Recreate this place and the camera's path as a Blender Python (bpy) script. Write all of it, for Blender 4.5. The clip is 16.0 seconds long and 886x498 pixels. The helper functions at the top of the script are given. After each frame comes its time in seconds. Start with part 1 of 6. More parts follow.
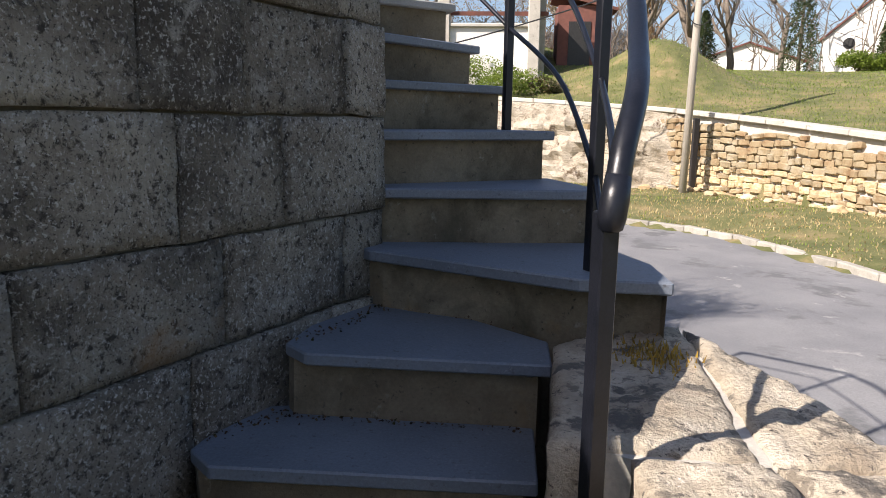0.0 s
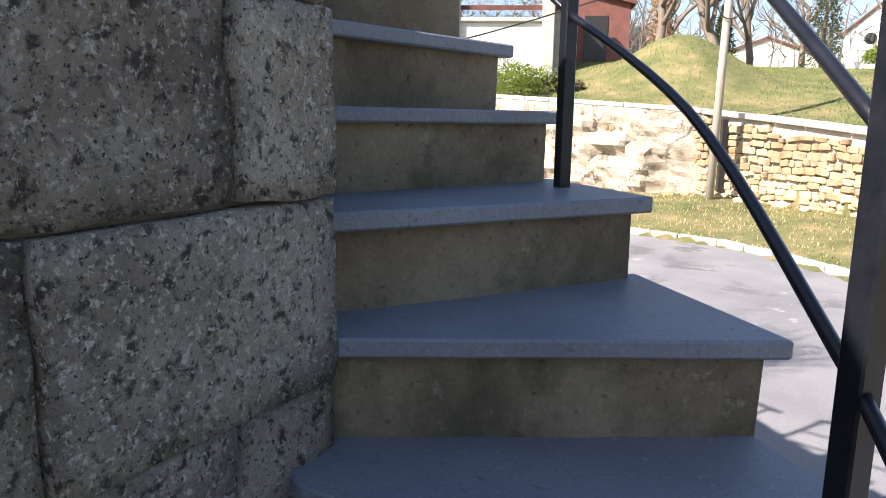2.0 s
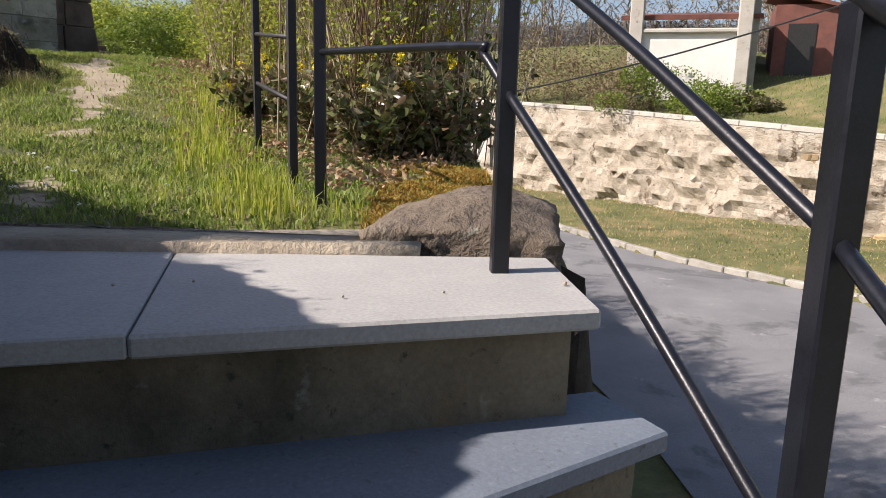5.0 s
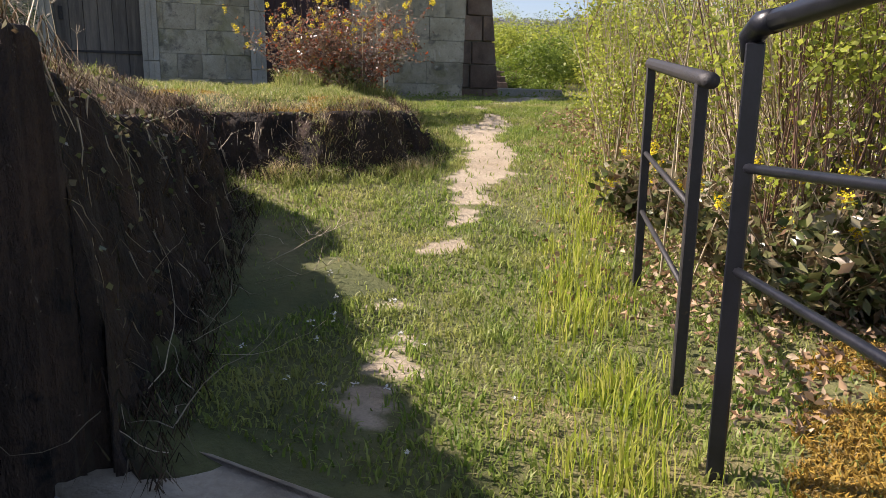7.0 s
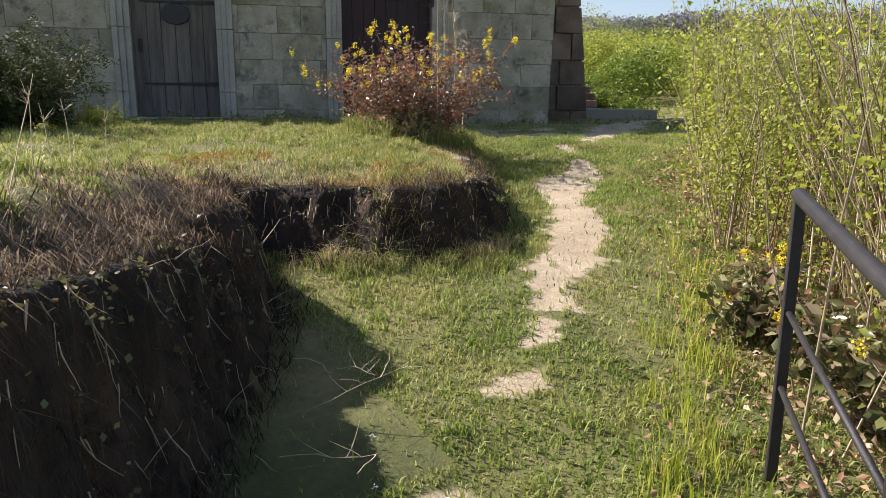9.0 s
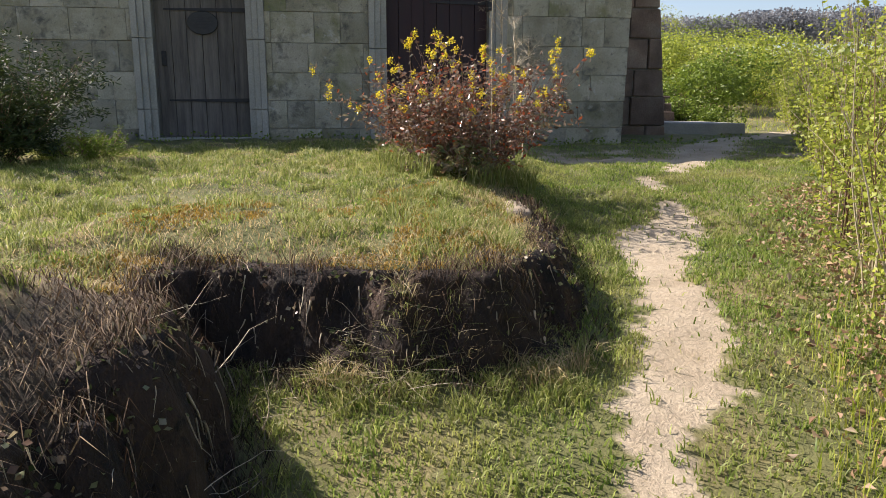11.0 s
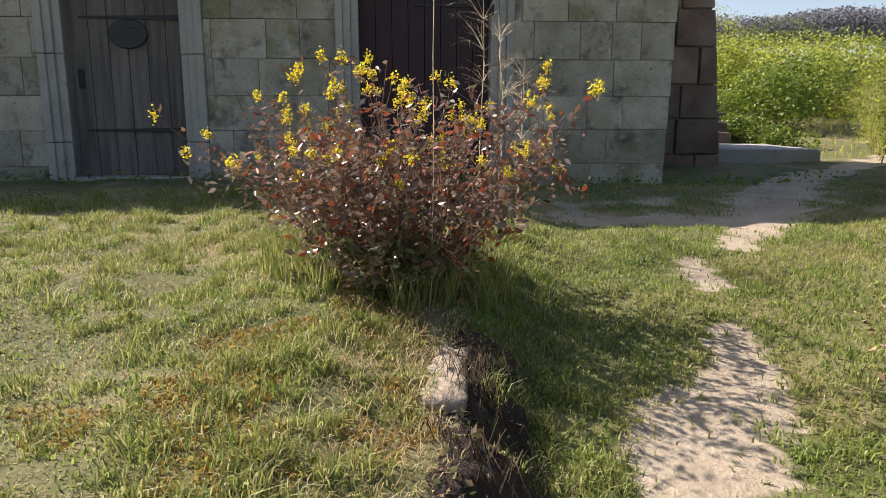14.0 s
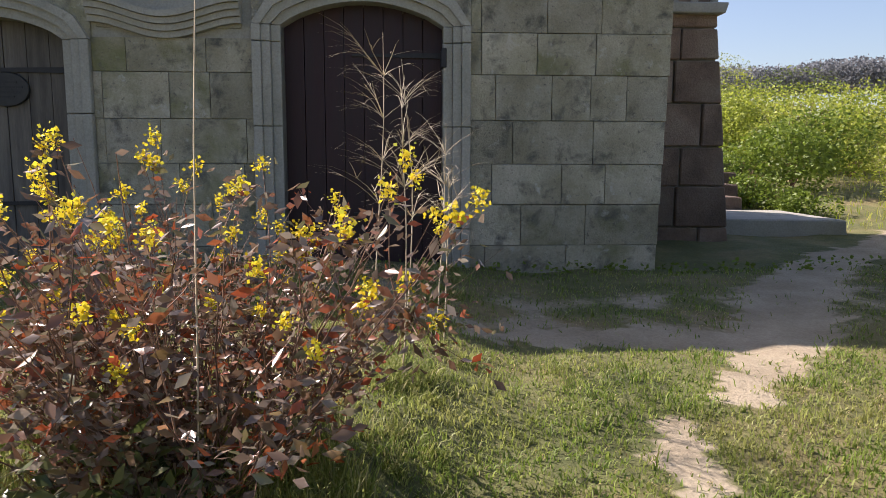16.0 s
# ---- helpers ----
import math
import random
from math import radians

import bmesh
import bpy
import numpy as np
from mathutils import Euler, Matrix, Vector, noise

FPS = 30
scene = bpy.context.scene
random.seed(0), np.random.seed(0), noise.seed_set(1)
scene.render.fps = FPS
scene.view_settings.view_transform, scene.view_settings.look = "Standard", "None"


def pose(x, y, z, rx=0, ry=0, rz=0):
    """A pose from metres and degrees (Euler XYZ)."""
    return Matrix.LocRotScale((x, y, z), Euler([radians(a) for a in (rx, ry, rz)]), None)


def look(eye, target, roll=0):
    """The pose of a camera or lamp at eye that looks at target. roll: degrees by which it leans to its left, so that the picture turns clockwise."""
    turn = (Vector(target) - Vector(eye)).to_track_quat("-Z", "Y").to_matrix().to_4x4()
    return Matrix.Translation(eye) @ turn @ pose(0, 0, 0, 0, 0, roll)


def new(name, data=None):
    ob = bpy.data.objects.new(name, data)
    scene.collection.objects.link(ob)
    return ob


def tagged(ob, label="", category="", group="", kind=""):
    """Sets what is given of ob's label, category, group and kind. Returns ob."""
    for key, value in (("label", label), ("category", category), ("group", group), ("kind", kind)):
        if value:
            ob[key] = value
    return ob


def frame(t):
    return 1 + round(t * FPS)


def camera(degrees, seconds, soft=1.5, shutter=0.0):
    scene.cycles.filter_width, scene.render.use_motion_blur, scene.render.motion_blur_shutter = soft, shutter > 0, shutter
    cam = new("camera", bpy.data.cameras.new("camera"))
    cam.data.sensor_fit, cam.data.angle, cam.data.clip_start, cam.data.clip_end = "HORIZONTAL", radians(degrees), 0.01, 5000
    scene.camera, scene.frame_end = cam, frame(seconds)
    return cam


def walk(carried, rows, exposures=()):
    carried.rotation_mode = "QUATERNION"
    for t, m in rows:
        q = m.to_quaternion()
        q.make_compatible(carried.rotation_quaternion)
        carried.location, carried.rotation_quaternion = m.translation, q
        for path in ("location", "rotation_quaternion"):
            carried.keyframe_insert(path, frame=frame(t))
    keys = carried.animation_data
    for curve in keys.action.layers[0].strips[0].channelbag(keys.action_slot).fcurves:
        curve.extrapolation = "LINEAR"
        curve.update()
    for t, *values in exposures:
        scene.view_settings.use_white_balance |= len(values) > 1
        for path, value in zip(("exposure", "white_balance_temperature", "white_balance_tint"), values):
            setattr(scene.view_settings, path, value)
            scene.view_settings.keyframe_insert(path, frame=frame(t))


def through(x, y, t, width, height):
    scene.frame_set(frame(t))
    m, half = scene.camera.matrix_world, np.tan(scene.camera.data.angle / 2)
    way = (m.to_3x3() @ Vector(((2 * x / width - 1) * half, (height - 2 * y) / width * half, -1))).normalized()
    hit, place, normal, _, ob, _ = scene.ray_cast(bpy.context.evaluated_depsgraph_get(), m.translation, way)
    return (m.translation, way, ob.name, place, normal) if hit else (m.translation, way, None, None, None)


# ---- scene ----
cam = camera(64.0, 16.0, soft=0.85)
PATH = [
    (0, (0.323, -0.089, 1.009), (0.154, 1.872, 0.654), 0.9),
    (0.5, (0.251, 0.214, 1.033), (0.082, 2.171, 0.658), 0.9),
    (1, (0.22, 0.552, 1.019), (0.043, 2.508, 0.642), 0.9),
    (1.5, (0.211, 0.895, 1.048), (0.023, 2.853, 0.686), 1.0),
    (2, (0.198, 1.203, 1.149), (0.004, 3.16, 0.782), 0.9),
    (2.5, (0.232, 1.441, 1.254), (0.036, 3.397, 0.886), 0.9),
    (3, (0.255, 1.672, 1.369), (0.053, 3.628, 1.002), 1.1),
    (3.2, (0.248, 1.77, 1.41), (0.047, 3.726, 1.049), 1.0),
    (5.3, (0.159, 2.386, 1.937), (-0.616, 4.185, 1.532), 0.8),
    (5.5, (0.133, 2.455, 1.981), (-0.726, 4.211, 1.561), 0.1),
    (6, (0.046, 2.599, 2.105), (-1.076, 4.203, 1.694), 0.6),
    (6.5, (-0.093, 2.739, 2.202), (-1.459, 4.142, 1.799), 0.8),
    (7, (-0.203, 2.851, 2.332), (-1.697, 4.119, 1.932), 0.7),
    (7.5, (-0.314, 3.008, 2.438), (-1.862, 4.211, 2.042), 0.7),
    (8, (-0.397, 3.082, 2.502), (-1.982, 4.234, 2.103), 0.5),
    (8.5, (-0.566, 3.162, 2.621), (-2.182, 4.27, 2.219), 0.5),
    (9, (-0.678, 3.291, 2.71), (-2.314, 4.369, 2.307), 0.3),
    (9.2, (-0.723, 3.365, 2.757), (-2.365, 4.432, 2.353), 0.4),
    (11.3, (-1.803, 4.052, 2.891), (-3.534, 4.971, 2.49), 0.2),
    (11.5, (-1.888, 4.101, 2.903), (-3.623, 5.009, 2.498), 0.3),
    (12, (-2.172, 4.307, 2.918), (-3.926, 5.179, 2.513), 0.1),
    (12.5, (-2.415, 4.536, 2.951), (-4.179, 5.389, 2.549), 0.1),
    (13, (-2.624, 4.818, 3.018), (-4.393, 5.663, 2.62), 0.1),
    (13.5, (-2.856, 5.08, 3.052), (-4.631, 5.913, 2.655), 0.2),
    (14, (-3.042, 5.329, 3.128), (-4.823, 6.151, 2.737), 0.0),
    (14.5, (-3.241, 5.606, 3.207), (-5.031, 6.425, 2.854), 0.1),
    (15, (-3.474, 5.858, 3.238), (-5.277, 6.666, 2.929), 0.1),
    (15.5, (-3.646, 6.109, 3.287), (-5.462, 6.897, 3.003), 0.1),
    (16, (-3.938, 6.341, 3.3), (-5.755, 7.133, 3.036), 0.2),
]
walk(cam, [(t, look(eye, target, roll)) for t, eye, target, roll in PATH], exposures=[(0.0, 0.88, 6350, 17), (1.2, 1.20, 6300, 18), (2.0, 1.46, 6300, 18), (3.0, 1.20, 6350, 19), (5.5, 0.60, 6400, 18), (7.0, 1.04, 6550, 21.5), (9.0, 1.05, 6400, 17.5), (12.5, 1.03, 6450, 18.5), (16.0, 1.03, 6400, 21)])


# ---- light ----
SUN_FROM = Vector((-0.628, -0.437, 0.643)).normalized()
world = bpy.data.worlds.new("sky")
scene.world = world
world.use_nodes = True
sky = world.node_tree.nodes.new("ShaderNodeTexSky")
sky.sky_type, sky.sun_disc = "NISHITA", False
sky.sun_elevation = math.asin(SUN_FROM.z)
sky.sun_rotation = math.atan2(SUN_FROM.x, SUN_FROM.y)
sky.air_density, sky.dust_density, sky.ozone_density = 1.0, 1.5, 1.0
world.node_tree.nodes["Background"].inputs[1].default_value = 0.085
world.node_tree.links.new(sky.outputs[0], world.node_tree.nodes["Background"].inputs[0])
sun_data = bpy.data.lights.new("sun", "SUN")
sun_data.energy, sun_data.angle, sun_data.color = 5.0, radians(0.6), (1.0, 0.92, 0.80)
sun = new("sun", sun_data)
sun.matrix_world = look(SUN_FROM * 60, (0, 0, 0))


# ---- materials ----
def node(nt, kind, **sets):
    n = nt.nodes.new(kind)
    for k, v in sets.items():
        n.inputs[k].default_value = v
    return n


def ramp(nt, source, stops):
    r = nt.nodes.new("ShaderNodeValToRGB")
    els = r.color_ramp.elements
    while len(els) < len(stops):
        els.new(0.5)
    for e, (p, c) in zip(els, stops):
        e.position, e.color = p, (*c, 1) if len(c) == 3 else c
    nt.links.new(source, r.inputs[0])
    return r.outputs[0]


def mix(nt, fac, a, b, mode="MIX"):
    m = nt.nodes.new("ShaderNodeMix")
    m.data_type, m.blend_type = "RGBA", mode
    for sock, v in ((m.inputs[0], fac), (m.inputs[6], a), (m.inputs[7], b)):
        if isinstance(v, (int, float)):
            sock.default_value = v
        elif isinstance(v, tuple):
            sock.default_value = (*v, 1)
        else:
            nt.links.new(v, sock)
    return m.outputs[2]


def noise_out(nt, coord, scale, detail=6.0, rough=0.6, warp=0.0, stretch=None):
    n = node(nt, "ShaderNodeTexNoise", Scale=scale, Detail=detail, Roughness=rough, Distortion=warp)
    if stretch:
        mp = nt.nodes.new("ShaderNodeMapping")
        mp.inputs["Scale"].default_value = stretch
        nt.links.new(coord, mp.inputs[0])
        coord = mp.outputs[0]
    nt.links.new(coord, n.inputs["Vector"])
    return n.outputs[0]


def surface(name, tones, scale=3.0, rough=0.85, metal=0.0, grain=60.0, bump=0.3, depth=0.01, spots=(), each=0.0, stretch=None, spec=0.5, island=0.0):
    """tones: ramp over a broad noise. spots: (colour, noise scale, from, to) laid over it. each: brightness spread from piece to piece."""
    m = bpy.data.materials.new(name)
    m.use_nodes = True
    nt = m.node_tree
    b = nt.nodes["Principled BSDF"]
    co = nt.nodes.new("ShaderNodeTexCoord").outputs["Object"]
    if each:
        info = nt.nodes.new("ShaderNodeObjectInfo").outputs["Random"]
        add = nt.nodes.new("ShaderNodeVectorMath")
        add.operation = "ADD"
        sc = nt.nodes.new("ShaderNodeVectorMath")
        sc.operation = "SCALE"
        sc.inputs[0].default_value = (17.0, 31.0, 23.0)
        nt.links.new(info, sc.inputs[3])
        nt.links.new(co, add.inputs[0])
        nt.links.new(sc.outputs[0], add.inputs[1])
        co = add.outputs[0]
    n1 = noise_out(nt, co, scale, stretch=stretch)
    n = len(tones)
    col = ramp(nt, n1, [(0.3 + 0.4 * i / max(1, n - 1), c) for i, c in enumerate(tones)])
    fine = noise_out(nt, co, grain, 4.0, 0.7, stretch=stretch)
    col = mix(nt, 0.55, col, ramp(nt, fine, [(0.25, (0.35, 0.35, 0.35)), (0.75, (0.72, 0.72, 0.72))]), "OVERLAY")
    for c, s, lo, hi in spots:
        k = noise_out(nt, co, s, 8.0, 0.65, 0.3)
        col = mix(nt, ramp(nt, k, [(lo, (0, 0, 0)), (hi, (1, 1, 1))]), col, c)
    source = None
    if each:
        source, spread = info, each
    if island:
        source, spread = nt.nodes.new("ShaderNodeNewGeometry").outputs["Random Per Island"], island
    if source is not None:
        mr = node(nt, "ShaderNodeMapRange", **{"To Min": 1 - spread, "To Max": 1 + spread})
        nt.links.new(source, mr.inputs[0])
        hs = nt.nodes.new("ShaderNodeHueSaturation")
        nt.links.new(mr.outputs[0], hs.inputs["Value"])
        nt.links.new(col, hs.inputs["Color"])
        col = hs.outputs[0]
    nt.links.new(col, b.inputs["Base Color"])
    b.inputs["Metallic"].default_value = metal
    b.inputs["Specular IOR Level"].default_value = spec
    rr = node(nt, "ShaderNodeMapRange", **{"To Min": max(0.05, rough - 0.12), "To Max": min(1, rough + 0.1)})
    nt.links.new(n1, rr.inputs[0])
    nt.links.new(rr.outputs[0], b.inputs["Roughness"])
    if bump:
        add2 = nt.nodes.new("ShaderNodeMath")
        add2.operation = "ADD"
        nt.links.new(fine, add2.inputs[0])
        nt.links.new(n1, add2.inputs[1])
        bp = node(nt, "ShaderNodeBump", Strength=bump, Distance=depth)
        nt.links.new(add2.outputs[0], bp.inputs["Height"])
        nt.links.new(bp.outputs[0], b.inputs["Normal"])
    return m


def leafy(name, tones, rough=0.55, through=0.35, patch=None, patch_scale=2.0):
    """Thin leaf: colour from island to island, with light coming through."""
    m = bpy.data.materials.new(name)
    m.use_nodes = True
    nt = m.node_tree
    b = nt.nodes["Principled BSDF"]
    rnd = nt.nodes.new("ShaderNodeNewGeometry").outputs["Random Per Island"]
    col = ramp(nt, rnd, [(i / max(1, len(tones) - 1), c) for i, c in enumerate(tones)])
    if patch:
        co = nt.nodes.new("ShaderNodeTexCoord").outputs["Object"]
        col = mix(nt, ramp(nt, noise_out(nt, co, patch_scale, 6, 0.65), [(0.45, (0, 0, 0)), (0.68, (0.6, 0.6, 0.6))]), col, patch)
    nt.links.new(col, b.inputs["Base Color"])
    b.inputs["Roughness"].default_value = rough
    b.inputs["Specular IOR Level"].default_value = 0.35
    tr = nt.nodes.new("ShaderNodeBsdfTranslucent")
    nt.links.new(col, tr.inputs[0])
    ms = nt.nodes.new("ShaderNodeMixShader")
    ms.inputs[0].default_value = through
    nt.links.new(b.outputs[0], ms.inputs[1])
    nt.links.new(tr.outputs[0], ms.inputs[2])
    nt.links.new(ms.outputs[0], nt.nodes["Material Output"].inputs[0])
    return m


M_STONE = surface("weathered_stone", [(0.16, 0.138, 0.105), (0.28, 0.25, 0.20), (0.40, 0.37, 0.30)], 2.6, 0.92, grain=85, bump=1.0, depth=0.02, each=0.22,
                  spots=[((0.075, 0.064, 0.048), 2.3, 0.46, 0.66), ((0.36, 0.34, 0.295), 13, 0.54, 0.68), ((0.055, 0.047, 0.037), 38, 0.53, 0.63), ((0.50, 0.485, 0.44), 95, 0.55, 0.63), ((0.032, 0.028, 0.022), 140, 0.57, 0.64), ((0.50, 0.48, 0.43), 50, 0.615, 0.66), ((0.36, 0.21, 0.085), 1.6, 0.62, 0.74)])
M_JOINT = surface("old_mortar", [(0.13, 0.115, 0.085), (0.22, 0.2, 0.155)], 9, 0.95, bump=0.6)
M_TREAD = surface("blue_grey_slab", [(0.115, 0.135, 0.165), (0.175, 0.20, 0.235)], 2.5, 0.52, grain=120, bump=0.25, depth=0.003, each=0.05,
                  spots=[((0.10, 0.10, 0.10), 5, 0.68, 0.85), ((0.21, 0.225, 0.25), 75, 0.58, 0.68), ((0.085, 0.09, 0.10), 48, 0.60, 0.70), ((0.19, 0.185, 0.17), 1.7, 0.60, 0.8)])
M_LAND = surface("pale_landing_slab", [(0.30, 0.295, 0.28), (0.40, 0.39, 0.365)], 2.5, 0.85, grain=140, bump=0.12, depth=0.003, spots=[((0.24, 0.24, 0.22), 4, 0.66, 0.85)])
M_RISER = surface("rendered_riser", [(0.088, 0.069, 0.043), (0.165, 0.133, 0.086), (0.235, 0.197, 0.135)], 2.6, 0.92, grain=90, bump=0.4, depth=0.008, each=0.1,
                  spots=[((0.05, 0.045, 0.025), 4, 0.50, 0.72), ((0.24, 0.15, 0.06), 3, 0.60, 0.8), ((0.28, 0.26, 0.21), 13, 0.62, 0.74), ((0.045, 0.04, 0.028), 38, 0.60, 0.70)])
M_IRON = surface("black_painted_iron", [(0.006, 0.007, 0.010), (0.011, 0.012, 0.017)], 20, 0.36, grain=160, bump=0.2, depth=0.0015, spec=0.4)
M_RUST = surface("worn_dark_iron", [(0.010, 0.010, 0.012), (0.025, 0.022, 0.022)], 25, 0.6, grain=160, bump=0.4, depth=0.003, spots=[((0.12, 0.07, 0.04), 30, 0.62, 0.75)])
M_BUILD = surface("greened_ashlar", [(0.23, 0.205, 0.135), (0.34, 0.31, 0.225), (0.46, 0.42, 0.33)], 2.0, 0.92, grain=60, bump=0.9, depth=0.014, each=0.2,
                  spots=[((0.17, 0.17, 0.07), 1.3, 0.56, 0.72), ((0.30, 0.20, 0.12), 1.7, 0.64, 0.8), ((0.11, 0.105, 0.085), 5, 0.53, 0.68), ((0.12, 0.11, 0.095), 30, 0.58, 0.72), ((0.46, 0.44, 0.38), 9, 0.60, 0.72)])
M_FRAME = surface("dressed_sandstone", [(0.26, 0.25, 0.21), (0.38, 0.36, 0.31)], 3, 0.9, grain=60, bump=0.35, depth=0.006, spots=[((0.14, 0.13, 0.11), 6, 0.62, 0.78)])
M_DARKSTONE = surface("reddish_rubble", [(0.10, 0.07, 0.05), (0.19, 0.13, 0.095), (0.25, 0.2, 0.15)], 2.2, 0.92, grain=50, bump=0.7, depth=0.02, each=0.25)
M_DOOR = surface("grey_weathered_planks", [(0.065, 0.055, 0.047), (0.17, 0.148, 0.122)], 3, 0.8, grain=30, bump=0.5, depth=0.004, each=0.12, stretch=(6, 6, 0.5))
M_DOOR2 = surface("dark_red_paint", [(0.018, 0.005, 0.006), (0.032, 0.008, 0.010)], 3, 0.62, grain=30, bump=0.3, depth=0.003, each=0.12, stretch=(6, 6, 0.5))
M_ASPHALT = surface("grey_asphalt", [(0.15, 0.15, 0.155), (0.235, 0.232, 0.23)], 0.7, 0.9, grain=60, bump=0.4, depth=0.006, spots=[((0.13, 0.13, 0.13), 0.8, 0.56, 0.62), ((0.34, 0.33, 0.31), 2.3, 0.62, 0.7)])
M_KERB = surface("pale_kerb", [(0.26, 0.24, 0.20), (0.38, 0.36, 0.31)], 4, 0.9, each=0.15)
M_YWALL = surface("yellow_sandstone", [(0.32, 0.20, 0.10), (0.43, 0.33, 0.19), (0.50, 0.43, 0.31)], 2.2, 0.92, grain=25, bump=0.6, depth=0.02, each=0.4, island=0.0)
M_CLIFF = surface("pale_rock", [(0.30, 0.25, 0.18), (0.46, 0.40, 0.31), (0.55, 0.49, 0.4)], 1.6, 0.95, grain=14, bump=1.0, depth=0.08, stretch=(1, 1, 1.8), spots=[((0.13, 0.09, 0.055), 2.2, 0.58, 0.66), ((0.10, 0.08, 0.06), 7, 0.62, 0.68)])
M_COPE = surface("pale_coping", [(0.38, 0.35, 0.30), (0.50, 0.47, 0.41)], 1.5, 0.9, spots=[((0.24, 0.22, 0.18), 5, 0.58, 0.7)])
M_PLASTER = surface("white_plaster", [(0.66, 0.63, 0.57), (0.78, 0.76, 0.7)], 1.2, 0.9, spots=[((0.45, 0.42, 0.36), 2.0, 0.64, 0.8)])
M_POLE = surface("grey_timber", [(0.3, 0.27, 0.22), (0.42, 0.38, 0.32)], 4, 0.85, stretch=(6, 6, 0.4))
M_ROOF = surface("red_brown_tiles", [(0.10, 0.04, 0.03), (0.18, 0.07, 0.05)], 3, 0.85)
M_BRICK = surface("dark_red_brick", [(0.12, 0.05, 0.04), (0.2, 0.08, 0.06)], 3, 0.9)
M_BARK = surface("grey_bark", [(0.13, 0.10, 0.075), (0.24, 0.2, 0.155)], 6, 0.9, grain=30, bump=0.6, depth=0.02, stretch=(4, 4, 0.7))
M_STEM = surface("pale_dry_stem", [(0.36, 0.29, 0.19), (0.5, 0.42, 0.3)], 12, 0.8, bump=0, island=0.4)
M_BROWNSTEM = surface("brown_stem", [(0.13, 0.07, 0.045), (0.22, 0.13, 0.085)], 12, 0.8, bump=0, island=0.4)
M_GRASS = leafy("grass_blades", [(0.085, 0.15, 0.02), (0.19, 0.28, 0.04), (0.38, 0.43, 0.12), (0.12, 0.20, 0.03), (0.27, 0.34, 0.07)], 0.5, 0.5, (0.46, 0.42, 0.16), 2.4)
M_TUFT = leafy("tuft_blades", [(0.11, 0.16, 0.03), (0.24, 0.29, 0.06), (0.42, 0.43, 0.14), (0.15, 0.19, 0.035), (0.60, 0.54, 0.27)], 0.5, 0.45)
M_LONG = leafy("long_fresh_grass", [(0.24, 0.32, 0.03), (0.38, 0.44, 0.05), (0.52, 0.48, 0.13)], 0.5, 0.5)
M_DRY = leafy("dry_grass", [(0.44, 0.33, 0.14), (0.66, 0.54, 0.30), (0.30, 0.21, 0.10)], 0.7, 0.4)
M_MOSS = leafy("orange_moss", [(0.34, 0.20, 0.03), (0.46, 0.30, 0.05), (0.30, 0.21, 0.05), (0.20, 0.12, 0.03)], 0.8, 0.3)
M_REDLEAF = leafy("bronze_leaves", [(0.24, 0.11, 0.07), (0.20, 0.145, 0.10), (0.42, 0.09, 0.035), (0.15, 0.15, 0.07), (0.34, 0.28, 0.23), (0.22, 0.14, 0.09), (0.12, 0.08, 0.06), (0.28, 0.22, 0.18)], 0.24, 0.25)
M_DARKLEAF = leafy("dark_glossy_leaves", [(0.045, 0.07, 0.018), (0.11, 0.13, 0.04), (0.22, 0.22, 0.10), (0.17, 0.10, 0.06), (0.3, 0.28, 0.18)], 0.28, 0.3)
M_FLOWER = leafy("yellow_flowers", [(0.75, 0.55, 0.02), (0.85, 0.68, 0.04), (0.5, 0.5, 0.05)], 0.6, 0.4)
M_YGLEAF = leafy("young_yellow_green_leaves", [(0.28, 0.34, 0.04), (0.44, 0.47, 0.07), (0.20, 0.26, 0.04), (0.34, 0.36, 0.08)], 0.5, 0.5)
M_GREENLEAF = leafy("green_leaves", [(0.12, 0.18, 0.02), (0.2, 0.27, 0.035), (0.09, 0.13, 0.02)], 0.5, 0.4)
M_CONIFER = leafy("dark_conifer", [(0.02, 0.035, 0.012), (0.07, 0.10, 0.025), (0.035, 0.05, 0.015)], 0.6, 0.2)
M_LITTER = leafy("dead_leaves", [(0.28, 0.17, 0.09), (0.4, 0.28, 0.16), (0.2, 0.11, 0.06), (0.5, 0.4, 0.28)], 0.8, 0.2)
M_LEAD = surface("black_plaque", [(0.012, 0.012, 0.012), (0.03, 0.028, 0.026)], 20, 0.5)
# distance haze is put into this grey-blue leaf colour; the air itself is clear
M_FARWOOD = leafy("far_wood_haze_tint", [(0.20, 0.215, 0.235), (0.235, 0.24, 0.25), (0.215, 0.22, 0.23)], 0.95, 0.5)


# ---- building helpers ----
def link_bm(name, bm, mat, parent=None, label="", smooth=False):
    me = bpy.data.meshes.new(name)
    bm.normal_update()
    bm.to_mesh(me)
    bm.free()
    me.materials.append(mat)
    if smooth:
        me.shade_smooth()
    ob = new(name, me)
    ob.parent = parent
    if label:
        tagged(ob, label)
    return ob


def part(name, bm, mat, parent, label="", smooth=False):
    return link_bm(name, bm, mat, parent, label, smooth)


def raw(name, verts, faces, mat, parent=None, smooth=False):
    me = bpy.data.meshes.new(name)
    me.from_pydata([tuple(v) for v in verts], [], faces)
    me.update()
    me.materials.append(mat)
    if smooth:
        me.shade_smooth()
    ob = new(name, me)
    ob.parent = parent
    return ob


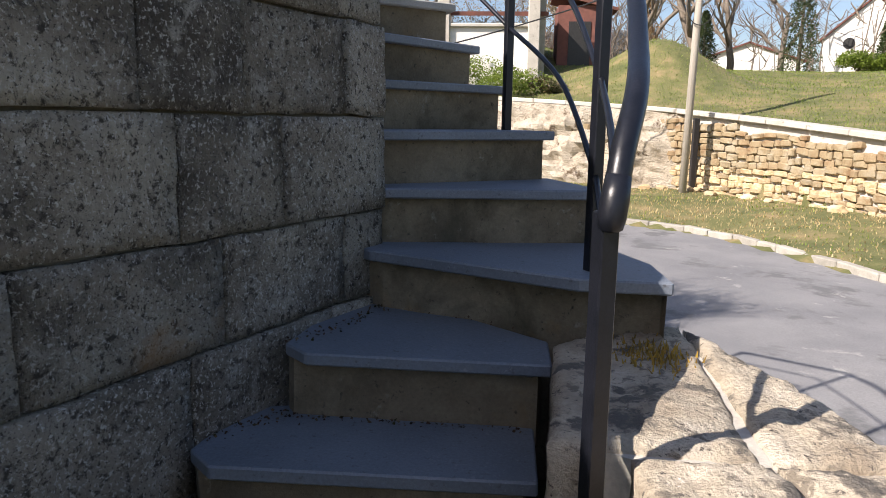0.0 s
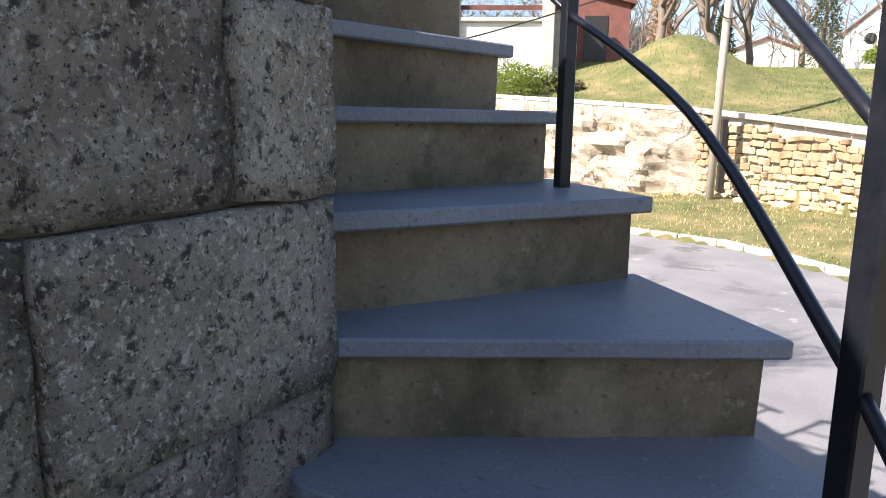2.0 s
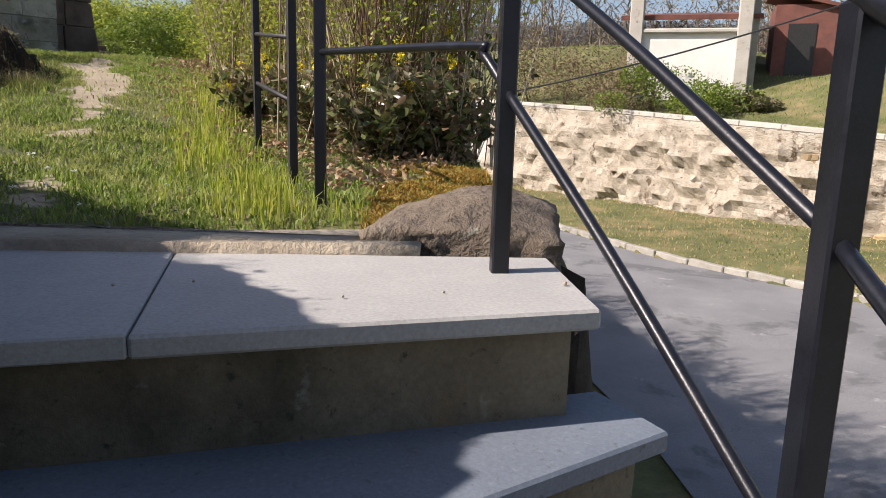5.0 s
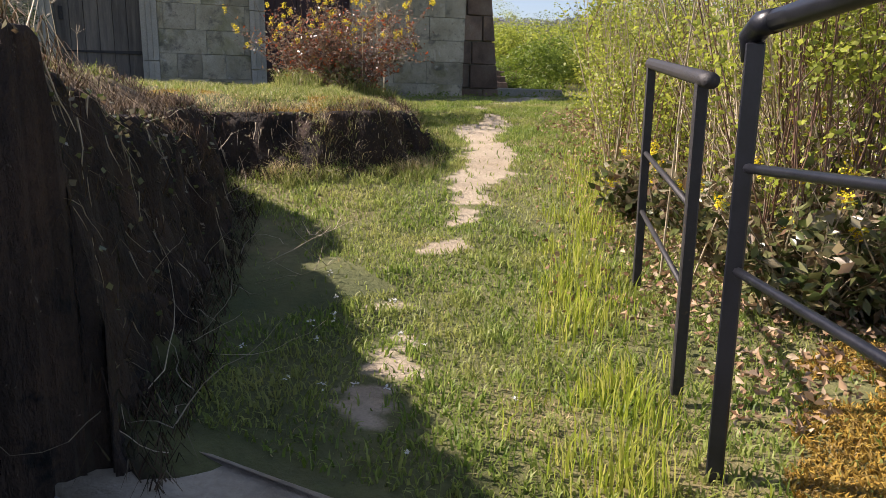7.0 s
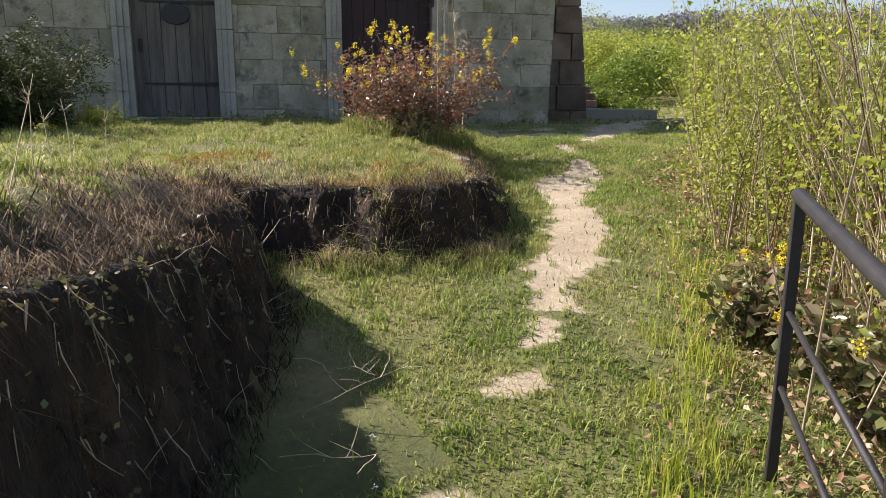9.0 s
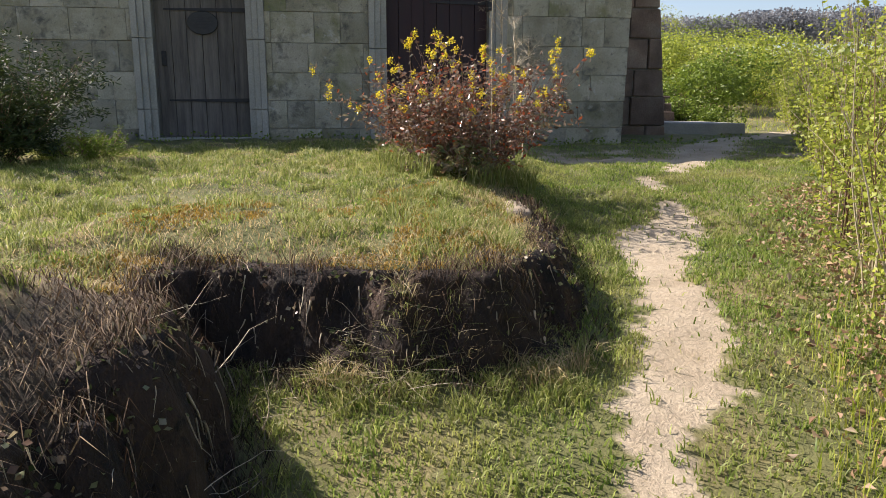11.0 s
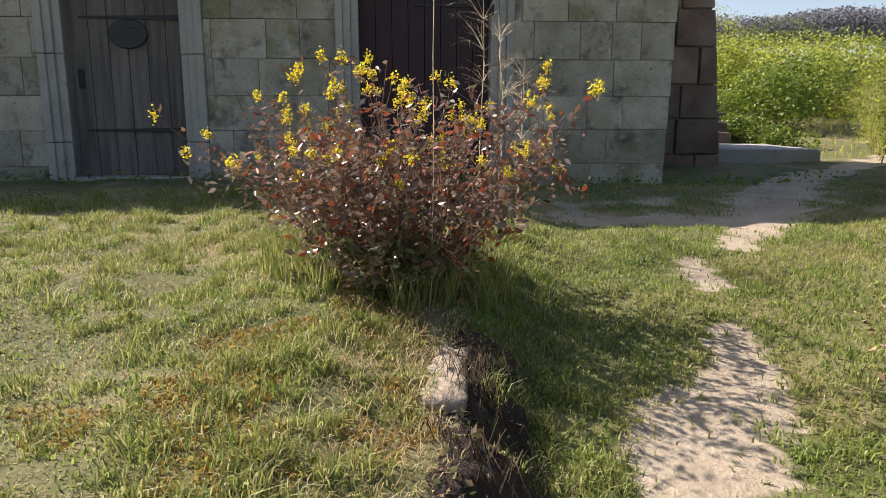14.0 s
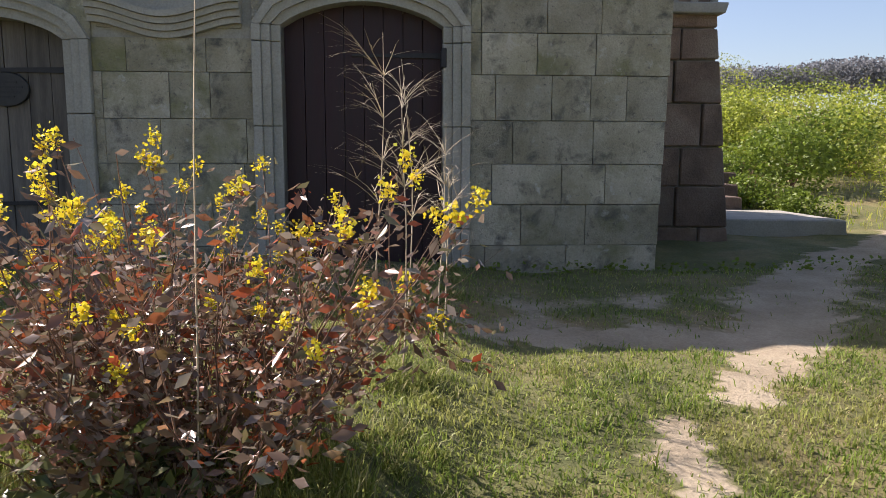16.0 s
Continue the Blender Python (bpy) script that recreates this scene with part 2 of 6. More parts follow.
def thing(name, label, category, at=(0, 0, 0), group="", kind=""):
    e = new(name)
    e.location = at
    e.empty_display_size = 0.1
    return tagged(e, label, category, group, kind)


def prism(poly, z0, z1, bevel=0.0, jitter=0.0, rnd=None):
    """A block with the outline poly between two heights."""
    bm = bmesh.new()
    if sum(a[0] * b[1] - b[0] * a[1] for a, b in zip(poly, poly[1:] + poly[:1])) < 0:
        poly = poly[::-1]
    lo = [bm.verts.new((x, y, z0)) for x, y in poly]
    hi = [bm.verts.new((x, y, z1)) for x, y in poly]
    bm.faces.new(lo[::-1]), bm.faces.new(hi)
    for i in range(len(poly)):
        j = (i + 1) % len(poly)
        bm.faces.new((lo[i], lo[j], hi[j], hi[i]))
    if bevel:
        bmesh.ops.bevel(bm, geom=bm.edges[:], offset=bevel, segments=1, affect="EDGES")
    if jitter:
        for v in bm.verts:
            v.co += Vector(noise.noise_vector(v.co * 6)) * jitter
    return bm


def box(bm, m, sx, sy, sz):
    """Adds a box of that size, centred, at the pose m."""
    bmesh.ops.create_cube(bm, size=1, matrix=m @ Matrix.Diagonal((sx, sy, sz, 1)))


def tube(bm, pts, radii, sides=8, cap=True):
    """A round bar along points."""
    pts = [Vector(p) for p in pts]
    if isinstance(radii, (int, float)):
        radii = [radii] * len(pts)
    rings, side = [], None
    for i, p in enumerate(pts):
        d = (pts[min(i + 1, len(pts) - 1)] - pts[max(i - 1, 0)]).normalized()
        if side is None:
            side = d.cross(Vector((0, 0, 1)))
            if side.length < 0.1:
                side = d.cross(Vector((1, 0, 0)))
        side = (side - d * side.dot(d)).normalized()
        up = d.cross(side)
        rings.append([bm.verts.new(p + radii[i] * (math.cos(a) * side + math.sin(a) * up)) for a in (2 * math.pi * k / sides for k in range(sides))])
    for a, b in zip(rings, rings[1:]):
        for k in range(sides):
            bm.faces.new((a[k], a[(k + 1) % sides], b[(k + 1) % sides], b[k]))
    if cap:
        bm.faces.new(rings[0][::-1]), bm.faces.new(rings[-1])
    return bm


def curve_pts(pts, n=8):
    """Catmull-Rom through points."""
    pts = [Vector(p) for p in pts]
    out = []
    for i in range(len(pts) - 1):
        a, b, c, d = pts[max(i - 1, 0)], pts[i], pts[i + 1], pts[min(i + 2, len(pts) - 1)]
        for k in range(n):
            t = k / n
            out.append(0.5 * ((2 * b) + (c - a) * t + (2 * a - 5 * b + 4 * c - d) * t * t + (3 * b - a - 3 * c + d) * t ** 3))
    return out + [pts[-1]]


def smooth01(a, b, x):
    t = np.clip((x - a) / (b - a), 0, 1)
    return t * t * (3 - 2 * t)


def poly_dist(poly, x, y, closed=True):
    """Distance to an outline; negative inside if it is closed."""
    x, y = np.asarray(x, float), np.asarray(y, float)
    best = np.full(np.broadcast(x, y).shape, 1e9)
    inside = np.zeros(best.shape, bool)
    ends = zip(poly, poly[1:] + poly[:1]) if closed else zip(poly, poly[1:])
    for (ax, ay), (bx, by) in ends:
        dx, dy = bx - ax, by - ay
        t = np.clip(((x - ax) * dx + (y - ay) * dy) / (dx * dx + dy * dy), 0, 1)
        best = np.minimum(best, np.hypot(x - ax - t * dx, y - ay - t * dy))
        if dy:
            inside ^= ((ay > y) != (by > y)) & (x < dx * (y - ay) / dy + ax)
    return np.where(inside, -best, best) if closed else best


def wobble(x, y, scale, seed=0.0):
    """Cheap smooth noise on arrays, about -1 to 1."""
    s = np.zeros(np.broadcast(x, y).shape)
    for k, (a, b, c) in enumerate(((1.0, 0.3, 0.0), (-0.4, 1.1, 1.7), (0.7, -0.8, 4.1), (1.6, 1.3, 2.2), (-1.9, 0.8, 5.3))):
        s = s + np.sin((a * x + b * y) * scale + c + seed * (k + 1.3)) * np.cos((b * x - a * y) * scale * 1.27 + 2 * c + seed)
    return s / 2.5


# ---- the lie of the land ----
RISE = 0.195
FACE_P, FACE_D, FACE_N = Vector((-9.6, 6.3)), Vector((0.35, 0.937)), Vector((0.937, -0.35))


def face(s, out=0.0):
    """Plan point s metres along the house front and out metres in front of it."""
    p = FACE_P + FACE_D * s + FACE_N * out
    return p.x, p.y


BANK = [(-0.45, 2.2), (-1.1, 2.56), (-1.75, 2.95), (-2.72, 3.5), (-3.15, 3.75), (-3.68, 4.08), (-4.3, 4.12), (-4.66, 4.32), (-4.45, 4.66), (-4.1, 5.03), (-3.92, 5.32), (-4.0, 5.58), (-4.25, 5.78), (-4.6, 6.0),
        (-5.3, 6.35), (-6.0, 6.72), (-6.9, 7.2), (-8.3, 7.9), (-9.6, 8.2), (-14, 9), (-16, 2), (-14, -6), (-4, -7), (-2.2, -2.0), (-0.9, 1.2)]
TRAILS = [
    ([(-2.70, 5.09), (-2.85, 5.24), (-3.05, 5.46), (-3.28, 5.73), (-3.51, 6.04), (-3.70, 6.27), (-4.00, 6.45), (-4.20, 6.60)], [0.03, 0.07, 0.10, 0.14, 0.18, 0.17, 0.12, 0.12]),
    ([(-4.20, 6.60), (-4.42, 6.76), (-4.58, 6.98), (-4.80, 7.33), (-5.08, 7.54)], [0.13, 0.20, 0.21, 0.13, 0.05]),
    ([(-2.58, 4.76), (-2.50, 4.90)], [0.05, 0.05]), ([(-2.49, 4.52), (-2.46, 4.56)], [0.055, 0.05]), ([(-1.95, 4.13), (-1.80, 4.19)], [0.05, 0.045]), ([(-1.80, 4.0), (-1.55, 3.80)], [0.055, 0.05]),
    ([(-2.15, 4.30), (-2.20, 4.36)], [0.035, 0.03]), ([(-5.55, 7.9), (-5.85, 8.12)], [0.07, 0.08]), ([(-5.95, 8.5), (-6.12, 8.72)], [0.08, 0.10]),
    ([(-7.75, 7.0), (-7.22, 7.85), (-6.85, 8.65), (-6.45, 9.35)], [0.10, 0.13, 0.15, 0.2]),
    ([(-6.2, 8.9), (-6.65, 9.55), (-7.2, 10.25), (-7.7, 11.1), (-8.2, 12.3), (-8.9, 14.0), (-9.6, 16.0)], [0.14, 0.24, 0.28, 0.25, 0.22, 0.2, 0.2]),
]
KERB_FAR = [(9.5, -14), (7.5, 2), (6.6, 7), (5.7, 11.0), (4.6, 14.2), (2.9, 16.0), (-0.8, 18.6), (-6.5, 24.5), (-16, 33), (-34, 44)]
KERB_NEAR = [(3.5, -14), (2.6, 0), (1.9, 4), (1.2, 6), (0.4, 8.0), (-0.6, 10.0), (-3.0, 13.6), (-8.5, 19.5), (-19, 28), (-38, 37)]
WALL_LINE = [(13.5, -14), (11.6, 2), (10.6, 8), (8.9, 14.6), (5.8, 20.9), (2.2, 23.2), (-3, 26.5), (-9, 31), (-19, 39), (-38, 50)]
WALL_TOPS = [(-14, -0.7), (8, 0.1), (14.6, 0.62), (20.9, 1.27), (23.2, 1.6), (26.5, 1.95), (31, 2.25), (39, 2.8), (50, 3.2)]
EDGE = [(1.05, -8), (1.05, 0.6), (0.95, 1.9), (0.72, 2.5), (0.5, 3.0), (0.1, 3.5), (-0.08, 3.95), (-0.33, 4.3), (-0.6, 5.0), (-0.88, 5.75), (-1.55, 6.8), (-3.0, 8.8), (-5.4, 12.5), (-12, 20), (-26, 30), (-44, 40)]


def side_of(line, x, y):
    """Signed distance to an open line: positive to its right when walked from first to last."""
    x, y = np.asarray(x, float), np.asarray(y, float)
    best = np.full(np.broadcast(x, y).shape, 1e9)
    sign = np.ones(best.shape)
    for (ax, ay), (bx, by) in zip(line, line[1:]):
        dx, dy = bx - ax, by - ay
        t = np.clip(((x - ax) * dx + (y - ay) * dy) / (dx * dx + dy * dy), 0, 1)
        d = np.hypot(x - ax - t * dx, y - ay - t * dy)
        c = (x - ax) * dy - (y - ay) * dx
        closer = d < best - 1e-9
        sign = np.where(closer, np.sign(c), sign)
        best = np.where(closer, d, best)
    return best * sign


def path_height(x, y):
    u = (np.asarray(x) + 0.6) * -0.767 + (np.asarray(y) - 3.7) * 0.642
    return np.interp(u, [-6, -1, 0, 1, 2.2, 3.27, 4.83, 7, 10.5, 14, 40], [1.5, 1.52, 1.55, 1.588, 1.69, 1.92, 2.12, 2.32, 2.46, 2.47, 2.5])


def ground_height(x, y):
    x, y = np.asarray(x, float), np.asarray(y, float)
    garden = path_height(x, y) + 0.02 * wobble(x, y, 2.1) + 0.012 * wobble(x, y, 6.0, 2.0)
    d = poly_dist(BANK, x, y) - 0.09 + 0.065 * wobble(x, y, 4.0, 1.0) + 0.045 * wobble(x, y, 11.0, 3.0)
    away = -(x - FACE_P.x) * FACE_N.x - (y - FACE_P.y) * FACE_N.y
    top = np.interp(-away, [0, 3.5, 5.2, 6.5, 8, 9.35, 9.6, 12], [2.5, 2.44, 2.36, 2.46, 2.49, 2.36, 2.10, 2.06]) + 0.03 * wobble(x, y, 3.1, 5.0)
    along = (x - FACE_P.x) * FACE_D.x + (y - FACE_P.y) * FACE_D.y
    top = np.where(along > 1.0, top - 0.012 * (along - 1.0), top)
    # the bank is steep by the steps and dies out towards the house
    steep = np.interp(-away, [0.5, 2.5, 3.6, 4.2, 6.3], [1.3, 0.7, 0.45, 0.22, 0.2])
    shoulder = np.interp(-away, [1.5, 3.5, 7.5, 8.5], [0.0, 0.26, 0.24, 0.0])
    k = (1 - smooth01(-0.06, 1.0, (d + 0.02) / steep)) * (1 - shoulder * smooth01(-0.48, 0.0, d))
    land = garden + (np.maximum(top, garden) - garden) * k
    # lower ground by the first step
    foot = smooth01(0.0, 0.3, 2.35 - y) * smooth01(-1.2, -0.6, x)
    land = land * (1 - foot)
    # the field climbs away behind the house
    garden_side = side_of(EDGE, x, y) < 0
    land = land + np.where(garden_side, np.interp(away, [2.5, 8, 20, 60, 240, 900], [0, 0.42, 1.3, 5.2, 24, 60]), 0.0)
    # the stairs and kerb stand in a cutting
    cut = (y < 3.295 + 0.427 * (x + 1.4)) & (y >= 2.0) & (x > -1.7) & (poly_dist(BANK, x, y) > 0.04)
    land = np.where(cut, np.minimum(land, 1.2 * smooth01(2.0, 3.7, y) - 0.1), land)
    # drop to the road
    e = side_of(EDGE, x, y)
    land = np.where(e > 0, land + (-1.25 - land) * smooth01(0.0, 0.35, e), land)
    verge_n = side_of(KERB_NEAR, x, y)
    land = np.where(verge_n > 0, -1.22, land)
    f = side_of(KERB_FAR, x, y)
    land = np.where(f > 0, -1.10 + 0.05 * wobble(x, y, 0.9) + 0.08 * np.clip(f, 0, 3), land)
    w = side_of(WALL_LINE, x, y)
    up = np.interp(y, [p[0] for p in WALL_TOPS], [p[1] for p in WALL_TOPS])
    hill = up + np.interp(x, [-6, 1, 4, 9], [2.6, 2.3, 1.3, 0.9]) * smooth01(0.5, 12, w) + 0.005 * np.clip(w, 0, 200) + 0.15 * wobble(x, y, 0.25, 1.0) * smooth01(1, 6, w)
    hill = hill + 1.6 * np.exp(-(((x - 5.8) / 2.2) ** 2 + ((y - 27.5) / 2.4) ** 2))
    land = np.where(w > 0.5, hill, land)
    # far field behind the house
    return land


def stretch(parts):
    out = []
    for a, b, step in parts:
        out += list(np.arange(a, b, step))
    return np.array(out + [parts[-1][1]])


GX = stretch([(-900, -100, 80), (-100, -40, 6), (-40, -12.5, 0.9), (-12.5, -9.0, 0.2), (-9.0, 1.2, 0.065), (1.2, 14, 0.3), (14, 40, 1.0), (40, 100, 6), (100, 900, 80)])
GY = stretch([(-900, -100, 80), (-100, -20, 8), (-20, -3, 0.8), (-3, 2.0, 0.25), (2.0, 9.5, 0.065), (9.5, 16, 0.16), (16, 40, 0.4), (40, 100, 5), (100, 900, 80)])
gx, gy = np.meshgrid(GX, GY)
gz = ground_height(gx, gy)
rows, cols = gx.shape
gverts = np.stack([gx, gy, gz], -1).reshape(-1, 3).tolist()
gfaces = [(r * cols + c, r * cols + c + 1, (r + 1) * cols + c + 1, (r + 1) * cols + c) for r in range(rows - 1) for c in range(cols - 1)]


def trail_mask(x, y):
    """1 on bare trodden earth: the worn stretches, single patches and the yard before the house."""
    rag = 0.06 * wobble(x, y, 7.0) + 0.055 * wobble(x, y, 21.0, 2.0) + 0.03 * wobble(x, y, 47.0, 5.0)
    m = np.zeros(np.broadcast(x, y).shape)
    for line, half in TRAILS:
        ratio = np.full(m.shape, 99.0)
        for (ax, ay), (bx, by), wa, wb in zip(line, line[1:], half, half[1:]):
            dx, dy = bx - ax, by - ay
            t = np.clip(((x - ax) * dx + (y - ay) * dy) / (dx * dx + dy * dy), 0, 1)
            ratio = np.minimum(ratio, (np.hypot(x - ax - t * dx, y - ay - t * dy) + rag) / (wa + (wb - wa) * t))
        bare = 1.0 if max(half) > 0.06 else 0.72
        m = np.maximum(m, bare * (1 - smooth01(0.60, 1.30, ratio)))
    along = (x - FACE_P.x) * FACE_D.x + (y - FACE_P.y) * FACE_D.y
    out = (x - FACE_P.x) * FACE_N.x + (y - FACE_P.y) * FACE_N.y
    yard = (1 - smooth01(1.5, 2.1, out + 0.2 * wobble(x, y, 2.5))) * smooth01(0.3, 1.2, out + 0.25 * wobble(x, y, 3.5, 4.0)) * smooth01(-3, 1.5, along) * (1 - smooth01(6, 8, along))
    return np.clip(np.maximum(m, yard * np.clip(0.25 + 0.5 * wobble(x, y, 5.0, 7.0), 0.0, 0.6)), 0, 1)


def ground_material():
    m = bpy.data.materials.new("meadow_soil")
    m.use_nodes = True
    nt = m.node_tree
    b = nt.nodes["Principled BSDF"]
    co = nt.nodes.new("ShaderNodeTexCoord").outputs["Object"]
    green = ramp(nt, noise_out(nt, co, 0.9, 8, 0.7), [(0.3, (0.06, 0.075, 0.02)), (0.5, (0.13, 0.13, 0.045)), (0.7, (0.27, 0.20, 0.10))])
    green = mix(nt, 0.5, green, ramp(nt, noise_out(nt, co, 22, 5, 0.7), [(0.3, (0.3, 0.3, 0.3)), (0.7, (0.7, 0.7, 0.7))]), "OVERLAY")
    earth = ramp(nt, noise_out(nt, co, 2.5, 8, 0.65), [(0.3, (0.28, 0.225, 0.15)), (0.7, (0.44, 0.37, 0.265))])
    earth = mix(nt, 0.4, earth, ramp(nt, noise_out(nt, co, 60, 4, 0.7), [(0.3, (0.3, 0.3, 0.3)), (0.7, (0.7, 0.7, 0.7))]), "OVERLAY")
    # bare bank soil, its colour taken down further to stand for the bank's shade
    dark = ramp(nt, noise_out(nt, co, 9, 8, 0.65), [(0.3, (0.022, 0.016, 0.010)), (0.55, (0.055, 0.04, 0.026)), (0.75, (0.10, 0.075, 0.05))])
    at = nt.nodes.new("ShaderNodeAttribute")
    at.attribute_name = "cover"
    sep = nt.nodes.new("ShaderNodeSeparateColor")
    nt.links.new(at.outputs["Color"], sep.inputs[0])
    ragged = nt.nodes.new("ShaderNodeMath")
    ragged.operation = "MULTIPLY_ADD"
    nt.links.new(noise_out(nt, co, 17, 8, 0.7), ragged.inputs[0])
    ragged.inputs[1].default_value = 0.9
    nt.links.new(sep.outputs[0], ragged.inputs[2])
    col = mix(nt, ramp(nt, ragged.outputs[0], [(0.66, (0, 0, 0)), (1.16, (1, 1, 1))]), green, earth)
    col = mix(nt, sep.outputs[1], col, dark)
    nt.links.new(col, b.inputs["Base Color"])
    b.inputs["Roughness"].default_value = 0.95
    bp = node(nt, "ShaderNodeBump", Strength=0.7, Distance=0.02)
    nt.links.new(noise_out(nt, co, 40, 6, 0.7), bp.inputs["Height"])
    nt.links.new(bp.outputs[0], b.inputs["Normal"])
    return m


M_GROUND = ground_material()
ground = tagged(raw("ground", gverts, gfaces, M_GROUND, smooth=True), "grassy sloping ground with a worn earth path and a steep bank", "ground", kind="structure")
cover = ground.data.color_attributes.new("cover", "FLOAT_COLOR", "POINT")
tm = trail_mask(gx, gy)
# second channel: bare soil with painted shade on steep slopes and the bank shoulder
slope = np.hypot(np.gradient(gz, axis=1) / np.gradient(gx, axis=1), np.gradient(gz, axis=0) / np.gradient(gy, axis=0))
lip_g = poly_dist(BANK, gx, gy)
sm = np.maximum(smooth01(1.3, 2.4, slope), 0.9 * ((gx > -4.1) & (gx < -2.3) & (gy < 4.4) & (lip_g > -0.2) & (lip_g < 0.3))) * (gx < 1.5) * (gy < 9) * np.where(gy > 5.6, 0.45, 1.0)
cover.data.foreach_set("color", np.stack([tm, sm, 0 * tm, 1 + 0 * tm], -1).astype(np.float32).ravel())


def ribbon(name, left, right, z, mat, thick=0.12):
    """A band of ground between two lines with the same number of points."""
    a, b = curve_pts([(*p, 0) for p in left], 6), curve_pts([(*p, 0) for p in right], 6)
    vs, fs = [], []
    cross = 8
    for p, q in zip(a, b):
        for k in range(cross + 1):
            t = k / cross
            vs.append((p.x + (q.x - p.x) * t, p.y + (q.y - p.y) * t, z + 0.10 * math.sin(math.pi * t)))
    for i in range(len(a) - 1):
        for k in range(cross):
            s = i * (cross + 1) + k
            fs.append((s, s + 1, s + cross + 2, s + cross + 1))
    return raw(name, vs, fs, mat, smooth=True)


road = tagged(ribbon("road", KERB_NEAR, KERB_FAR, -1.19, M_ASPHALT), "patched grey asphalt road curving below the stairs", "road", kind="structure")


# ---- the winding steps ----
FRONTS = [((-0.44, 1.43), (0.42, 1.43)), ((-0.28, 1.71), (0.46, 1.69)), ((-0.12, 2.19), (0.79, 1.84)), ((-0.06, 2.33), (0.69, 2.43)),
          ((-0.09, 2.47), (0.52, 2.87)), ((-0.28, 2.64), (0.33, 3.22)), ((-0.46, 2.62), (0.185, 3.44)), ((-0.95, 2.63), (0.06, 3.41))]
FRONTS[6] = ((-0.42, 2.58), (0.185, 3.43))
FRONTS[7] = ((-1.45, 2.335), (0.065, 3.42))
for i in (3, 4, 5, 6):
    (ax, ay), (bx, by) = FRONTS[i]
    FRONTS[i] = ((ax + (ax - bx) * 0.3, ay + (ay - by) * 0.3), (bx, by))
BACK = ((-1.72, 3.10), (-0.10, 3.79))
stairs = thing("staircase", "winding stone stairs with blue-grey slab treads", "stairs", kind="structure")


def lerp2(a, b, t):
    return (a[0] + (b[0] - a[0]) * t, a[1] + (b[1] - a[1]) * t)


def shift(a, b, back, side=0.0):
    """The line a-b moved back (to its left) by some metres and drawn out sideways."""
    d = Vector((b[0] - a[0], b[1] - a[1])).normalized()
    n = Vector((-d.y, d.x))
    return (a[0] + n.x * back - d.x * side, a[1] + n.y * back - d.y * side), (b[0] + n.x * back + d.x * side, b[1] + n.y * back + d.y * side)


for i, (fl, fr) in enumerate(FRONTS):
    top = RISE * (i + 1)
    if i < 7:
        nl, nr = shift(*FRONTS[i + 1], 0.06)
    else:
        nl, nr = BACK
    lx, rx = fl, fr
    inner_l = (min(fl[0], nl[0]) - 0.12, nl[1]) if i < 7 else nl
    outline = [fl, fr, (nr[0] + 0.02, nr[1]) if i < 7 else nr, nl if i > 5 else inner_l]
    if i in (0, 1):
        outline = [(fl[0] + 0.08, fl[1] - 0.01), fr, (fr[0], nr[1]), (nl[0] + 0.1, nl[1] + 0.06), (nl[0] - 0.12, nl[1]), (fl[0], fl[1] + 0.07)]
    if i == 2:
        outline = [fl, (0.53, 1.85), fr, (0.78, 2.1), (0.64, 2.5), nl, (-0.2, 2.3)]
    if i == 3:
        outline = [fl, fr, (0.5, 2.95), (0.0, 2.6), (-0.15, 2.5)]
    if i == 4:
        outline = [fl, fr, (0.30, 3.32), (-0.35, 2.75)]
    if i == 5:
        outline = [fl, fr, (0.17, 3.56), (-0.55, 2.68)]
    if i == 6:
        outline = [fl, fr, (0.05, 3.56), (-0.9, 2.8)]
    if i == 7:
        a, b = lerp2(fl, fr, 0.62), lerp2(nl, nr, 0.55)
        part("tread", prism([fl, lerp2(a, fl, 0.001), lerp2(b, nl, 0.001), nl], top - 0.036, top, 0.003), M_LAND, stairs)
        outline = [lerp2(a, fr, 0.001), fr, nr, lerp2(b, nr, 0.001)]
    part("tread", prism(outline, top - 0.037, top - 0.002 * (i % 2), 0.005), M_LAND if i == 7 else M_TREAD, stairs)
    # rendered body below the slab
    bl, br = shift(fl, fr, 0.035, -0.035)
    cx, cy = sum(p[0] for p in outline) / len(outline), sum(p[1] for p in outline) / len(outline)
    rear = [(p[0] * 0.97 + cx * 0.03, p[1] * 0.97 + cy * 0.03) for p in outline[2:]]
    if i == 7:
        rear = [(nr[0] - 0.03, nr[1] - 0.02), (nl[0], nl[1])]
    bm = prism([bl, br] + rear, (top - RISE - 0.05) if i not in (2, 3, 4, 5, 6, 7) else -1.3, top - 0.036)
    bmesh.ops.subdivide_edges(bm, edges=[e for e in bm.edges if e.calc_length() > 0.3], cuts=6, use_grid_fill=True)
    for v in bm.verts:
        if v.co.z < top - 0.06:
            v.co += Vector(noise.noise_vector(v.co * 7)) * 0.012
    part("riser", bm, M_RISER, stairs)

# rough kerb and boulder beyond the landing
M_EDGING = surface("brown_worn_stone", [(0.24, 0.19, 0.13), (0.36, 0.30, 0.22), (0.44, 0.38, 0.29)], 4, 0.95, grain=40, bump=0.8, depth=0.015, spots=[((0.08, 0.06, 0.04), 7, 0.62, 0.72)])
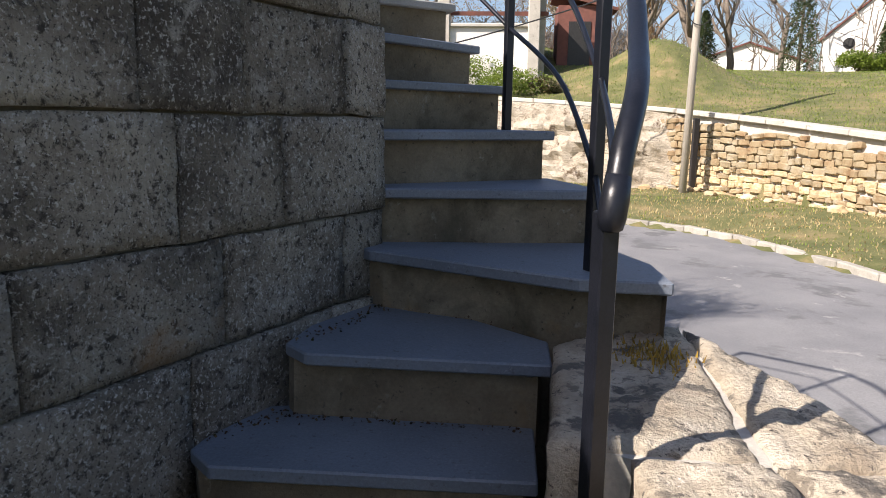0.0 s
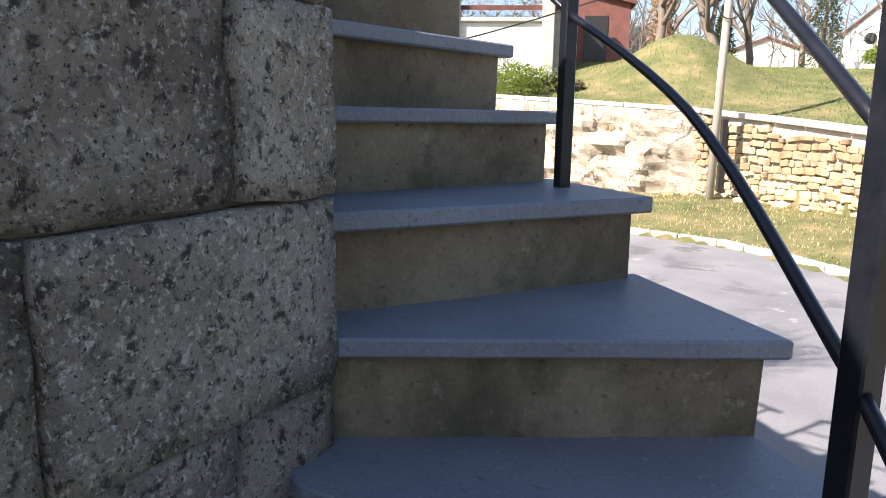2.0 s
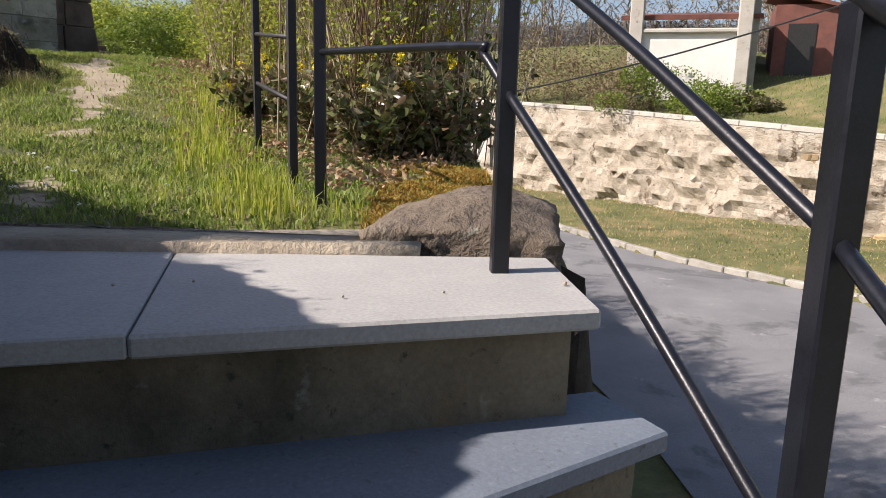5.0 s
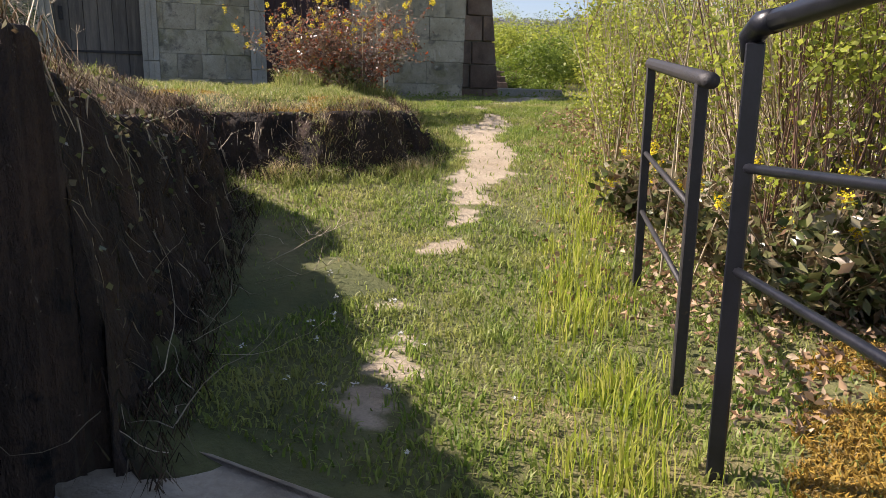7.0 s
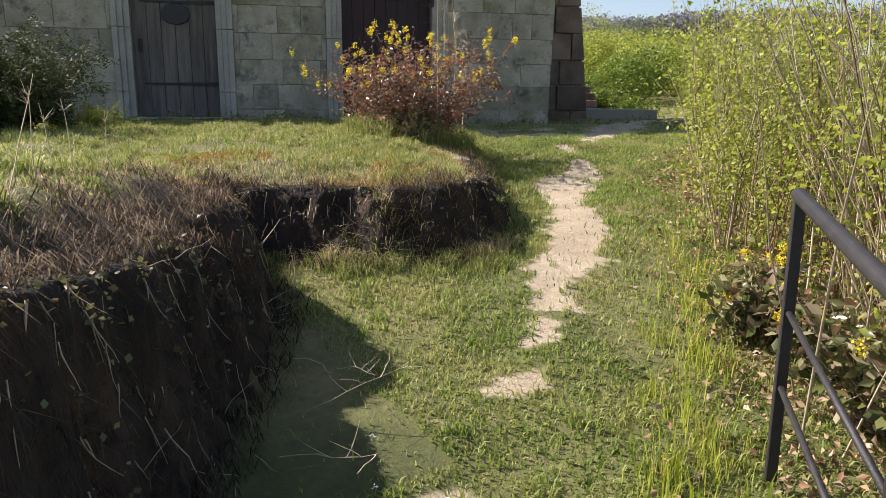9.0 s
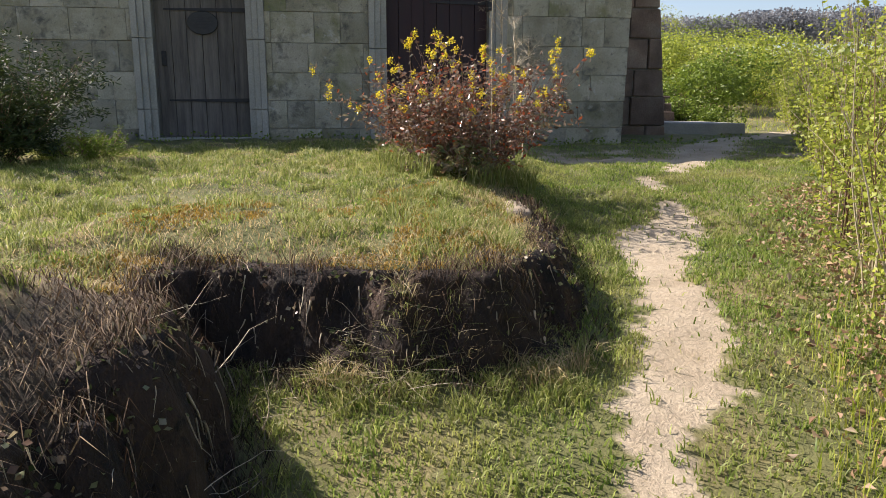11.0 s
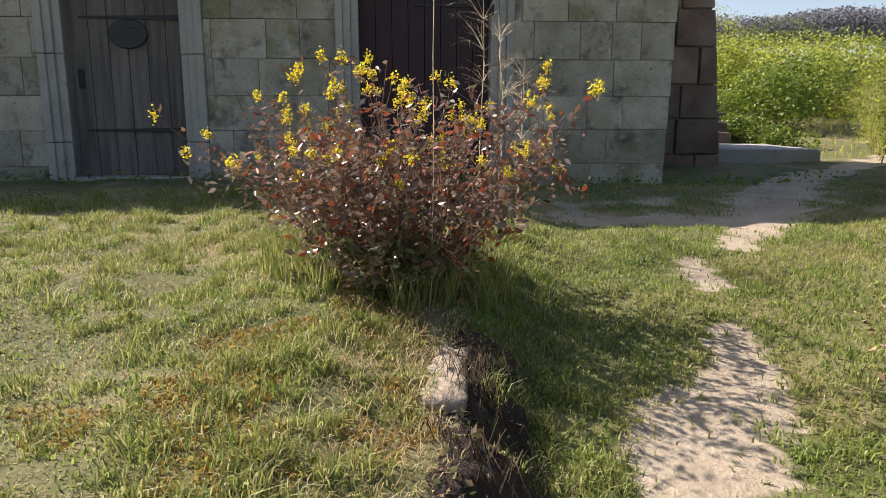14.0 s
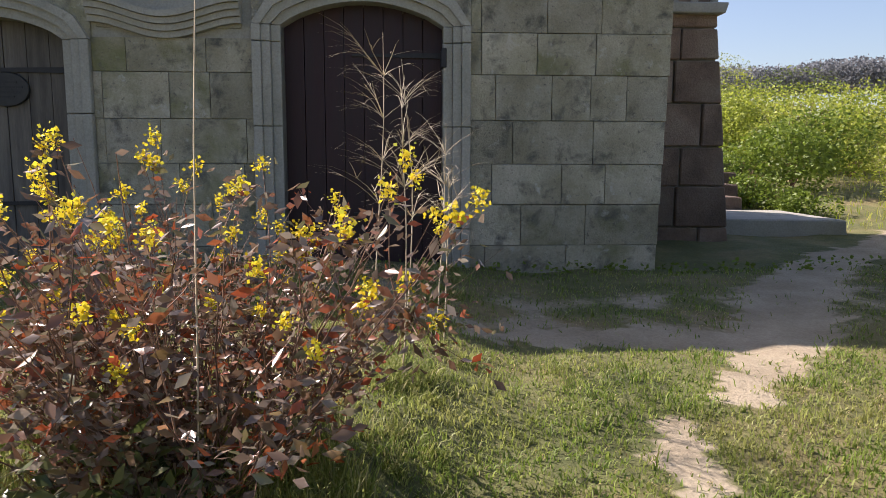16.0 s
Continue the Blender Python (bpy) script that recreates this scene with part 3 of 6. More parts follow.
M_BOULDER = surface("lichened_brown_rock", [(0.09, 0.07, 0.05), (0.16, 0.125, 0.09), (0.22, 0.18, 0.13)], 4, 0.95, grain=40, bump=1.0, depth=0.02, spots=[((0.27, 0.25, 0.2), 9, 0.60, 0.68), ((0.05, 0.04, 0.03), 14, 0.6, 0.68), ((0.35, 0.17, 0.03), 5, 0.64, 0.7)])
kerb_a = prism([(-1.84, 3.03), (-1.70, 3.085), (-0.36, 3.678), (-0.42, 3.87), (-1.60, 3.39), (-1.86, 3.28)], 1.2, 1.576)
bmesh.ops.subdivide_edges(kerb_a, edges=kerb_a.edges[:], cuts=7, use_grid_fill=True)
for v in kerb_a.verts:
    v.co += Vector(noise.noise_vector(v.co * 5)) * 0.010 + Vector(noise.noise_vector(v.co * 22)) * 0.006
tagged(link_bm("edging_stone", kerb_a, M_EDGING, smooth=True), "worn brown stone edging along the landing", "kerb stone")

def rough_stone(quad, z0, z1, cuts, amps, crown=None):
    """A four-sided stone, finely cut up and roughened at several scales; crown adds height to its top."""
    bm = prism(quad, z0, z1)
    bmesh.ops.subdivide_edges(bm, edges=bm.edges[:], cuts=cuts, use_grid_fill=True)
    cx, cy = sum(p[0] for p in quad) / 4, sum(p[1] for p in quad) / 4
    for v in bm.verts:
        p = v.co.copy()
        if crown and p.z > z1 - 0.02:
            v.co.z += crown(p.x, p.y)
        edge = max(0.0, 1 - (z1 - p.z) / 0.03)
        away = min(abs(poly_dist([tuple(q) for q in quad], p.x, p.y)) / 0.03, 1.0)
        v.co.z -= 0.014 * edge * (1 - away) ** 2
        for k, amp in amps:
            v.co += Vector(noise.noise_vector(p * k + Vector((cx * 9, cy * 9, 0)))) * amp
    return bm


tagged(link_bm("boulder", rough_stone([(-0.50, 3.685), (-0.075, 3.845), (-0.17, 4.24), (-0.56, 4.05)], 1.1, 1.61, 26, ((5, 0.012), (16, 0.010), (45, 0.006)),
                                      lambda x, y: 0.055 * math.exp(-((x + 0.33) / 0.17) ** 2) * min(1.0, max(0.0, (y - 3.74) / 0.2)) - 0.02 * max(0.0, (x + 0.25) / 0.2)), M_BOULDER, smooth=True),
       "flat-topped brown boulder at the landing edge with moss behind", "boulder")

# low boundary wall beside the first steps: lichened stones on a mortared core
M_LOW = surface("lichened_pale_rock", [(0.26, 0.21, 0.15), (0.42, 0.36, 0.27), (0.55, 0.49, 0.40)], 5, 0.95, grain=70, bump=1.0, depth=0.012, each=0.12,
                spots=[((0.13, 0.115, 0.095), 6, 0.55, 0.60), ((0.20, 0.17, 0.13), 19, 0.56, 0.62), ((0.70, 0.67, 0.62), 8, 0.66, 0.69), ((0.42, 0.17, 0.03), 3.4, 0.69, 0.74), ((0.10, 0.085, 0.07), 45, 0.60, 0.66)])
low_wall = thing("boundary_wall", "low rough wall of pale lichened stones beside the steps", "wall", kind="structure")
part("core", prism([(0.585, -1.2), (1.10, -1.2), (1.08, 1.1), (0.97, 1.5), (0.84, 2.02), (0.50, 1.82), (0.47, 1.55), (0.45, 1.22), (0.585, 1.15), (0.585, 0.5)], -1.3, 0.400), M_COPE, low_wall)
for quad, ztop in (([(0.425, 1.19), (0.805, 1.15), (0.86, 2.05), (0.475, 1.84)], 0.415), ([(0.565, 0.56), (0.835, 0.55), (0.81, 1.13), (0.57, 1.14)], 0.425), ([(0.85, 0.60), (1.12, 0.60), (1.11, 1.11), (0.825, 1.13)], 0.42),
                   ([(0.815, 1.15), (1.11, 1.13), (1.02, 1.52), (0.872, 2.03)], 0.418), ([(0.56, -0.10), (0.84, -0.10), (0.84, 0.54), (0.565, 0.545)], 0.42), ([(0.855, -0.10), (1.12, -0.10), (1.12, 0.585), (0.85, 0.585)], 0.425),
                   ([(0.56, -1.2), (1.12, -1.2), (1.12, -0.115), (0.56, -0.115)], 0.42)):
    part("stone", rough_stone(quad, -1.3, ztop, 26, ((3, 0.014), (10, 0.012), (28, 0.007), (70, 0.004))), M_LOW, low_wall, smooth=True)
# orange moss in the angle behind the last stone
mr = random.Random(2)
bm = bmesh.new()
for _ in range(260):
    px, py = mr.gauss(0.72, 0.05), mr.gauss(1.72, 0.06)
    q = Vector((px, py, 0.415))
    a = mr.uniform(0, 6.28)
    w = [bm.verts.new(q + Vector((0.004 * math.cos(a + k), 0.004 * math.sin(a + k), 0))) for k in (0, 2.1)] + [bm.verts.new(q + Vector((mr.gauss(0, 0.006), mr.gauss(0, 0.006), mr.uniform(0.012, 0.028))))]
    bm.faces.new(w)
tagged(link_bm("moss_tuft", bm, M_MOSS), "orange moss tuft on the low wall", "moss", kind="stuff")

# ashlar retaining wall
WALL_A, WALL_B = Vector((-0.095, 2.33)), Vector((-1.72, -1.35))
wall_dir = (WALL_B - WALL_A).normalized()
wall_in = Vector((wall_dir.y, -wall_dir.x)) * -1
if wall_in.x > 0:
    wall_in = -wall_in
wall_left = thing("wall_retaining", "weathered grey-brown ashlar retaining wall", "wall", kind="structure")


def wpt(s, depth):
    p = WALL_A + wall_dir * s + wall_in * depth
    return (p.x, p.y)


core = prism([wpt(0.02, 0.035), wpt(4.1, 0.035), wpt(4.1, 0.6), (-1.2, 2.45), (-1.1, 2.62)], -1.3, 2.10)
part("core", core, M_JOINT, wall_left)
rw = random.Random(4)
COURSES = [(-0.35, 0.06), (0.06, 0.42), (0.42, 0.71), (0.71, 1.02), (1.02, 1.315), (1.315, 1.70), (1.70, 1.98), (1.98, 2.14)]
BREAKS = [[0, 0.5, 1.2, 2.0, 2.8, 3.6, 4.1], [0, 0.3, 0.87, 1.6, 2.4, 3.2, 4.1], [0, 0.22, 0.74, 1.29, 2.1, 2.9, 4.1], [0, 0.50, 0.87, 1.45, 2.0, 2.9, 4.1],
          [0, 0.21, 0.65, 0.97, 1.62, 2.3, 3.1, 4.1], [0, 0.26, 0.62, 1.03, 1.7, 2.5, 3.3, 4.1], [0, 0.5, 1.15, 1.9, 2.7, 4.1], [0, 0.3, 0.9, 1.6, 2.5, 4.1]]
for (z0, z1), cuts in zip(COURSES, BREAKS):
    for a, b in zip(cuts, cuts[1:]):
        proud = rw.uniform(-0.008, 0.01)
        bm = prism([wpt(a + 0.004, -proud), wpt(b - 0.005, -proud), wpt(b - 0.005, 0.2), wpt(a + 0.004, 0.2)], z0 + 0.004, z1 - 0.005)
        bmesh.ops.subdivide_edges(bm, edges=[e for e in bm.edges if e.calc_length() > 0.12], cuts=6, use_grid_fill=True)
        for v in bm.verts:
            v.co += Vector(noise.noise_vector(v.co * 8 + Vector((0, 0, 40)))) * 0.008 + Vector(noise.noise_vector(v.co * 25)) * 0.004
        part("stone", bm, M_STONE, wall_left, smooth=True)
# return face along the upper steps
ret = thing("wall_return", "ashlar wall face returning along the upper steps", "wall", kind="structure")
ra, rb = Vector(wpt(0.0, 0.2)), Vector((-1.25, 2.70))
rd = (rb - ra).normalized()
rn = Vector((rd.y, -rd.x))
for (z0, z1), cuts in zip(COURSES[2:], ([0, 0.5, 1.1], [0, 0.35, 0.8, 1.1], [0, 0.6, 1.1], [0, 0.4, 0.9, 1.1], [0, 0.55, 1.1], [0, 0.35, 0.75, 1.1])):
    for a, b in zip(cuts, cuts[1:]):
        p = [ra + rd * (a + 0.004), ra + rd * (b - 0.004)]
        q = [p[1] - rn * 0.2 * (1 if rn.y < 0 else -1) * -1, p[0] - rn * 0.2 * (1 if rn.y < 0 else -1) * -1]
        bm = prism([tuple(v) for v in p + q], z0 + 0.004, z1 - 0.004, 0.008)
        part("stone", bm, M_STONE, ret)

# ---- iron railing ----
POSTS = [(0.488, 1.07, 0.0, 0.87), (0.58, 1.98, 3 * RISE, 0.90), (0.32, 3.06, 5 * RISE, 1.0), (-0.16, 3.61, 8 * RISE, 0.92), (-0.87, 4.17, 1.62, 0.83)]
rail = thing("stair_railing", "black painted iron railing with round handrail", "railing")
for x, y, z, h in POSTS:
    bm = bmesh.new()
    box(bm, pose(x, y, z + h / 2 - 0.03, 0, 0, 25), 0.034, 0.034, h + 0.06)
    bmesh.ops.bevel(bm, geom=bm.edges[:], offset=0.003, segments=1, affect="EDGES")
    part("post", bm, M_IRON, rail)
tops = [Vector((x, y, z + h + 0.012)) for x, y, z, h in POSTS]
hand = curve_pts([tops[0] + Vector((0.004, -0.03, -0.03)), tops[0] + Vector((0.02, 0.0, 0.08)), tops[0] + Vector((0.055, 0.11, 0.18)), (0.575, 1.38, 1.16), (0.605, 1.68, 1.33), tops[1],
                  (0.5, 2.52, 1.77), tops[2], (0.12, 3.36, 2.3), tops[3], tops[3] + Vector((-0.09, 0.07, 0.02)), tops[4] + Vector((0.06, -0.05, 0.02))], 7)
bm = bmesh.new()
tube(bm, hand, 0.0205, 12)
part("handrail", bm, M_IRON, rail, smooth=True)
bm = bmesh.new()
tube(bm, [hand[0] + Vector((0, 0, -0.012)), hand[0] + Vector((0, 0, -0.008)), hand[0] + Vector((0, 0, 0.01)), hand[3], hand[5]], [0.010, 0.019, 0.0235, 0.0235, 0.021], 12)
part("end_knob", bm, M_IRON, rail, smooth=True)
bm = bmesh.new()
t4 = tops[4]
tube(bm, [t4 + Vector((0.06, -0.05, 0.02)), t4 + Vector((0.02, -0.02, 0.02)), t4 + Vector((-0.015, 0.012, 0.0)), t4 + Vector((-0.012, 0.01, -0.045))], [0.022, 0.024, 0.024, 0.017], 12)
part("end_knob", bm, M_IRON, rail, smooth=True)
for hs in ((0.45, 0.28, 0.43, 0.345, 0.40), (0.76, 0.55, 0.78, 0.60, 0.60)):
    for k, ((x0, y0, z0, _), (x1, y1, z1, _), h0, h1) in enumerate(zip(POSTS, POSTS[1:], hs, hs[1:])):
        a, b = Vector((x0, y0, z0 + h0)), Vector((x1, y1, z1 + h1))
        n = Vector((b.y - a.y, a.x - b.x, 0)).normalized()
        if k == 3:
            pts = [a, a + (b - a) * 0.09 + Vector((0, 0, 0.06)), a + (b - a) * 0.16 + Vector((0, 0, 0.07)), b]
        else:
            pts = [a, (a + b) / 2 + n * (0.025, 0.055, 0.0)[k] + Vector((0, 0, (0.0, 0.03, 0.01)[k])), b]
        bm = bmesh.new()
        tube(bm, curve_pts(pts, 7), 0.0095, 8)
        part("mid_rail", bm, M_IRON, rail, smooth=True)

fence = thing("old_railing", "weathered dark iron railing beside the hedge", "railing")
B0, C0 = Vector((-1.13, 4.44, 1.64)), Vector((-1.69, 5.06, 1.72))
for p in (B0, C0):
    bm = bmesh.new()
    box(bm, pose(p.x, p.y, p.z + 0.36, 0, 0, 40), 0.03, 0.03, 0.80)
    bmesh.ops.bevel(bm, geom=bm.edges[:], offset=0.003, segments=1, affect="EDGES")
    part("post", bm, M_RUST, fence)
up = Vector((0, 0, 0.76))
e = (C0 - B0).normalized()
bm = bmesh.new()
tube(bm, [B0 + up - e * 0.10, B0 + up - e * 0.02, C0 + up + e * 0.02], 0.019, 10)
part("top_rail", bm, M_RUST, fence, smooth=True)
for h in (0.45, 0.24):
    bm = bmesh.new()
    tube(bm, [B0 + Vector((0, 0, h)), C0 + Vector((0, 0, h))], 0.009, 6)
    part("mid_rail", bm, M_RUST, fence, smooth=True)


# ---- the old garden house ----
HOUSE_TOP, HOUSE_LOW = 5.1, 2.2
S_LEFT, S_RIGHT = -6.0, 3.93
D1 = (-1.38, -0.40, 2.53, 4.10, 0.15)
D2 = (1.13, 2.30, 2.45, 4.22, 0.17)
house = thing("garden_house", "old low sandstone house in shade with two plank doors", "house")
HOUSE_ROT = math.degrees(math.atan2(FACE_D.y, FACE_D.x))


def front(s, z, out=0.0):
    x, y = face(s, out)
    return Vector((x, y, z))


def slab_on_front(poly, out0, out1, bevel=0.0):
    """Extrudes an outline of (s, z) from one distance off the front to another."""
    bm = bmesh.new()
    if sum(a[0] * b[1] - b[0] * a[1] for a, b in zip(poly, poly[1:] + poly[:1])) < 0:
        poly = poly[::-1]
    lo = [bm.verts.new(front(s, z, out0)) for s, z in poly]
    hi = [bm.verts.new(front(s, z, out1)) for s, z in poly]
    bm.faces.new(lo[::-1]), bm.faces.new(hi)
    for i in range(len(poly)):
        j = (i + 1) % len(poly)
        bm.faces.new((lo[i], lo[j], hi[j], hi[i]))
    bmesh.ops.recalc_face_normals(bm, faces=bm.faces[:])
    if bevel:
        bmesh.ops.bevel(bm, geom=bm.edges[:], offset=bevel, segments=1, affect="EDGES")
    return bm


def arch(d, grow=0.0, n=10):
    """Points of the segmental arch over a door, left to right."""
    s0, s1, _, spring, rise = d
    out = []
    for k in range(n + 1):
        t = k / n
        out.append((s0 - grow + (s1 - s0 + 2 * grow) * t, spring + grow * 0.35 + (rise + grow * 0.6) * math.sin(math.pi * t) ** 0.75))
    return out


# wall core, behind the facing stones, with the door openings through it
SUR = 0.20
core_front = [(S_LEFT, HOUSE_LOW), (D1[0], HOUSE_LOW)] + [(D1[0], D1[3])] + arch(D1)[1:-1] + [(D1[1], D1[3]), (D1[1], HOUSE_LOW), (D2[0], HOUSE_LOW), (D2[0], D2[3])] + arch(D2)[1:-1] + \
    [(D2[1], D2[3]), (D2[1], HOUSE_LOW), (S_RIGHT - 0.02, HOUSE_LOW), (S_RIGHT + 0.06, HOUSE_TOP), (S_LEFT, HOUSE_TOP)]
part("wall_core", slab_on_front(core_front, -0.55, -0.03), M_FRAME, house)
part("back_wall", slab_on_front([(S_LEFT, HOUSE_LOW), (S_RIGHT - 0.3, HOUSE_LOW), (S_RIGHT - 0.3, HOUSE_TOP), (S_LEFT, HOUSE_TOP)], -4.6, -4.1), M_BUILD, house)
part("side_wall", slab_on_front([(S_RIGHT - 0.4, HOUSE_LOW), (S_RIGHT - 0.03, HOUSE_LOW), (S_RIGHT + 0.05, HOUSE_TOP), (S_RIGHT - 0.4, HOUSE_TOP)], -4.6, -0.56), M_BUILD, house)
part("side_wall", slab_on_front([(S_LEFT, HOUSE_LOW), (S_LEFT + 0.4, HOUSE_LOW), (S_LEFT + 0.4, HOUSE_TOP), (S_LEFT, HOUSE_TOP)], -4.1, -0.56), M_BUILD, house)
part("roof", slab_on_front([(S_LEFT, HOUSE_TOP), (S_RIGHT + 0.06, HOUSE_TOP), (S_RIGHT + 0.06, HOUSE_TOP + 0.12), (S_LEFT, HOUSE_TOP + 0.12)], -4.6, 0.06), M_FRAME, house, "flat stone-slab roof edge")

# facing stones laid in courses, left open where surrounds, doors and panel stand
rh = random.Random(11)
zs = [2.30, 2.62, 2.93, 3.23, 3.55, 3.88, 4.18, 4.47, 4.78, 5.10]
for zi, (z0, z1) in enumerate(zip(zs, zs[1:])):
    s = S_LEFT
    while s < S_RIGHT - 0.02:
        w = rh.uniform(0.26, 0.62)
        e = s + w
        right = S_RIGHT + (z1 - 2.4) * 0.03
        if right - e < 0.25:
            e = right
        pieces = [(s, e)]
        for d in (D1, D2):
            a, b = d[0] - SUR, d[1] + SUR
            if z0 < d[3] + d[4] + 0.16:
                cut = []
                for p, q in pieces:
                    if q <= a or p >= b:
                        cut.append((p, q))
                    else:
                        cut += [v for v in ((p, a), (b, q)) if v[1] - v[0] > 0.03]
                pieces = cut
        for p, q in pieces:
            zz0, zz1 = z0, z1
            if 4.1 < z1 and p < 0.86 and q > -0.17 and z0 < 4.1:
                zz1 = min(z1, 4.12)
            elif z0 >= 4.1 and z0 < 4.9 and p < 0.86 and q > -0.17:
                continue
            sunk = rh.uniform(-0.006, 0.006)
            bm = slab_on_front([(p + 0.002, zz0 + 0.002), (q - 0.002, zz0 + 0.002), (q - 0.002, zz1 - 0.002), (p + 0.002, zz1 - 0.002)], -0.045, sunk * 0.7, 0.0025)
            part("stone", bm, M_BUILD, house)
        s = e

# carved panel with a bowed moulding between the doors
part("panel", slab_on_front([(-0.16, 4.19), (0.85, 4.19), (0.85, 4.9), (-0.16, 4.9)], -0.045, -0.012, 0.004), M_FRAME, house)
for k, (dz, out) in enumerate(((0.0, 0.035), (0.045, 0.06), (0.09, 0.085), (0.135, 0.11))):
    pts = []
    for i in range(21):
        t = i / 20
        dip = -0.055 * (math.cos(2 * math.pi * (t - 0.5)) + 1) + 0.02
        pts.append((-0.20 + 1.06 * t, 4.20 + dz + dip))
    poly = pts + [(s, z + 0.043) for s, z in reversed(pts)]
    part("moulding", slab_on_front(poly, -0.04, out), M_FRAME, house)
for s in np.linspace(-0.12, 0.8, 10):
    part("baluster_rib", slab_on_front([(s, 4.42), (s + 0.045, 4.42), (s + 0.045, 4.85), (s, 4.85)], -0.03, 0.05, 0.012), M_FRAME, house)


def surround(d):
    """Moulded stone frame round a door: jambs in blocks, stepped, and an arch in voussoirs."""
    s0, s1, sill, spring, rise = d
    for side in (-1, 1):
        edge = s0 if side < 0 else s1
        z = sill - 0.12
        k = 0
        while z < spring - 0.02:
            h = min((0.42, 0.75, 0.6)[k % 3], spring - z)
            for a, b, out in ((0.0, 0.07, -0.01), (0.07, 0.135, 0.022), (0.135, SUR, 0.045)):
                q0, q1 = edge + side * a, edge + side * b
                bm = slab_on_front([(min(q0, q1), z + 0.003), (max(q0, q1), z + 0.003), (max(q0, q1), z + h - 0.003), (min(q0, q1), z + h - 0.003)], -0.2, out, 0.005)
                part("jamb_stone", bm, M_FRAME, house)
            z += h
            k += 1
    for g0, g1, out in ((0.0, 0.07, -0.01), (0.07, 0.135, 0.022), (0.135, SUR, 0.045)):
        a, b = arch(d, g0, 15), arch(d, g1, 15)
        a[0], b[0] = (s0 - g0, spring), (s0 - g1, spring)
        a[-1], b[-1] = (s1 + g0, spring), (s1 + g1, spring)
        for k in range(0, 15, 3):
            part("arch_stone", slab_on_front(a[k:k + 4] + b[k:k + 4][::-1], -0.2, out), M_FRAME, house)
    # filling between arch and square course above
    a = arch(d, SUR, 15)
    a[0], a[-1] = (s0 - SUR, spring), (s1 + SUR, spring)
    topz = next(z for z in zs if z >= spring + rise + 0.12)
    part("spandrel", slab_on_front(a + [(s1 + SUR, max(topz, a[7][1] + 0.02)), (s0 - SUR, max(topz, a[7][1] + 0.02))], -0.05, -0.004), M_BUILD, house)


surround(D1)
surround(D2)


def plank_door(d, name, label, mat, count):
    door = thing(name, label, "door")
    s0, s1, sill, spring, rise = d
    top = arch(d, 0, 30)
    f = lambda s: float(np.interp(s, [p[0] for p in top], [p[1] for p in top]))
    cuts = np.linspace(s0, s1, count + 1)
    for a, b in zip(cuts, cuts[1:]):
        m = (a + b) / 2
        bm = slab_on_front([(a + 0.003, sill), (b - 0.003, sill), (b - 0.003, f(b - 0.003)), (m, f(m)), (a + 0.003, f(a + 0.003))], -0.24, -0.16 + random.Random(int(a * 1000)).uniform(-0.004, 0.004))
        part("plank", bm, mat, door)
    part("backing", slab_on_front([(s0, sill), (s1, sill), (s1, spring)] + top[::-1][1:-1] + [(s0, spring)], -0.27, -0.245), mat, door)
    return door


door_a = plank_door(D1, "plank_door", "grey weathered plank door with iron straps and round plaque", M_DOOR, 6)
for z in (2.93, 3.90):
    bm = slab_on_front([(D1[0] + 0.10, z - 0.008), (D1[1] - 0.02, z - 0.022), (D1[1] + 0.01, z), (D1[1] - 0.02, z + 0.022), (D1[0] + 0.10, z + 0.008)], -0.157, -0.143)
    part("strap_hinge", bm, M_RUST, door_a, "rusty iron strap hinge")
    part("pintle", slab_on_front([(D1[1] - 0.01, z - 0.12), (D1[1] + 0.025, z - 0.12), (D1[1] + 0.025, z + 0.03), (D1[1] - 0.01, z + 0.03)], -0.157, -0.11, 0.006), M_RUST, door_a)
disc = [(-0.875 + 0.165 * math.cos(a), 3.76 + 0.125 * math.sin(a)) for a in np.linspace(0, 2 * math.pi, 29)[:-1]]
plaque = part("plaque", slab_on_front(disc, -0.157, -0.13, 0.006), M_LEAD, door_a, "dark oval plaque with worn lettering")
for k, (w, dz) in enumerate(((0.16, 0.05), (0.24, 0.015), (0.2, -0.02), (0.12, -0.055))):
    part("lettering", slab_on_front([(-0.875 - w / 2, 3.76 + dz - 0.006), (-0.875 + w / 2, 3.76 + dz - 0.006), (-0.875 + w / 2, 3.76 + dz + 0.006), (-0.875 - w / 2, 3.76 + dz + 0.006)], -0.13, -0.126), M_RUST, plaque)
part("lock_plate", slab_on_front([(D1[0] + 0.05, 3.30), (D1[0] + 0.10, 3.30), (D1[0] + 0.10, 3.46), (D1[0] + 0.05, 3.46)], -0.157, -0.14, 0.003), M_RUST, door_a)
part("step", slab_on_front([(D1[0] - 0.02, 2.36), (D1[1] + 0.02, 2.36), (D1[1] + 0.02, 2.525), (D1[0] - 0.02, 2.525)], -0.3, 0.03, 0.01), M_FRAME, house)
part("step", slab_on_front([(D2[0] - 0.02, 2.3), (D2[1] + 0.02, 2.3), (D2[1] + 0.02, 2.445), (D2[0] - 0.02, 2.445)], -0.3, 0.03, 0.01), M_FRAME, house)
door_b = plank_door(D2, "plank_door", "dark red arched plank door with iron hinges", M_DOOR2, 8)
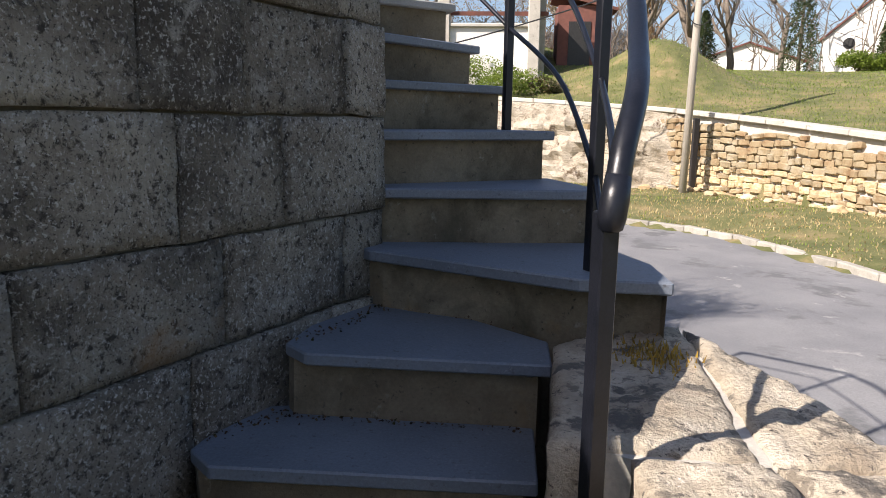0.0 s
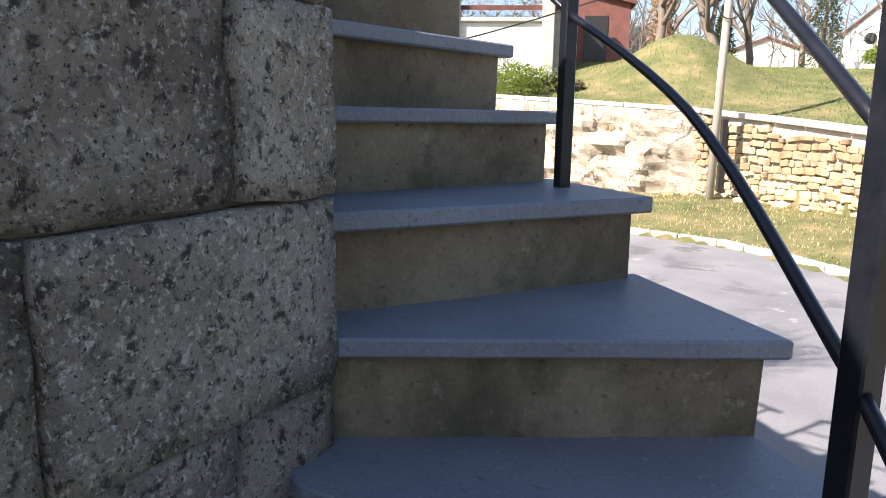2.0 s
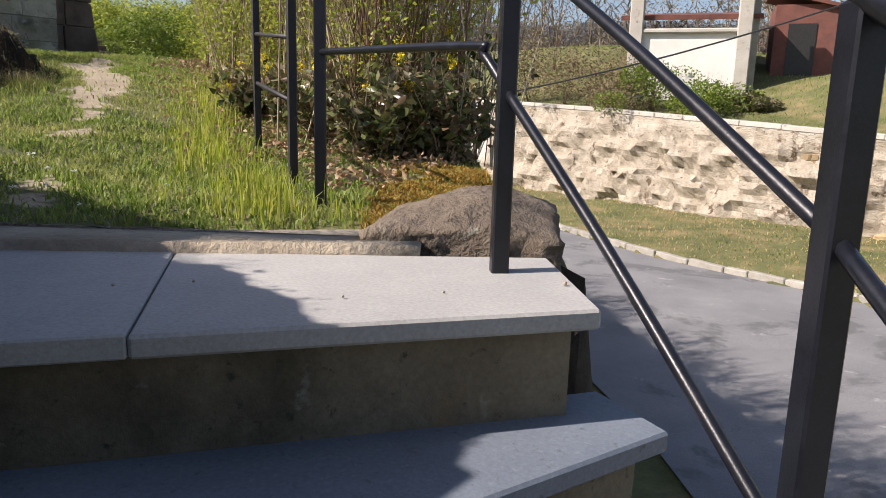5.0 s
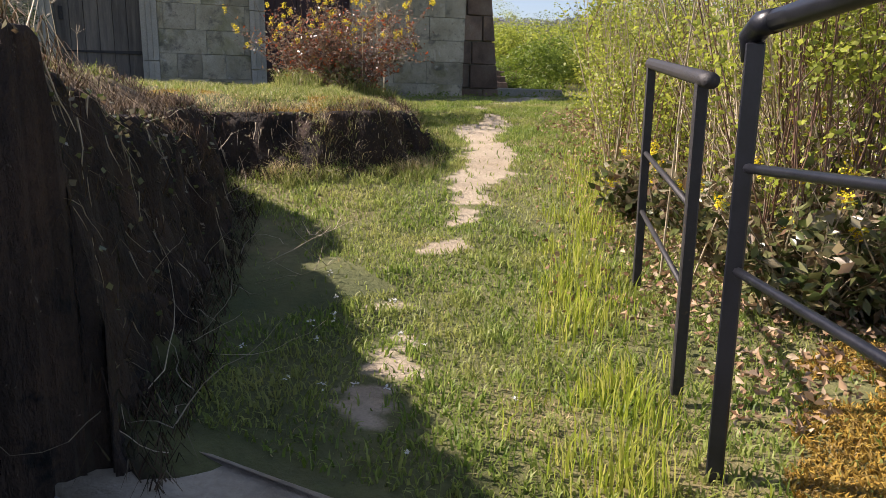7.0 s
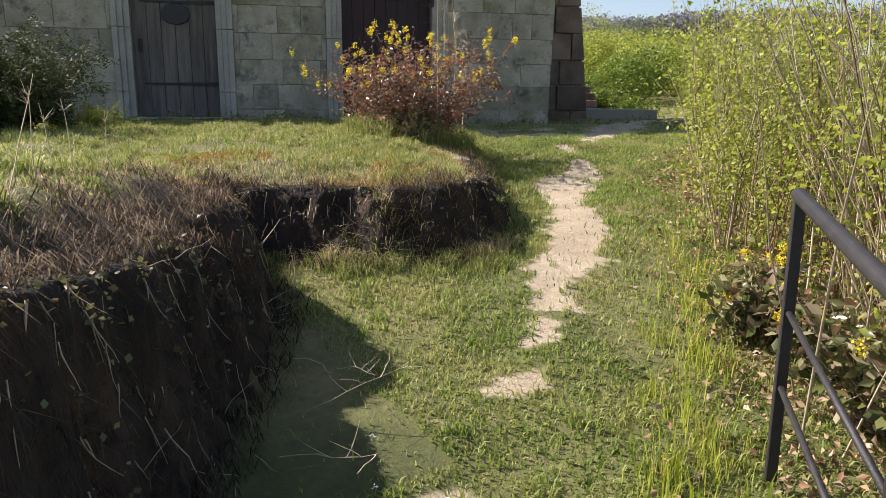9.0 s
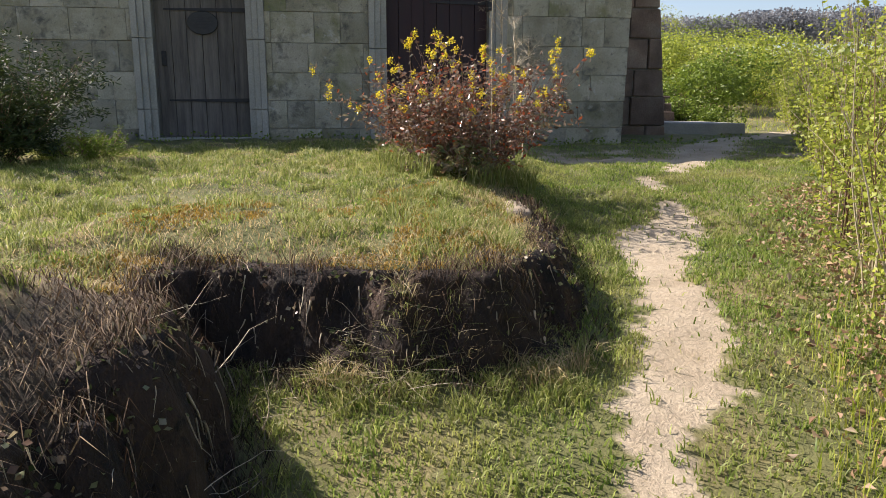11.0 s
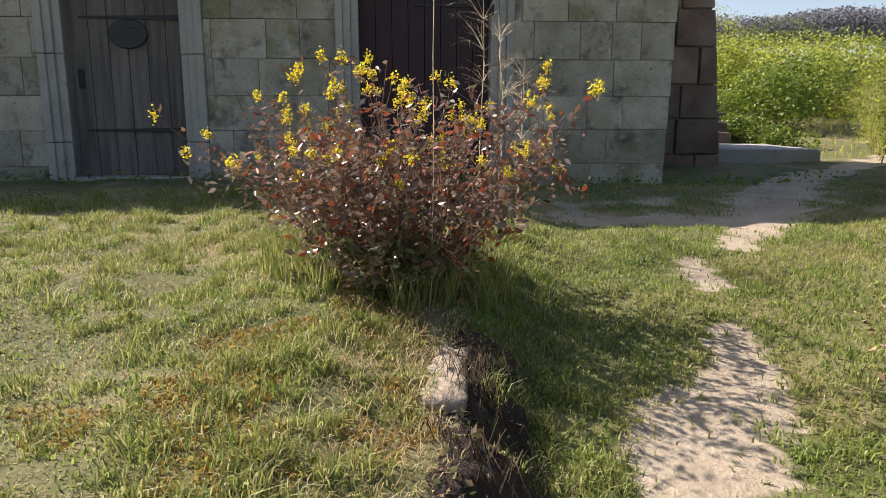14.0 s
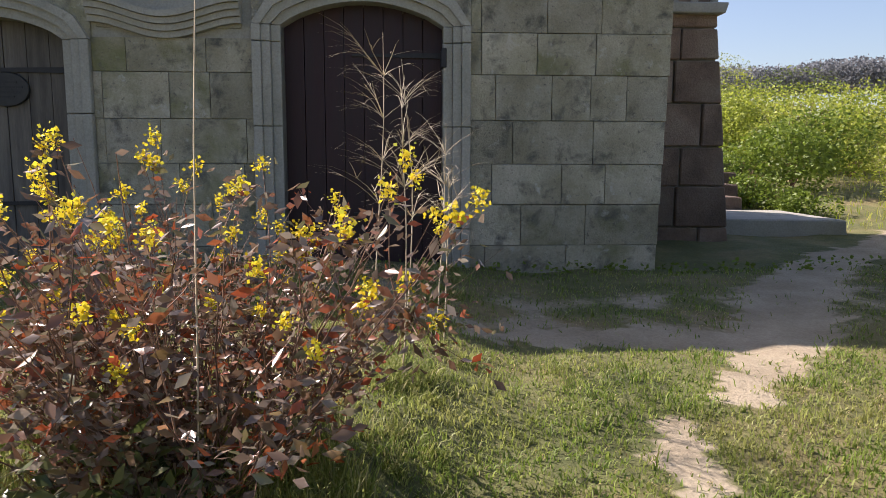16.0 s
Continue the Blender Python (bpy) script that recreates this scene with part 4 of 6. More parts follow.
for z in (2.85, 4.03):
    bm = slab_on_front([(D2[0] + 0.5, z - 0.008), (D2[1] - 0.02, z - 0.02), (D2[1] + 0.02, z), (D2[1] - 0.02, z + 0.02), (D2[0] + 0.5, z + 0.008)], -0.157, -0.143)
    part("strap_hinge", bm, M_RUST, door_b, "rusty iron strap hinge")
    part("pintle", slab_on_front([(D2[1] - 0.015, z - 0.1), (D2[1] + 0.025, z - 0.1), (D2[1] + 0.025, z + 0.04), (D2[1] - 0.015, z + 0.04)], -0.157, 0.0, 0.006), M_RUST, door_b)

# battered side building set back beyond the corner
butt = thing("side_wing", "reddish rubble side wing with a leaning end", "wing")
part("wing_core", slab_on_front([(3.4, 2.2), (5.18, 2.2), (4.92, 5.0), (3.4, 5.0)], -3.4, -1.54), M_JOINT, butt)
rb2 = random.Random(5)
z = 2.25
while z < 4.75:
    h = rb2.uniform(0.24, 0.42)
    s = 3.85
    while s < 5.2 - (z - 2.3) * 0.1:
        e = s + rb2.uniform(0.3, 0.6)
        lim0, lim1 = 5.22 - (z - 2.2) * 0.10, 5.22 - (z + h - 2.2) * 0.10
        a0, a1, b0, b1 = s + 0.008, s + 0.008, e - 0.008, e - 0.008
        if e > lim1 - 0.15:
            b0, b1, e = lim0, lim1, 9
        bm = slab_on_front([(a0, z + 0.006), (b0, z + 0.006 + rb2.uniform(-0.01, 0.01)), (b1, z + h - 0.008), (a1, z + h - 0.008)], -1.6, -1.5 + rb2.uniform(-0.01, 0.012), 0.012)
        part("stone", bm, M_DARKSTONE, butt)
        s = e
    z += h
part("cornice", slab_on_front([(3.4, 4.62), (5.02, 4.62), (5.05, 4.72), (3.4, 4.72)], -3.4, -1.42, 0.01), M_FRAME, butt)
for s in np.linspace(3.95, 4.9, 6):
    part("baluster_rib", slab_on_front([(s, 4.72), (s + 0.07, 4.72), (s + 0.07, 5.4), (s, 5.4)], -1.6, -1.48, 0.012), M_FRAME, butt)

# heavy slab and steps beside the wing
WEEDS = []
slab = slab_on_front([(5.22, 2.36), (6.75, 2.36), (6.72, 2.62), (5.22, 2.64)], -3.4, -2.0, 0.015)
tagged(link_bm("stone_slab", slab, M_FRAME), "flat grey stone slab lying beside the wing", "slab")
for s0, s1, o0, o1, zt in ((5.75, 6.28, -3.85, -3.42, 2.80), (5.9, 6.45, -4.5, -3.9, 2.94), (6.3, 6.75, -5.3, -4.6, 3.08), (6.75, 7.15, -6.2, -5.5, 3.2)):
    bm = slab_on_front([(s0, 2.40), (s1, 2.40), (s1 - 0.03, zt - 0.02), (s0, zt)], o0, o1, 0.015)
    tagged(link_bm("stone_step", bm, M_DARKSTONE), "worn stone step rising behind the wing", "step", group="steps behind the wing")
for s0, o0, w in ((6.75, -4.2, 0.5), (6.95, -4.9, 0.55), (7.2, -5.6, 0.6), (7.5, -6.4, 0.6), (6.95, -3.7, 0.4)):
    WEEDS.append((*face(s0, o0), w))


# ---- across the road ----
def along(line, n):
    return curve_pts([(*p, 0) for p in line], n)


def line_at(pts):
    """Cumulative lengths of a polyline."""
    out = [0.0]
    for a, b in zip(pts, pts[1:]):
        out.append(out[-1] + (b - a).length)
    return out


kerb = thing("kerb", "pale worn kerb stones along the road verge", "kerb", kind="structure")
kp = along(KERB_FAR[1:9], 6)
kl = line_at(kp)
rk = random.Random(8)
s = 0.0


def at_len(pts, lens, s):
    i = min(max(int(np.searchsorted(lens, s)) - 1, 0), len(pts) - 2)
    t = (s - lens[i]) / max(1e-6, lens[i + 1] - lens[i])
    d = (pts[i + 1] - pts[i]).normalized()
    return pts[i] + (pts[i + 1] - pts[i]) * t, d


while s < kl[-1] - 1:
    w = rk.uniform(0.5, 0.95)
    p, d = at_len(kp, kl, s + w / 2)
    bm = bmesh.new()
    box(bm, pose(p.x, p.y, -1.14 + rk.uniform(-0.01, 0.01), rk.uniform(-2, 2), rk.uniform(-2, 2), math.degrees(math.atan2(d.y, d.x))), w - 0.02, 0.16, 0.16)
    bmesh.ops.bevel(bm, geom=bm.edges[:], offset=0.02, segments=1, affect="EDGES")
    part("kerb_stone", bm, M_KERB, kerb)
    s += w

# masonry wall of rough yellow stones, with coping; rock face further on
wall_far = thing("wall_roadside", "roadside retaining wall of rough yellow sandstone with pale coping", "wall", kind="structure")
wp = along(WALL_LINE[1:9], 8)
wl = line_at(wp)


def wall_top(y):
    return float(np.interp(y, [p[0] for p in WALL_TOPS], [p[1] for p in WALL_TOPS]))


s_rock = next(l for p, l in zip(wp, wl) if p.y > 22.6)
bv, bf = [], []
idx = []
for p, l in zip(wp, wl):
    i = min(wp.index(p) + 1, len(wp) - 1)
    d = (wp[i] - wp[i - 1]).normalized()
    n = Vector((d.y, -d.x, 0))
    base = len(bv)
    for off, z in ((0.0, -1.6), (0.06, wall_top(p.y)), (0.6, wall_top(p.y)), (0.6, -1.6)):
        bv.append(p + n * off + Vector((0, 0, z)))
    idx.append(base)
for a, b in zip(idx, idx[1:]):
    for k in range(3):
        bf.append((a + k, b + k, b + k + 1, a + k + 1))
raw("wall_body", bv, bf, M_COPE, wall_far)
stone_meshes = []
for k in range(14):
    bm = bmesh.new()
    bmesh.ops.create_cube(bm, size=1)
    bmesh.ops.bevel(bm, geom=bm.edges[:], offset=0.16, segments=1, affect="EDGES")
    for v in bm.verts:
        v.co += Vector(noise.noise_vector(v.co * 1.5 + Vector((k * 7, 0, 0)))) * 0.14
    me = bpy.data.meshes.new("wall_stone")
    bm.to_mesh(me)
    bm.free()
    me.materials.append(M_YWALL)
    stone_meshes.append(me)
rs = random.Random(3)
z = -1.25
made = 0
joined = bmesh.new()
while z < 1.9:
    h = rs.uniform(0.13, 0.25)
    s = rs.uniform(0, 0.3)
    while s < s_rock + 1.5:
        w = rs.uniform(0.15, 0.45)
        p, d = at_len(wp, wl, min(s + w / 2, wl[-1] - 0.1))
        n = Vector((d.y, -d.x, 0))
        if z + h < wall_top(p.y) - 0.12 and not (s > s_rock - 1 and rs.random() < 0.4):
            q = p - n * (0.0 - 0.02) + Vector((0, 0, z + h / 2 + rs.uniform(-0.05, 0.05)))
            m = Matrix.Translation(q) @ Matrix.Rotation(math.atan2(d.y, d.x) + rs.uniform(-0.05, 0.05), 4, "Z") @ Matrix.Rotation(rs.uniform(-0.14, 0.14), 4, "Y") @ Matrix.Diagonal((w - 0.015, rs.uniform(0.16, 0.24), h - 0.012, 1))
            if 8 < q.y < 21.5 and made < 300 and z > -1.1:
                o = new("stone", rs.choice(stone_meshes))
                o.parent, o.matrix_basis = wall_far, m
                made += 1
            else:
                tmp = bmesh.new()
                tmp.from_mesh(rs.choice(stone_meshes))
                tmp.transform(m)
                me = bpy.data.meshes.new("x")
                tmp.to_mesh(me)
                tmp.free()
                joined.from_mesh(me)
                bpy.data.meshes.remove(me)
        s += w
    z += h
tagged(part("stonework", joined, M_YWALL, wall_far), kind="stuff")
s = 0.0
while s < wl[-1] - 1.2:
    w = rs.uniform(0.8, 1.3)
    p, d = at_len(wp, wl, s + w / 2)
    n = Vector((d.y, -d.x, 0))
    slope = math.atan2(wall_top(p.y + d.y * 0.5) - wall_top(p.y - d.y * 0.5), 1.0)
    bm = bmesh.new()
    box(bm, Matrix.Translation(p + n * 0.2 + Vector((0, 0, wall_top(p.y) + 0.05))) @ Matrix.Rotation(math.atan2(d.y, d.x), 4, "Z") @ Matrix.Rotation(-slope, 4, "Y"), w - 0.012, 0.62, 0.14)
    bmesh.ops.bevel(bm, geom=bm.edges[:], offset=0.02, segments=1, affect="EDGES")
    part("coping_stone", bm, M_COPE, wall_far)
    s += w
# rock face: a rough sheet in front of the wall body
rv, rf = [], []
steps_s = np.arange(s_rock - 2.5, wl[-1] - 0.5, 0.16)
nz = 18
for s in steps_s:
    p, d = at_len(wp, wl, s)
    n = Vector((d.y, -d.x, 0))
    for k in range(nz + 1):
        t = k / nz
        zz = -1.3 + (wall_top(p.y) + 1.28) * t
        q = Vector((s * 0.9 + zz * 0.9, zz * 1.6 - s * 0.5, 2.0))
        bulge = 0.42 * noise.noise(q * 1.1) + 0.34 * abs(noise.noise(q * 2.4 + Vector((5, 0, 0)))) + 0.09 * noise.noise(q * 7)
        rv.append(p - n * (0.10 + 0.55 * (1 - t) + bulge * min(1, (1 - t) * 3 + 0.2)) * min(1, (s - s_rock + 2.5) / 1.5) + Vector((0, 0, zz)))
for i in range(len(steps_s) - 1):
    for k in range(nz):
        a = i * (nz + 1) + k
        rf.append((a, a + nz + 1, a + nz + 2, a + 1))
tagged(raw("rock_face", rv, rf, M_CLIFF), "pale natural rock face below the coping", "rock", kind="structure")

# utility pole and dark drain strip
pole = thing("utility_pole", "grey wooden utility pole with wires", "utility pole", at=(5.2, 20.0, -1.1))
bm = bmesh.new()
tube(bm, [(0, 0, -0.2), (0.06, 0, 4.5), (0.12, 0, 8.5)], [0.11, 0.10, 0.085], 12)
part("pole", bm, M_POLE, pole, smooth=True)
M_WIRE = surface("black_cable", [(0.015, 0.015, 0.015), (0.03, 0.03, 0.03)], 20, 0.6, bump=0)
for a, b, sag in (((0.1, 0, 6.3), (30, 6, 6.0), 0.8), ((0.1, 0, 6.3), (-14, -2, 2.6), 0.5)):
    a, b = Vector(a), Vector(b)
    bm = bmesh.new()
    tube(bm, [a + (b - a) * t - Vector((0, 0, sag * 4 * t * (1 - t))) for t in np.linspace(0, 1, 13)], 0.02, 5)
    part("cable", bm, M_WIRE, pole)
bm = bmesh.new()
tube(bm, [(0.1 + 0.35 * math.cos(a), -0.15, 5.2 + 0.5 * math.sin(a)) for a in np.linspace(0, 6.1, 24)], 0.015, 5)
part("cable_coil", bm, M_WIRE, pole)
tagged(link_bm("drain_strip", prism([(5.58, 20.72), (5.74, 20.76), (5.72, 20.88), (5.56, 20.84)], -1.2, 1.2, 0.01), M_RUST), "dark upright timber strip against the wall", "timber strip")


# ---- plants ----
rng = np.random.default_rng(7)
HEDGE = [(-1.55, 5.0), (-1.95, 5.4), (-2.55, 6.0), (-3.85, 7.35), (-6.1, 10.3), (-7.8, 12.5), (-11.2, 16.8)]
BUSH = (-5.97, 6.45)


def fast_mesh(name, verts, tris, mat, parent=None, label="", category="", kind="", sides=3):
    me = bpy.data.meshes.new(name)
    verts, tris = np.asarray(verts, np.float32).reshape(-1, 3), np.asarray(tris, np.int32).reshape(-1, sides)
    me.vertices.add(len(verts))
    me.vertices.foreach_set("co", verts.ravel())
    me.loops.add(tris.size)
    me.loops.foreach_set("vertex_index", tris.ravel())
    me.polygons.add(len(tris))
    me.polygons.foreach_set("loop_start", np.arange(0, tris.size, sides, dtype=np.int32))
    me.update(calc_edges=True)
    me.materials.append(mat)
    ob = new(name, me)
    ob.parent = parent
    if label or category or kind:
        tagged(ob, label, category, kind=kind)
    return ob


def blades(x, y, z, h, w, bend, down=0.0):
    """Curved blades: five corners and three triangles each, bending in a random way."""
    n = len(x)
    a, b = rng.uniform(0, 2 * np.pi, n), rng.uniform(0, 2 * np.pi, n)
    base = np.stack([x, y, z], -1)
    side = np.stack([np.cos(a), np.sin(a), 0 * a], -1) * (w / 2)[:, None]
    go = np.stack([np.cos(b), np.sin(b), 0 * b], -1)
    up = np.array([0, 0, 1.0])
    mid = base + go * (h * bend * 0.3)[:, None] + up * (h * 0.6)[:, None]
    tip = base + go * (h * bend)[:, None] + up * (h * (1 - 0.25 * bend - down))[:, None]
    v = np.stack([base - side, base + side, mid - side * 0.7, mid + side * 0.7, tip], 1)
    t = np.array([[0, 1, 3], [0, 3, 2], [2, 3, 4]])[None] + 5 * np.arange(n)[:, None, None]
    return v, t


def leaf_cards(p, size, slim=0.45, droop=0.0, fold=0.25):
    """Small folded leaves at points, in any direction: four corners, two triangles."""
    n = len(p)
    d = rng.normal(size=(n, 3))
    d[:, 2] = d[:, 2] * 0.6 - droop
    d /= np.linalg.norm(d, axis=1)[:, None]
    o = np.cross(d, rng.normal(size=(n, 3)))
    o /= np.linalg.norm(o, axis=1)[:, None] + 1e-9
    q = np.cross(d, o)
    L = (size * rng.uniform(0.6, 1.3, n))[:, None]
    v = np.stack([p, p + d * L * 0.5 + o * L * slim / 2 + q * L * fold * 0.3, p + d * L, p + d * L * 0.5 - o * L * slim / 2 + q * L * fold * 0.3], 1)
    t = np.array([[0, 1, 2], [0, 2, 3]])[None] + 4 * np.arange(n)[:, None, None]
    return v, t


def sticks(lines, radii):
    """Three-sided tapering rods through lists of points, as one mesh."""
    vs, ts, k = [], [], 0
    for pts, r in zip(lines, radii):
        pts = np.asarray(pts, float)
        m = len(pts)
        for i, p in enumerate(pts):
            rr = r * (1 - 0.75 * i / (m - 1))
            for j in range(3):
                ang = 2.094 * j + 0.3
                vs.append((p[0] + rr * math.cos(ang), p[1] + rr * math.sin(ang), p[2]))
        for i in range(m - 1):
            for j in range(3):
                a, b = k + 3 * i + j, k + 3 * i + (j + 1) % 3
                ts += [(a, b, b + 3), (a, b + 3, a + 3)]
        k += 3 * m
    return np.array(vs), np.array(ts)


def wander(p, d, length, n, jitter, lift=0.0):
    p, d = np.array(p, float), np.array(d, float)
    out = [p.copy()]
    for _ in range(n):
        d = d + rng.normal(size=3) * jitter + np.array([0, 0, lift])
        d /= np.linalg.norm(d)
        p = p + d * length / n
        out.append(p.copy())
    return out


def open_ground(x, y):
    """Where grass can grow: not on the trail, the steps, stones or in the house."""
    out = (x - FACE_P.x) * FACE_N.x + (y - FACE_P.y) * FACE_N.y
    ok = (out > 0.03) | (((x - FACE_P.x) * FACE_D.x + (y - FACE_P.y) * FACE_D.y) > 5.3)
    ok &= ~((x > -2.0) & (y < 3.455 + 0.41 * (x + 1.64)) & (poly_dist(BANK, x, y) > -0.02))
    ok &= ~((x > -0.72) & (y < 3.9))
    ok &= side_of(EDGE, x, y) < 0.05
    ok &= ~((poly_dist(BANK, x, y) > 0) & (y < 3.1))
    return ok


def scatter(n, x0, x1, y0, y1):
    x, y = rng.uniform(x0, x1, n), rng.uniform(y0, y1, n)
    keep = open_ground(x, y)
    return x[keep], y[keep]


def shoulder_mat(x, y, lip):
    """The rounded shoulder of the bank that dead brambles cover."""
    return (x > -4.1) & (x < -2.3) & (y < 4.4) & (lip > -0.26 + 0.09 * wobble(x, y, 6.0, 3.0))


def upper(x, y):
    return poly_dist(BANK, x, y) < 0.1


def grass_layer(name, label, mat, x, y, h, w, bend):
    z = ground_height(x, y) - 0.006
    v, t = blades(x, y, z, h, w, bend)
    fast_mesh(name, v, t, mat, label=label, category="grass", kind="stuff")


# short green turf, thin on the trail and patchy on the raised lawn
x, y = scatter(560000, -9.3, 0.3, 3.0, 11.5)
patch = wobble(x, y, 2.3, 3.0) + 0.7 * wobble(x, y, 7.5, 1.0)
tuft = wobble(x, y, 11.0, 2.0)
hi = upper(x, y)
far_off = np.hypot(x + 2.8, y - 5.0)
thin = rng.uniform(0, 1, len(x)) < np.interp(far_off, [2.5, 4.5, 8], [1.0, 0.75, 0.45])
keep = thin & (rng.uniform(0, 1, len(x)) > np.clip(trail_mask(x, y) * (1.15 + 0.35 * wobble(x, y, 26.0, 9.0)), 0, 0.985)) & (rng.uniform(0, 1, len(x)) < np.where(hi, np.clip(0.42 + 0.35 * patch + 0.5 * tuft, 0.12, 1), np.clip(0.85 + 0.4 * patch, 0.45, 1)))
out = (x - FACE_P.x) * FACE_N.x + (y - FACE_P.y) * FACE_N.y
keep &= (out > 2.0) | (rng.uniform(0, 1, len(x)) < 0.35)
lip = poly_dist(BANK, x, y)
keep &= ~(shoulder_mat(x, y, lip)) | (rng.uniform(0, 1, len(x)) < 0.05)
keep &= ~((lip > np.where(x > -3.9, -0.10, -0.02)) & (lip < 0.38) & (y < 5.5)) | (rng.uniform(0, 1, len(x)) < 0.06)
keep &= ~((lip > -0.05) & (lip < 0.24) & (y < 6.4)) | (rng.uniform(0, 1, len(x)) < 0.15)
keep &= (poly_dist([(-0.40, 4.0), (-0.55, 4.45), (-0.8, 5.05)], x, y, closed=False) > 0.24) | (rng.uniform(0, 1, len(x)) < 0.12)
x, y, hi, tuft, patch = x[keep], y[keep], hi[keep], tuft[keep], patch[keep]
h = rng.uniform(0.018, 0.045, len(x)) * np.where(hi, 0.5 + 0.5 * np.clip(tuft, 0, 1), 0.8 + 0.5 * np.clip(tuft, 0, 1))
grass_layer("turf", "short patchy green grass", M_GRASS, x, y, h * 1.15, rng.uniform(0.004, 0.009, len(x)), rng.uniform(0.2, 1.1, len(x)))

# straw-coloured dead grass
x, y = scatter(340000, -9.3, 0.3, 2.6, 11.5)
patch = wobble(x, y, 2.9, 8.0) + 0.6 * wobble(x, y, 9.0, 4.0)
hi = upper(x, y)
edge = np.abs(poly_dist(BANK, x, y) + 0.12) < 0.3
keep = rng.uniform(0, 1, len(x)) < np.where(hi, np.clip(0.78 + 0.4 * patch, 0.25, 1) + 0.35 * edge, np.clip(0.10 + 0.3 * patch, 0.03, 0.5))
keep &= rng.uniform(0, 1, len(x)) > trail_mask(x, y) * 1.02
lip = poly_dist(BANK, x, y)
keep &= ~(shoulder_mat(x, y, lip)) | (rng.uniform(0, 1, len(x)) < 0.12)
keep &= ~((lip > 0.07) & (lip < 0.4) & (y < 5.4)) | (rng.uniform(0, 1, len(x)) < 0.08)
x, y = x[keep], y[keep]
edge = np.clip(1 - np.abs(poly_dist(BANK, x, y) + 0.1) / 0.35, 0, 1)
h = rng.uniform(0.008, 0.03, len(x)) * (1 + 1.2 * edge)
grass_layer("dead_grass", "dry straw-coloured grass in the turf", M_DRY, x, y, h, rng.uniform(0.002, 0.005, len(x)), rng.uniform(0.6, 1.6, len(x)))

# long fresh grass beside the railing and at the hedge foot
x, y = scatter(110000, -4.2, 0.2, 3.6, 8.0)
strip = [(-0.80, 3.95), (-1.12, 4.1), (-1.5, 4.6), (-1.98, 5.1), (-2.4, 5.6), (-2.9, 6.3), (-3.4, 6.8)]
d = poly_dist(strip, x, y, closed=False)
keep = rng.uniform(0, 1, len(x)) < np.clip(1.05 - d / 0.22, 0, 1) * np.clip(0.35 + 0.9 * wobble(x, y, 5.0) + 0.4 * wobble(x, y, 14.0, 3.0), 0.04, 1) * np.interp(x, [-3.2, -2.2], [0.25, 1.0])
x, y = x[keep], y[keep]
h = rng.uniform(0.04, 0.155, len(x)) * np.clip(1.15 - poly_dist(strip, x, y, closed=False) / 0.5, 0.4, 1)
grass_layer("long_grass", "long fresh yellow-green grass by the railing", M_LONG, x, y, h, rng.uniform(0.003, 0.007, len(x)), rng.uniform(0.05, 0.5, len(x)))

# tufts on the raised lawn and along the bank lip
cx, cy = scatter(4200, -8.8, -1.5, 2.8, 8.6)
lip = poly_dist(BANK, cx, cy)
keep = ((lip < np.where(cx > -3.9, -0.08, -0.02)) | ((lip > 0.2) & (lip < 0.5) & (cy > 4.4) & (cx < -3.3))) & (wobble(cx, cy, 2.0, 4.0) > -0.75) & ~shoulder_mat(cx, cy, lip)
cx, cy = cx[keep][:900], cy[keep][:900]
m = 150
size = np.repeat(rng.uniform(0.028, 0.078, len(cx)), m)
ox, oy = rng.normal(0, 1, m * len(cx)) * size, rng.normal(0, 1, m * len(cx)) * size
x, y = np.repeat(cx, m) + ox, np.repeat(cy, m) + oy
k = open_ground(x, y)
hump = 0.3 + 0.9 * np.exp(-(ox ** 2 + oy ** 2) / (1.4 * size ** 2))
grass_layer("grass_tufts", "rough green grass tufts on the raised lawn", M_TUFT, x[k], y[k], (rng.uniform(0.03, 0.075, len(x)) * hump * (size / 0.045) ** 0.6)[k], rng.uniform(0.003, 0.006, int(k.sum())), rng.uniform(0.3, 1.2, int(k.sum())))

# rank grass and dry stems standing at the foot of the bank
foot = curve_pts([(-3.85, 4.66, 0), (-3.82, 4.92, 0), (-3.62, 5.22, 0), (-3.60, 5.50, 0)], 10)
for name, mat, label, count, tall in (("foot_grass", M_TUFT, "rank green grass at the foot of the bank", 34, 0.11), ("foot_straw", M_DRY, "bent dry stems at the foot of the bank", 8, 0.15)):
    pick = rng.integers(0, len(foot), count)
    fx = np.array([foot[i].x for i in pick]) + rng.normal(0, 0.09, count)
    fy = np.array([foot[i].y for i in pick]) + rng.normal(0, 0.07, count)
    x, y = np.repeat(fx, 90) + rng.normal(0, 0.03, 90 * count), np.repeat(fy, 90) + rng.normal(0, 0.03, 90 * count)
    grass_layer(name, label, mat, x, y, rng.uniform(0.3, 1.0, len(x)) * tall, rng.uniform(0.002, 0.0045, len(x)), rng.uniform(0.4, 1.3, len(x)))

# orange moss on the lawn's edge and behind the boulder
x, y = scatter(240000, -7.0, 0.2, 3.7, 7.6)
lip = poly_dist(BANK, x, y)
m1 = (lip < 0.08) & (lip > -0.75) & (wobble(x, y, 3.2, 6.0) + 0.5 * wobble(x, y, 9.0, 1.0) > 0.05)
m2 = (poly_dist([(-0.42, 4.0), (-0.62, 4.45), (-0.85, 5.05)], x, y, closed=False) < 0.2 + 0.06 * wobble(x, y, 9.0)) & (wobble(x, y, 6.0, 1.0) > -0.55)
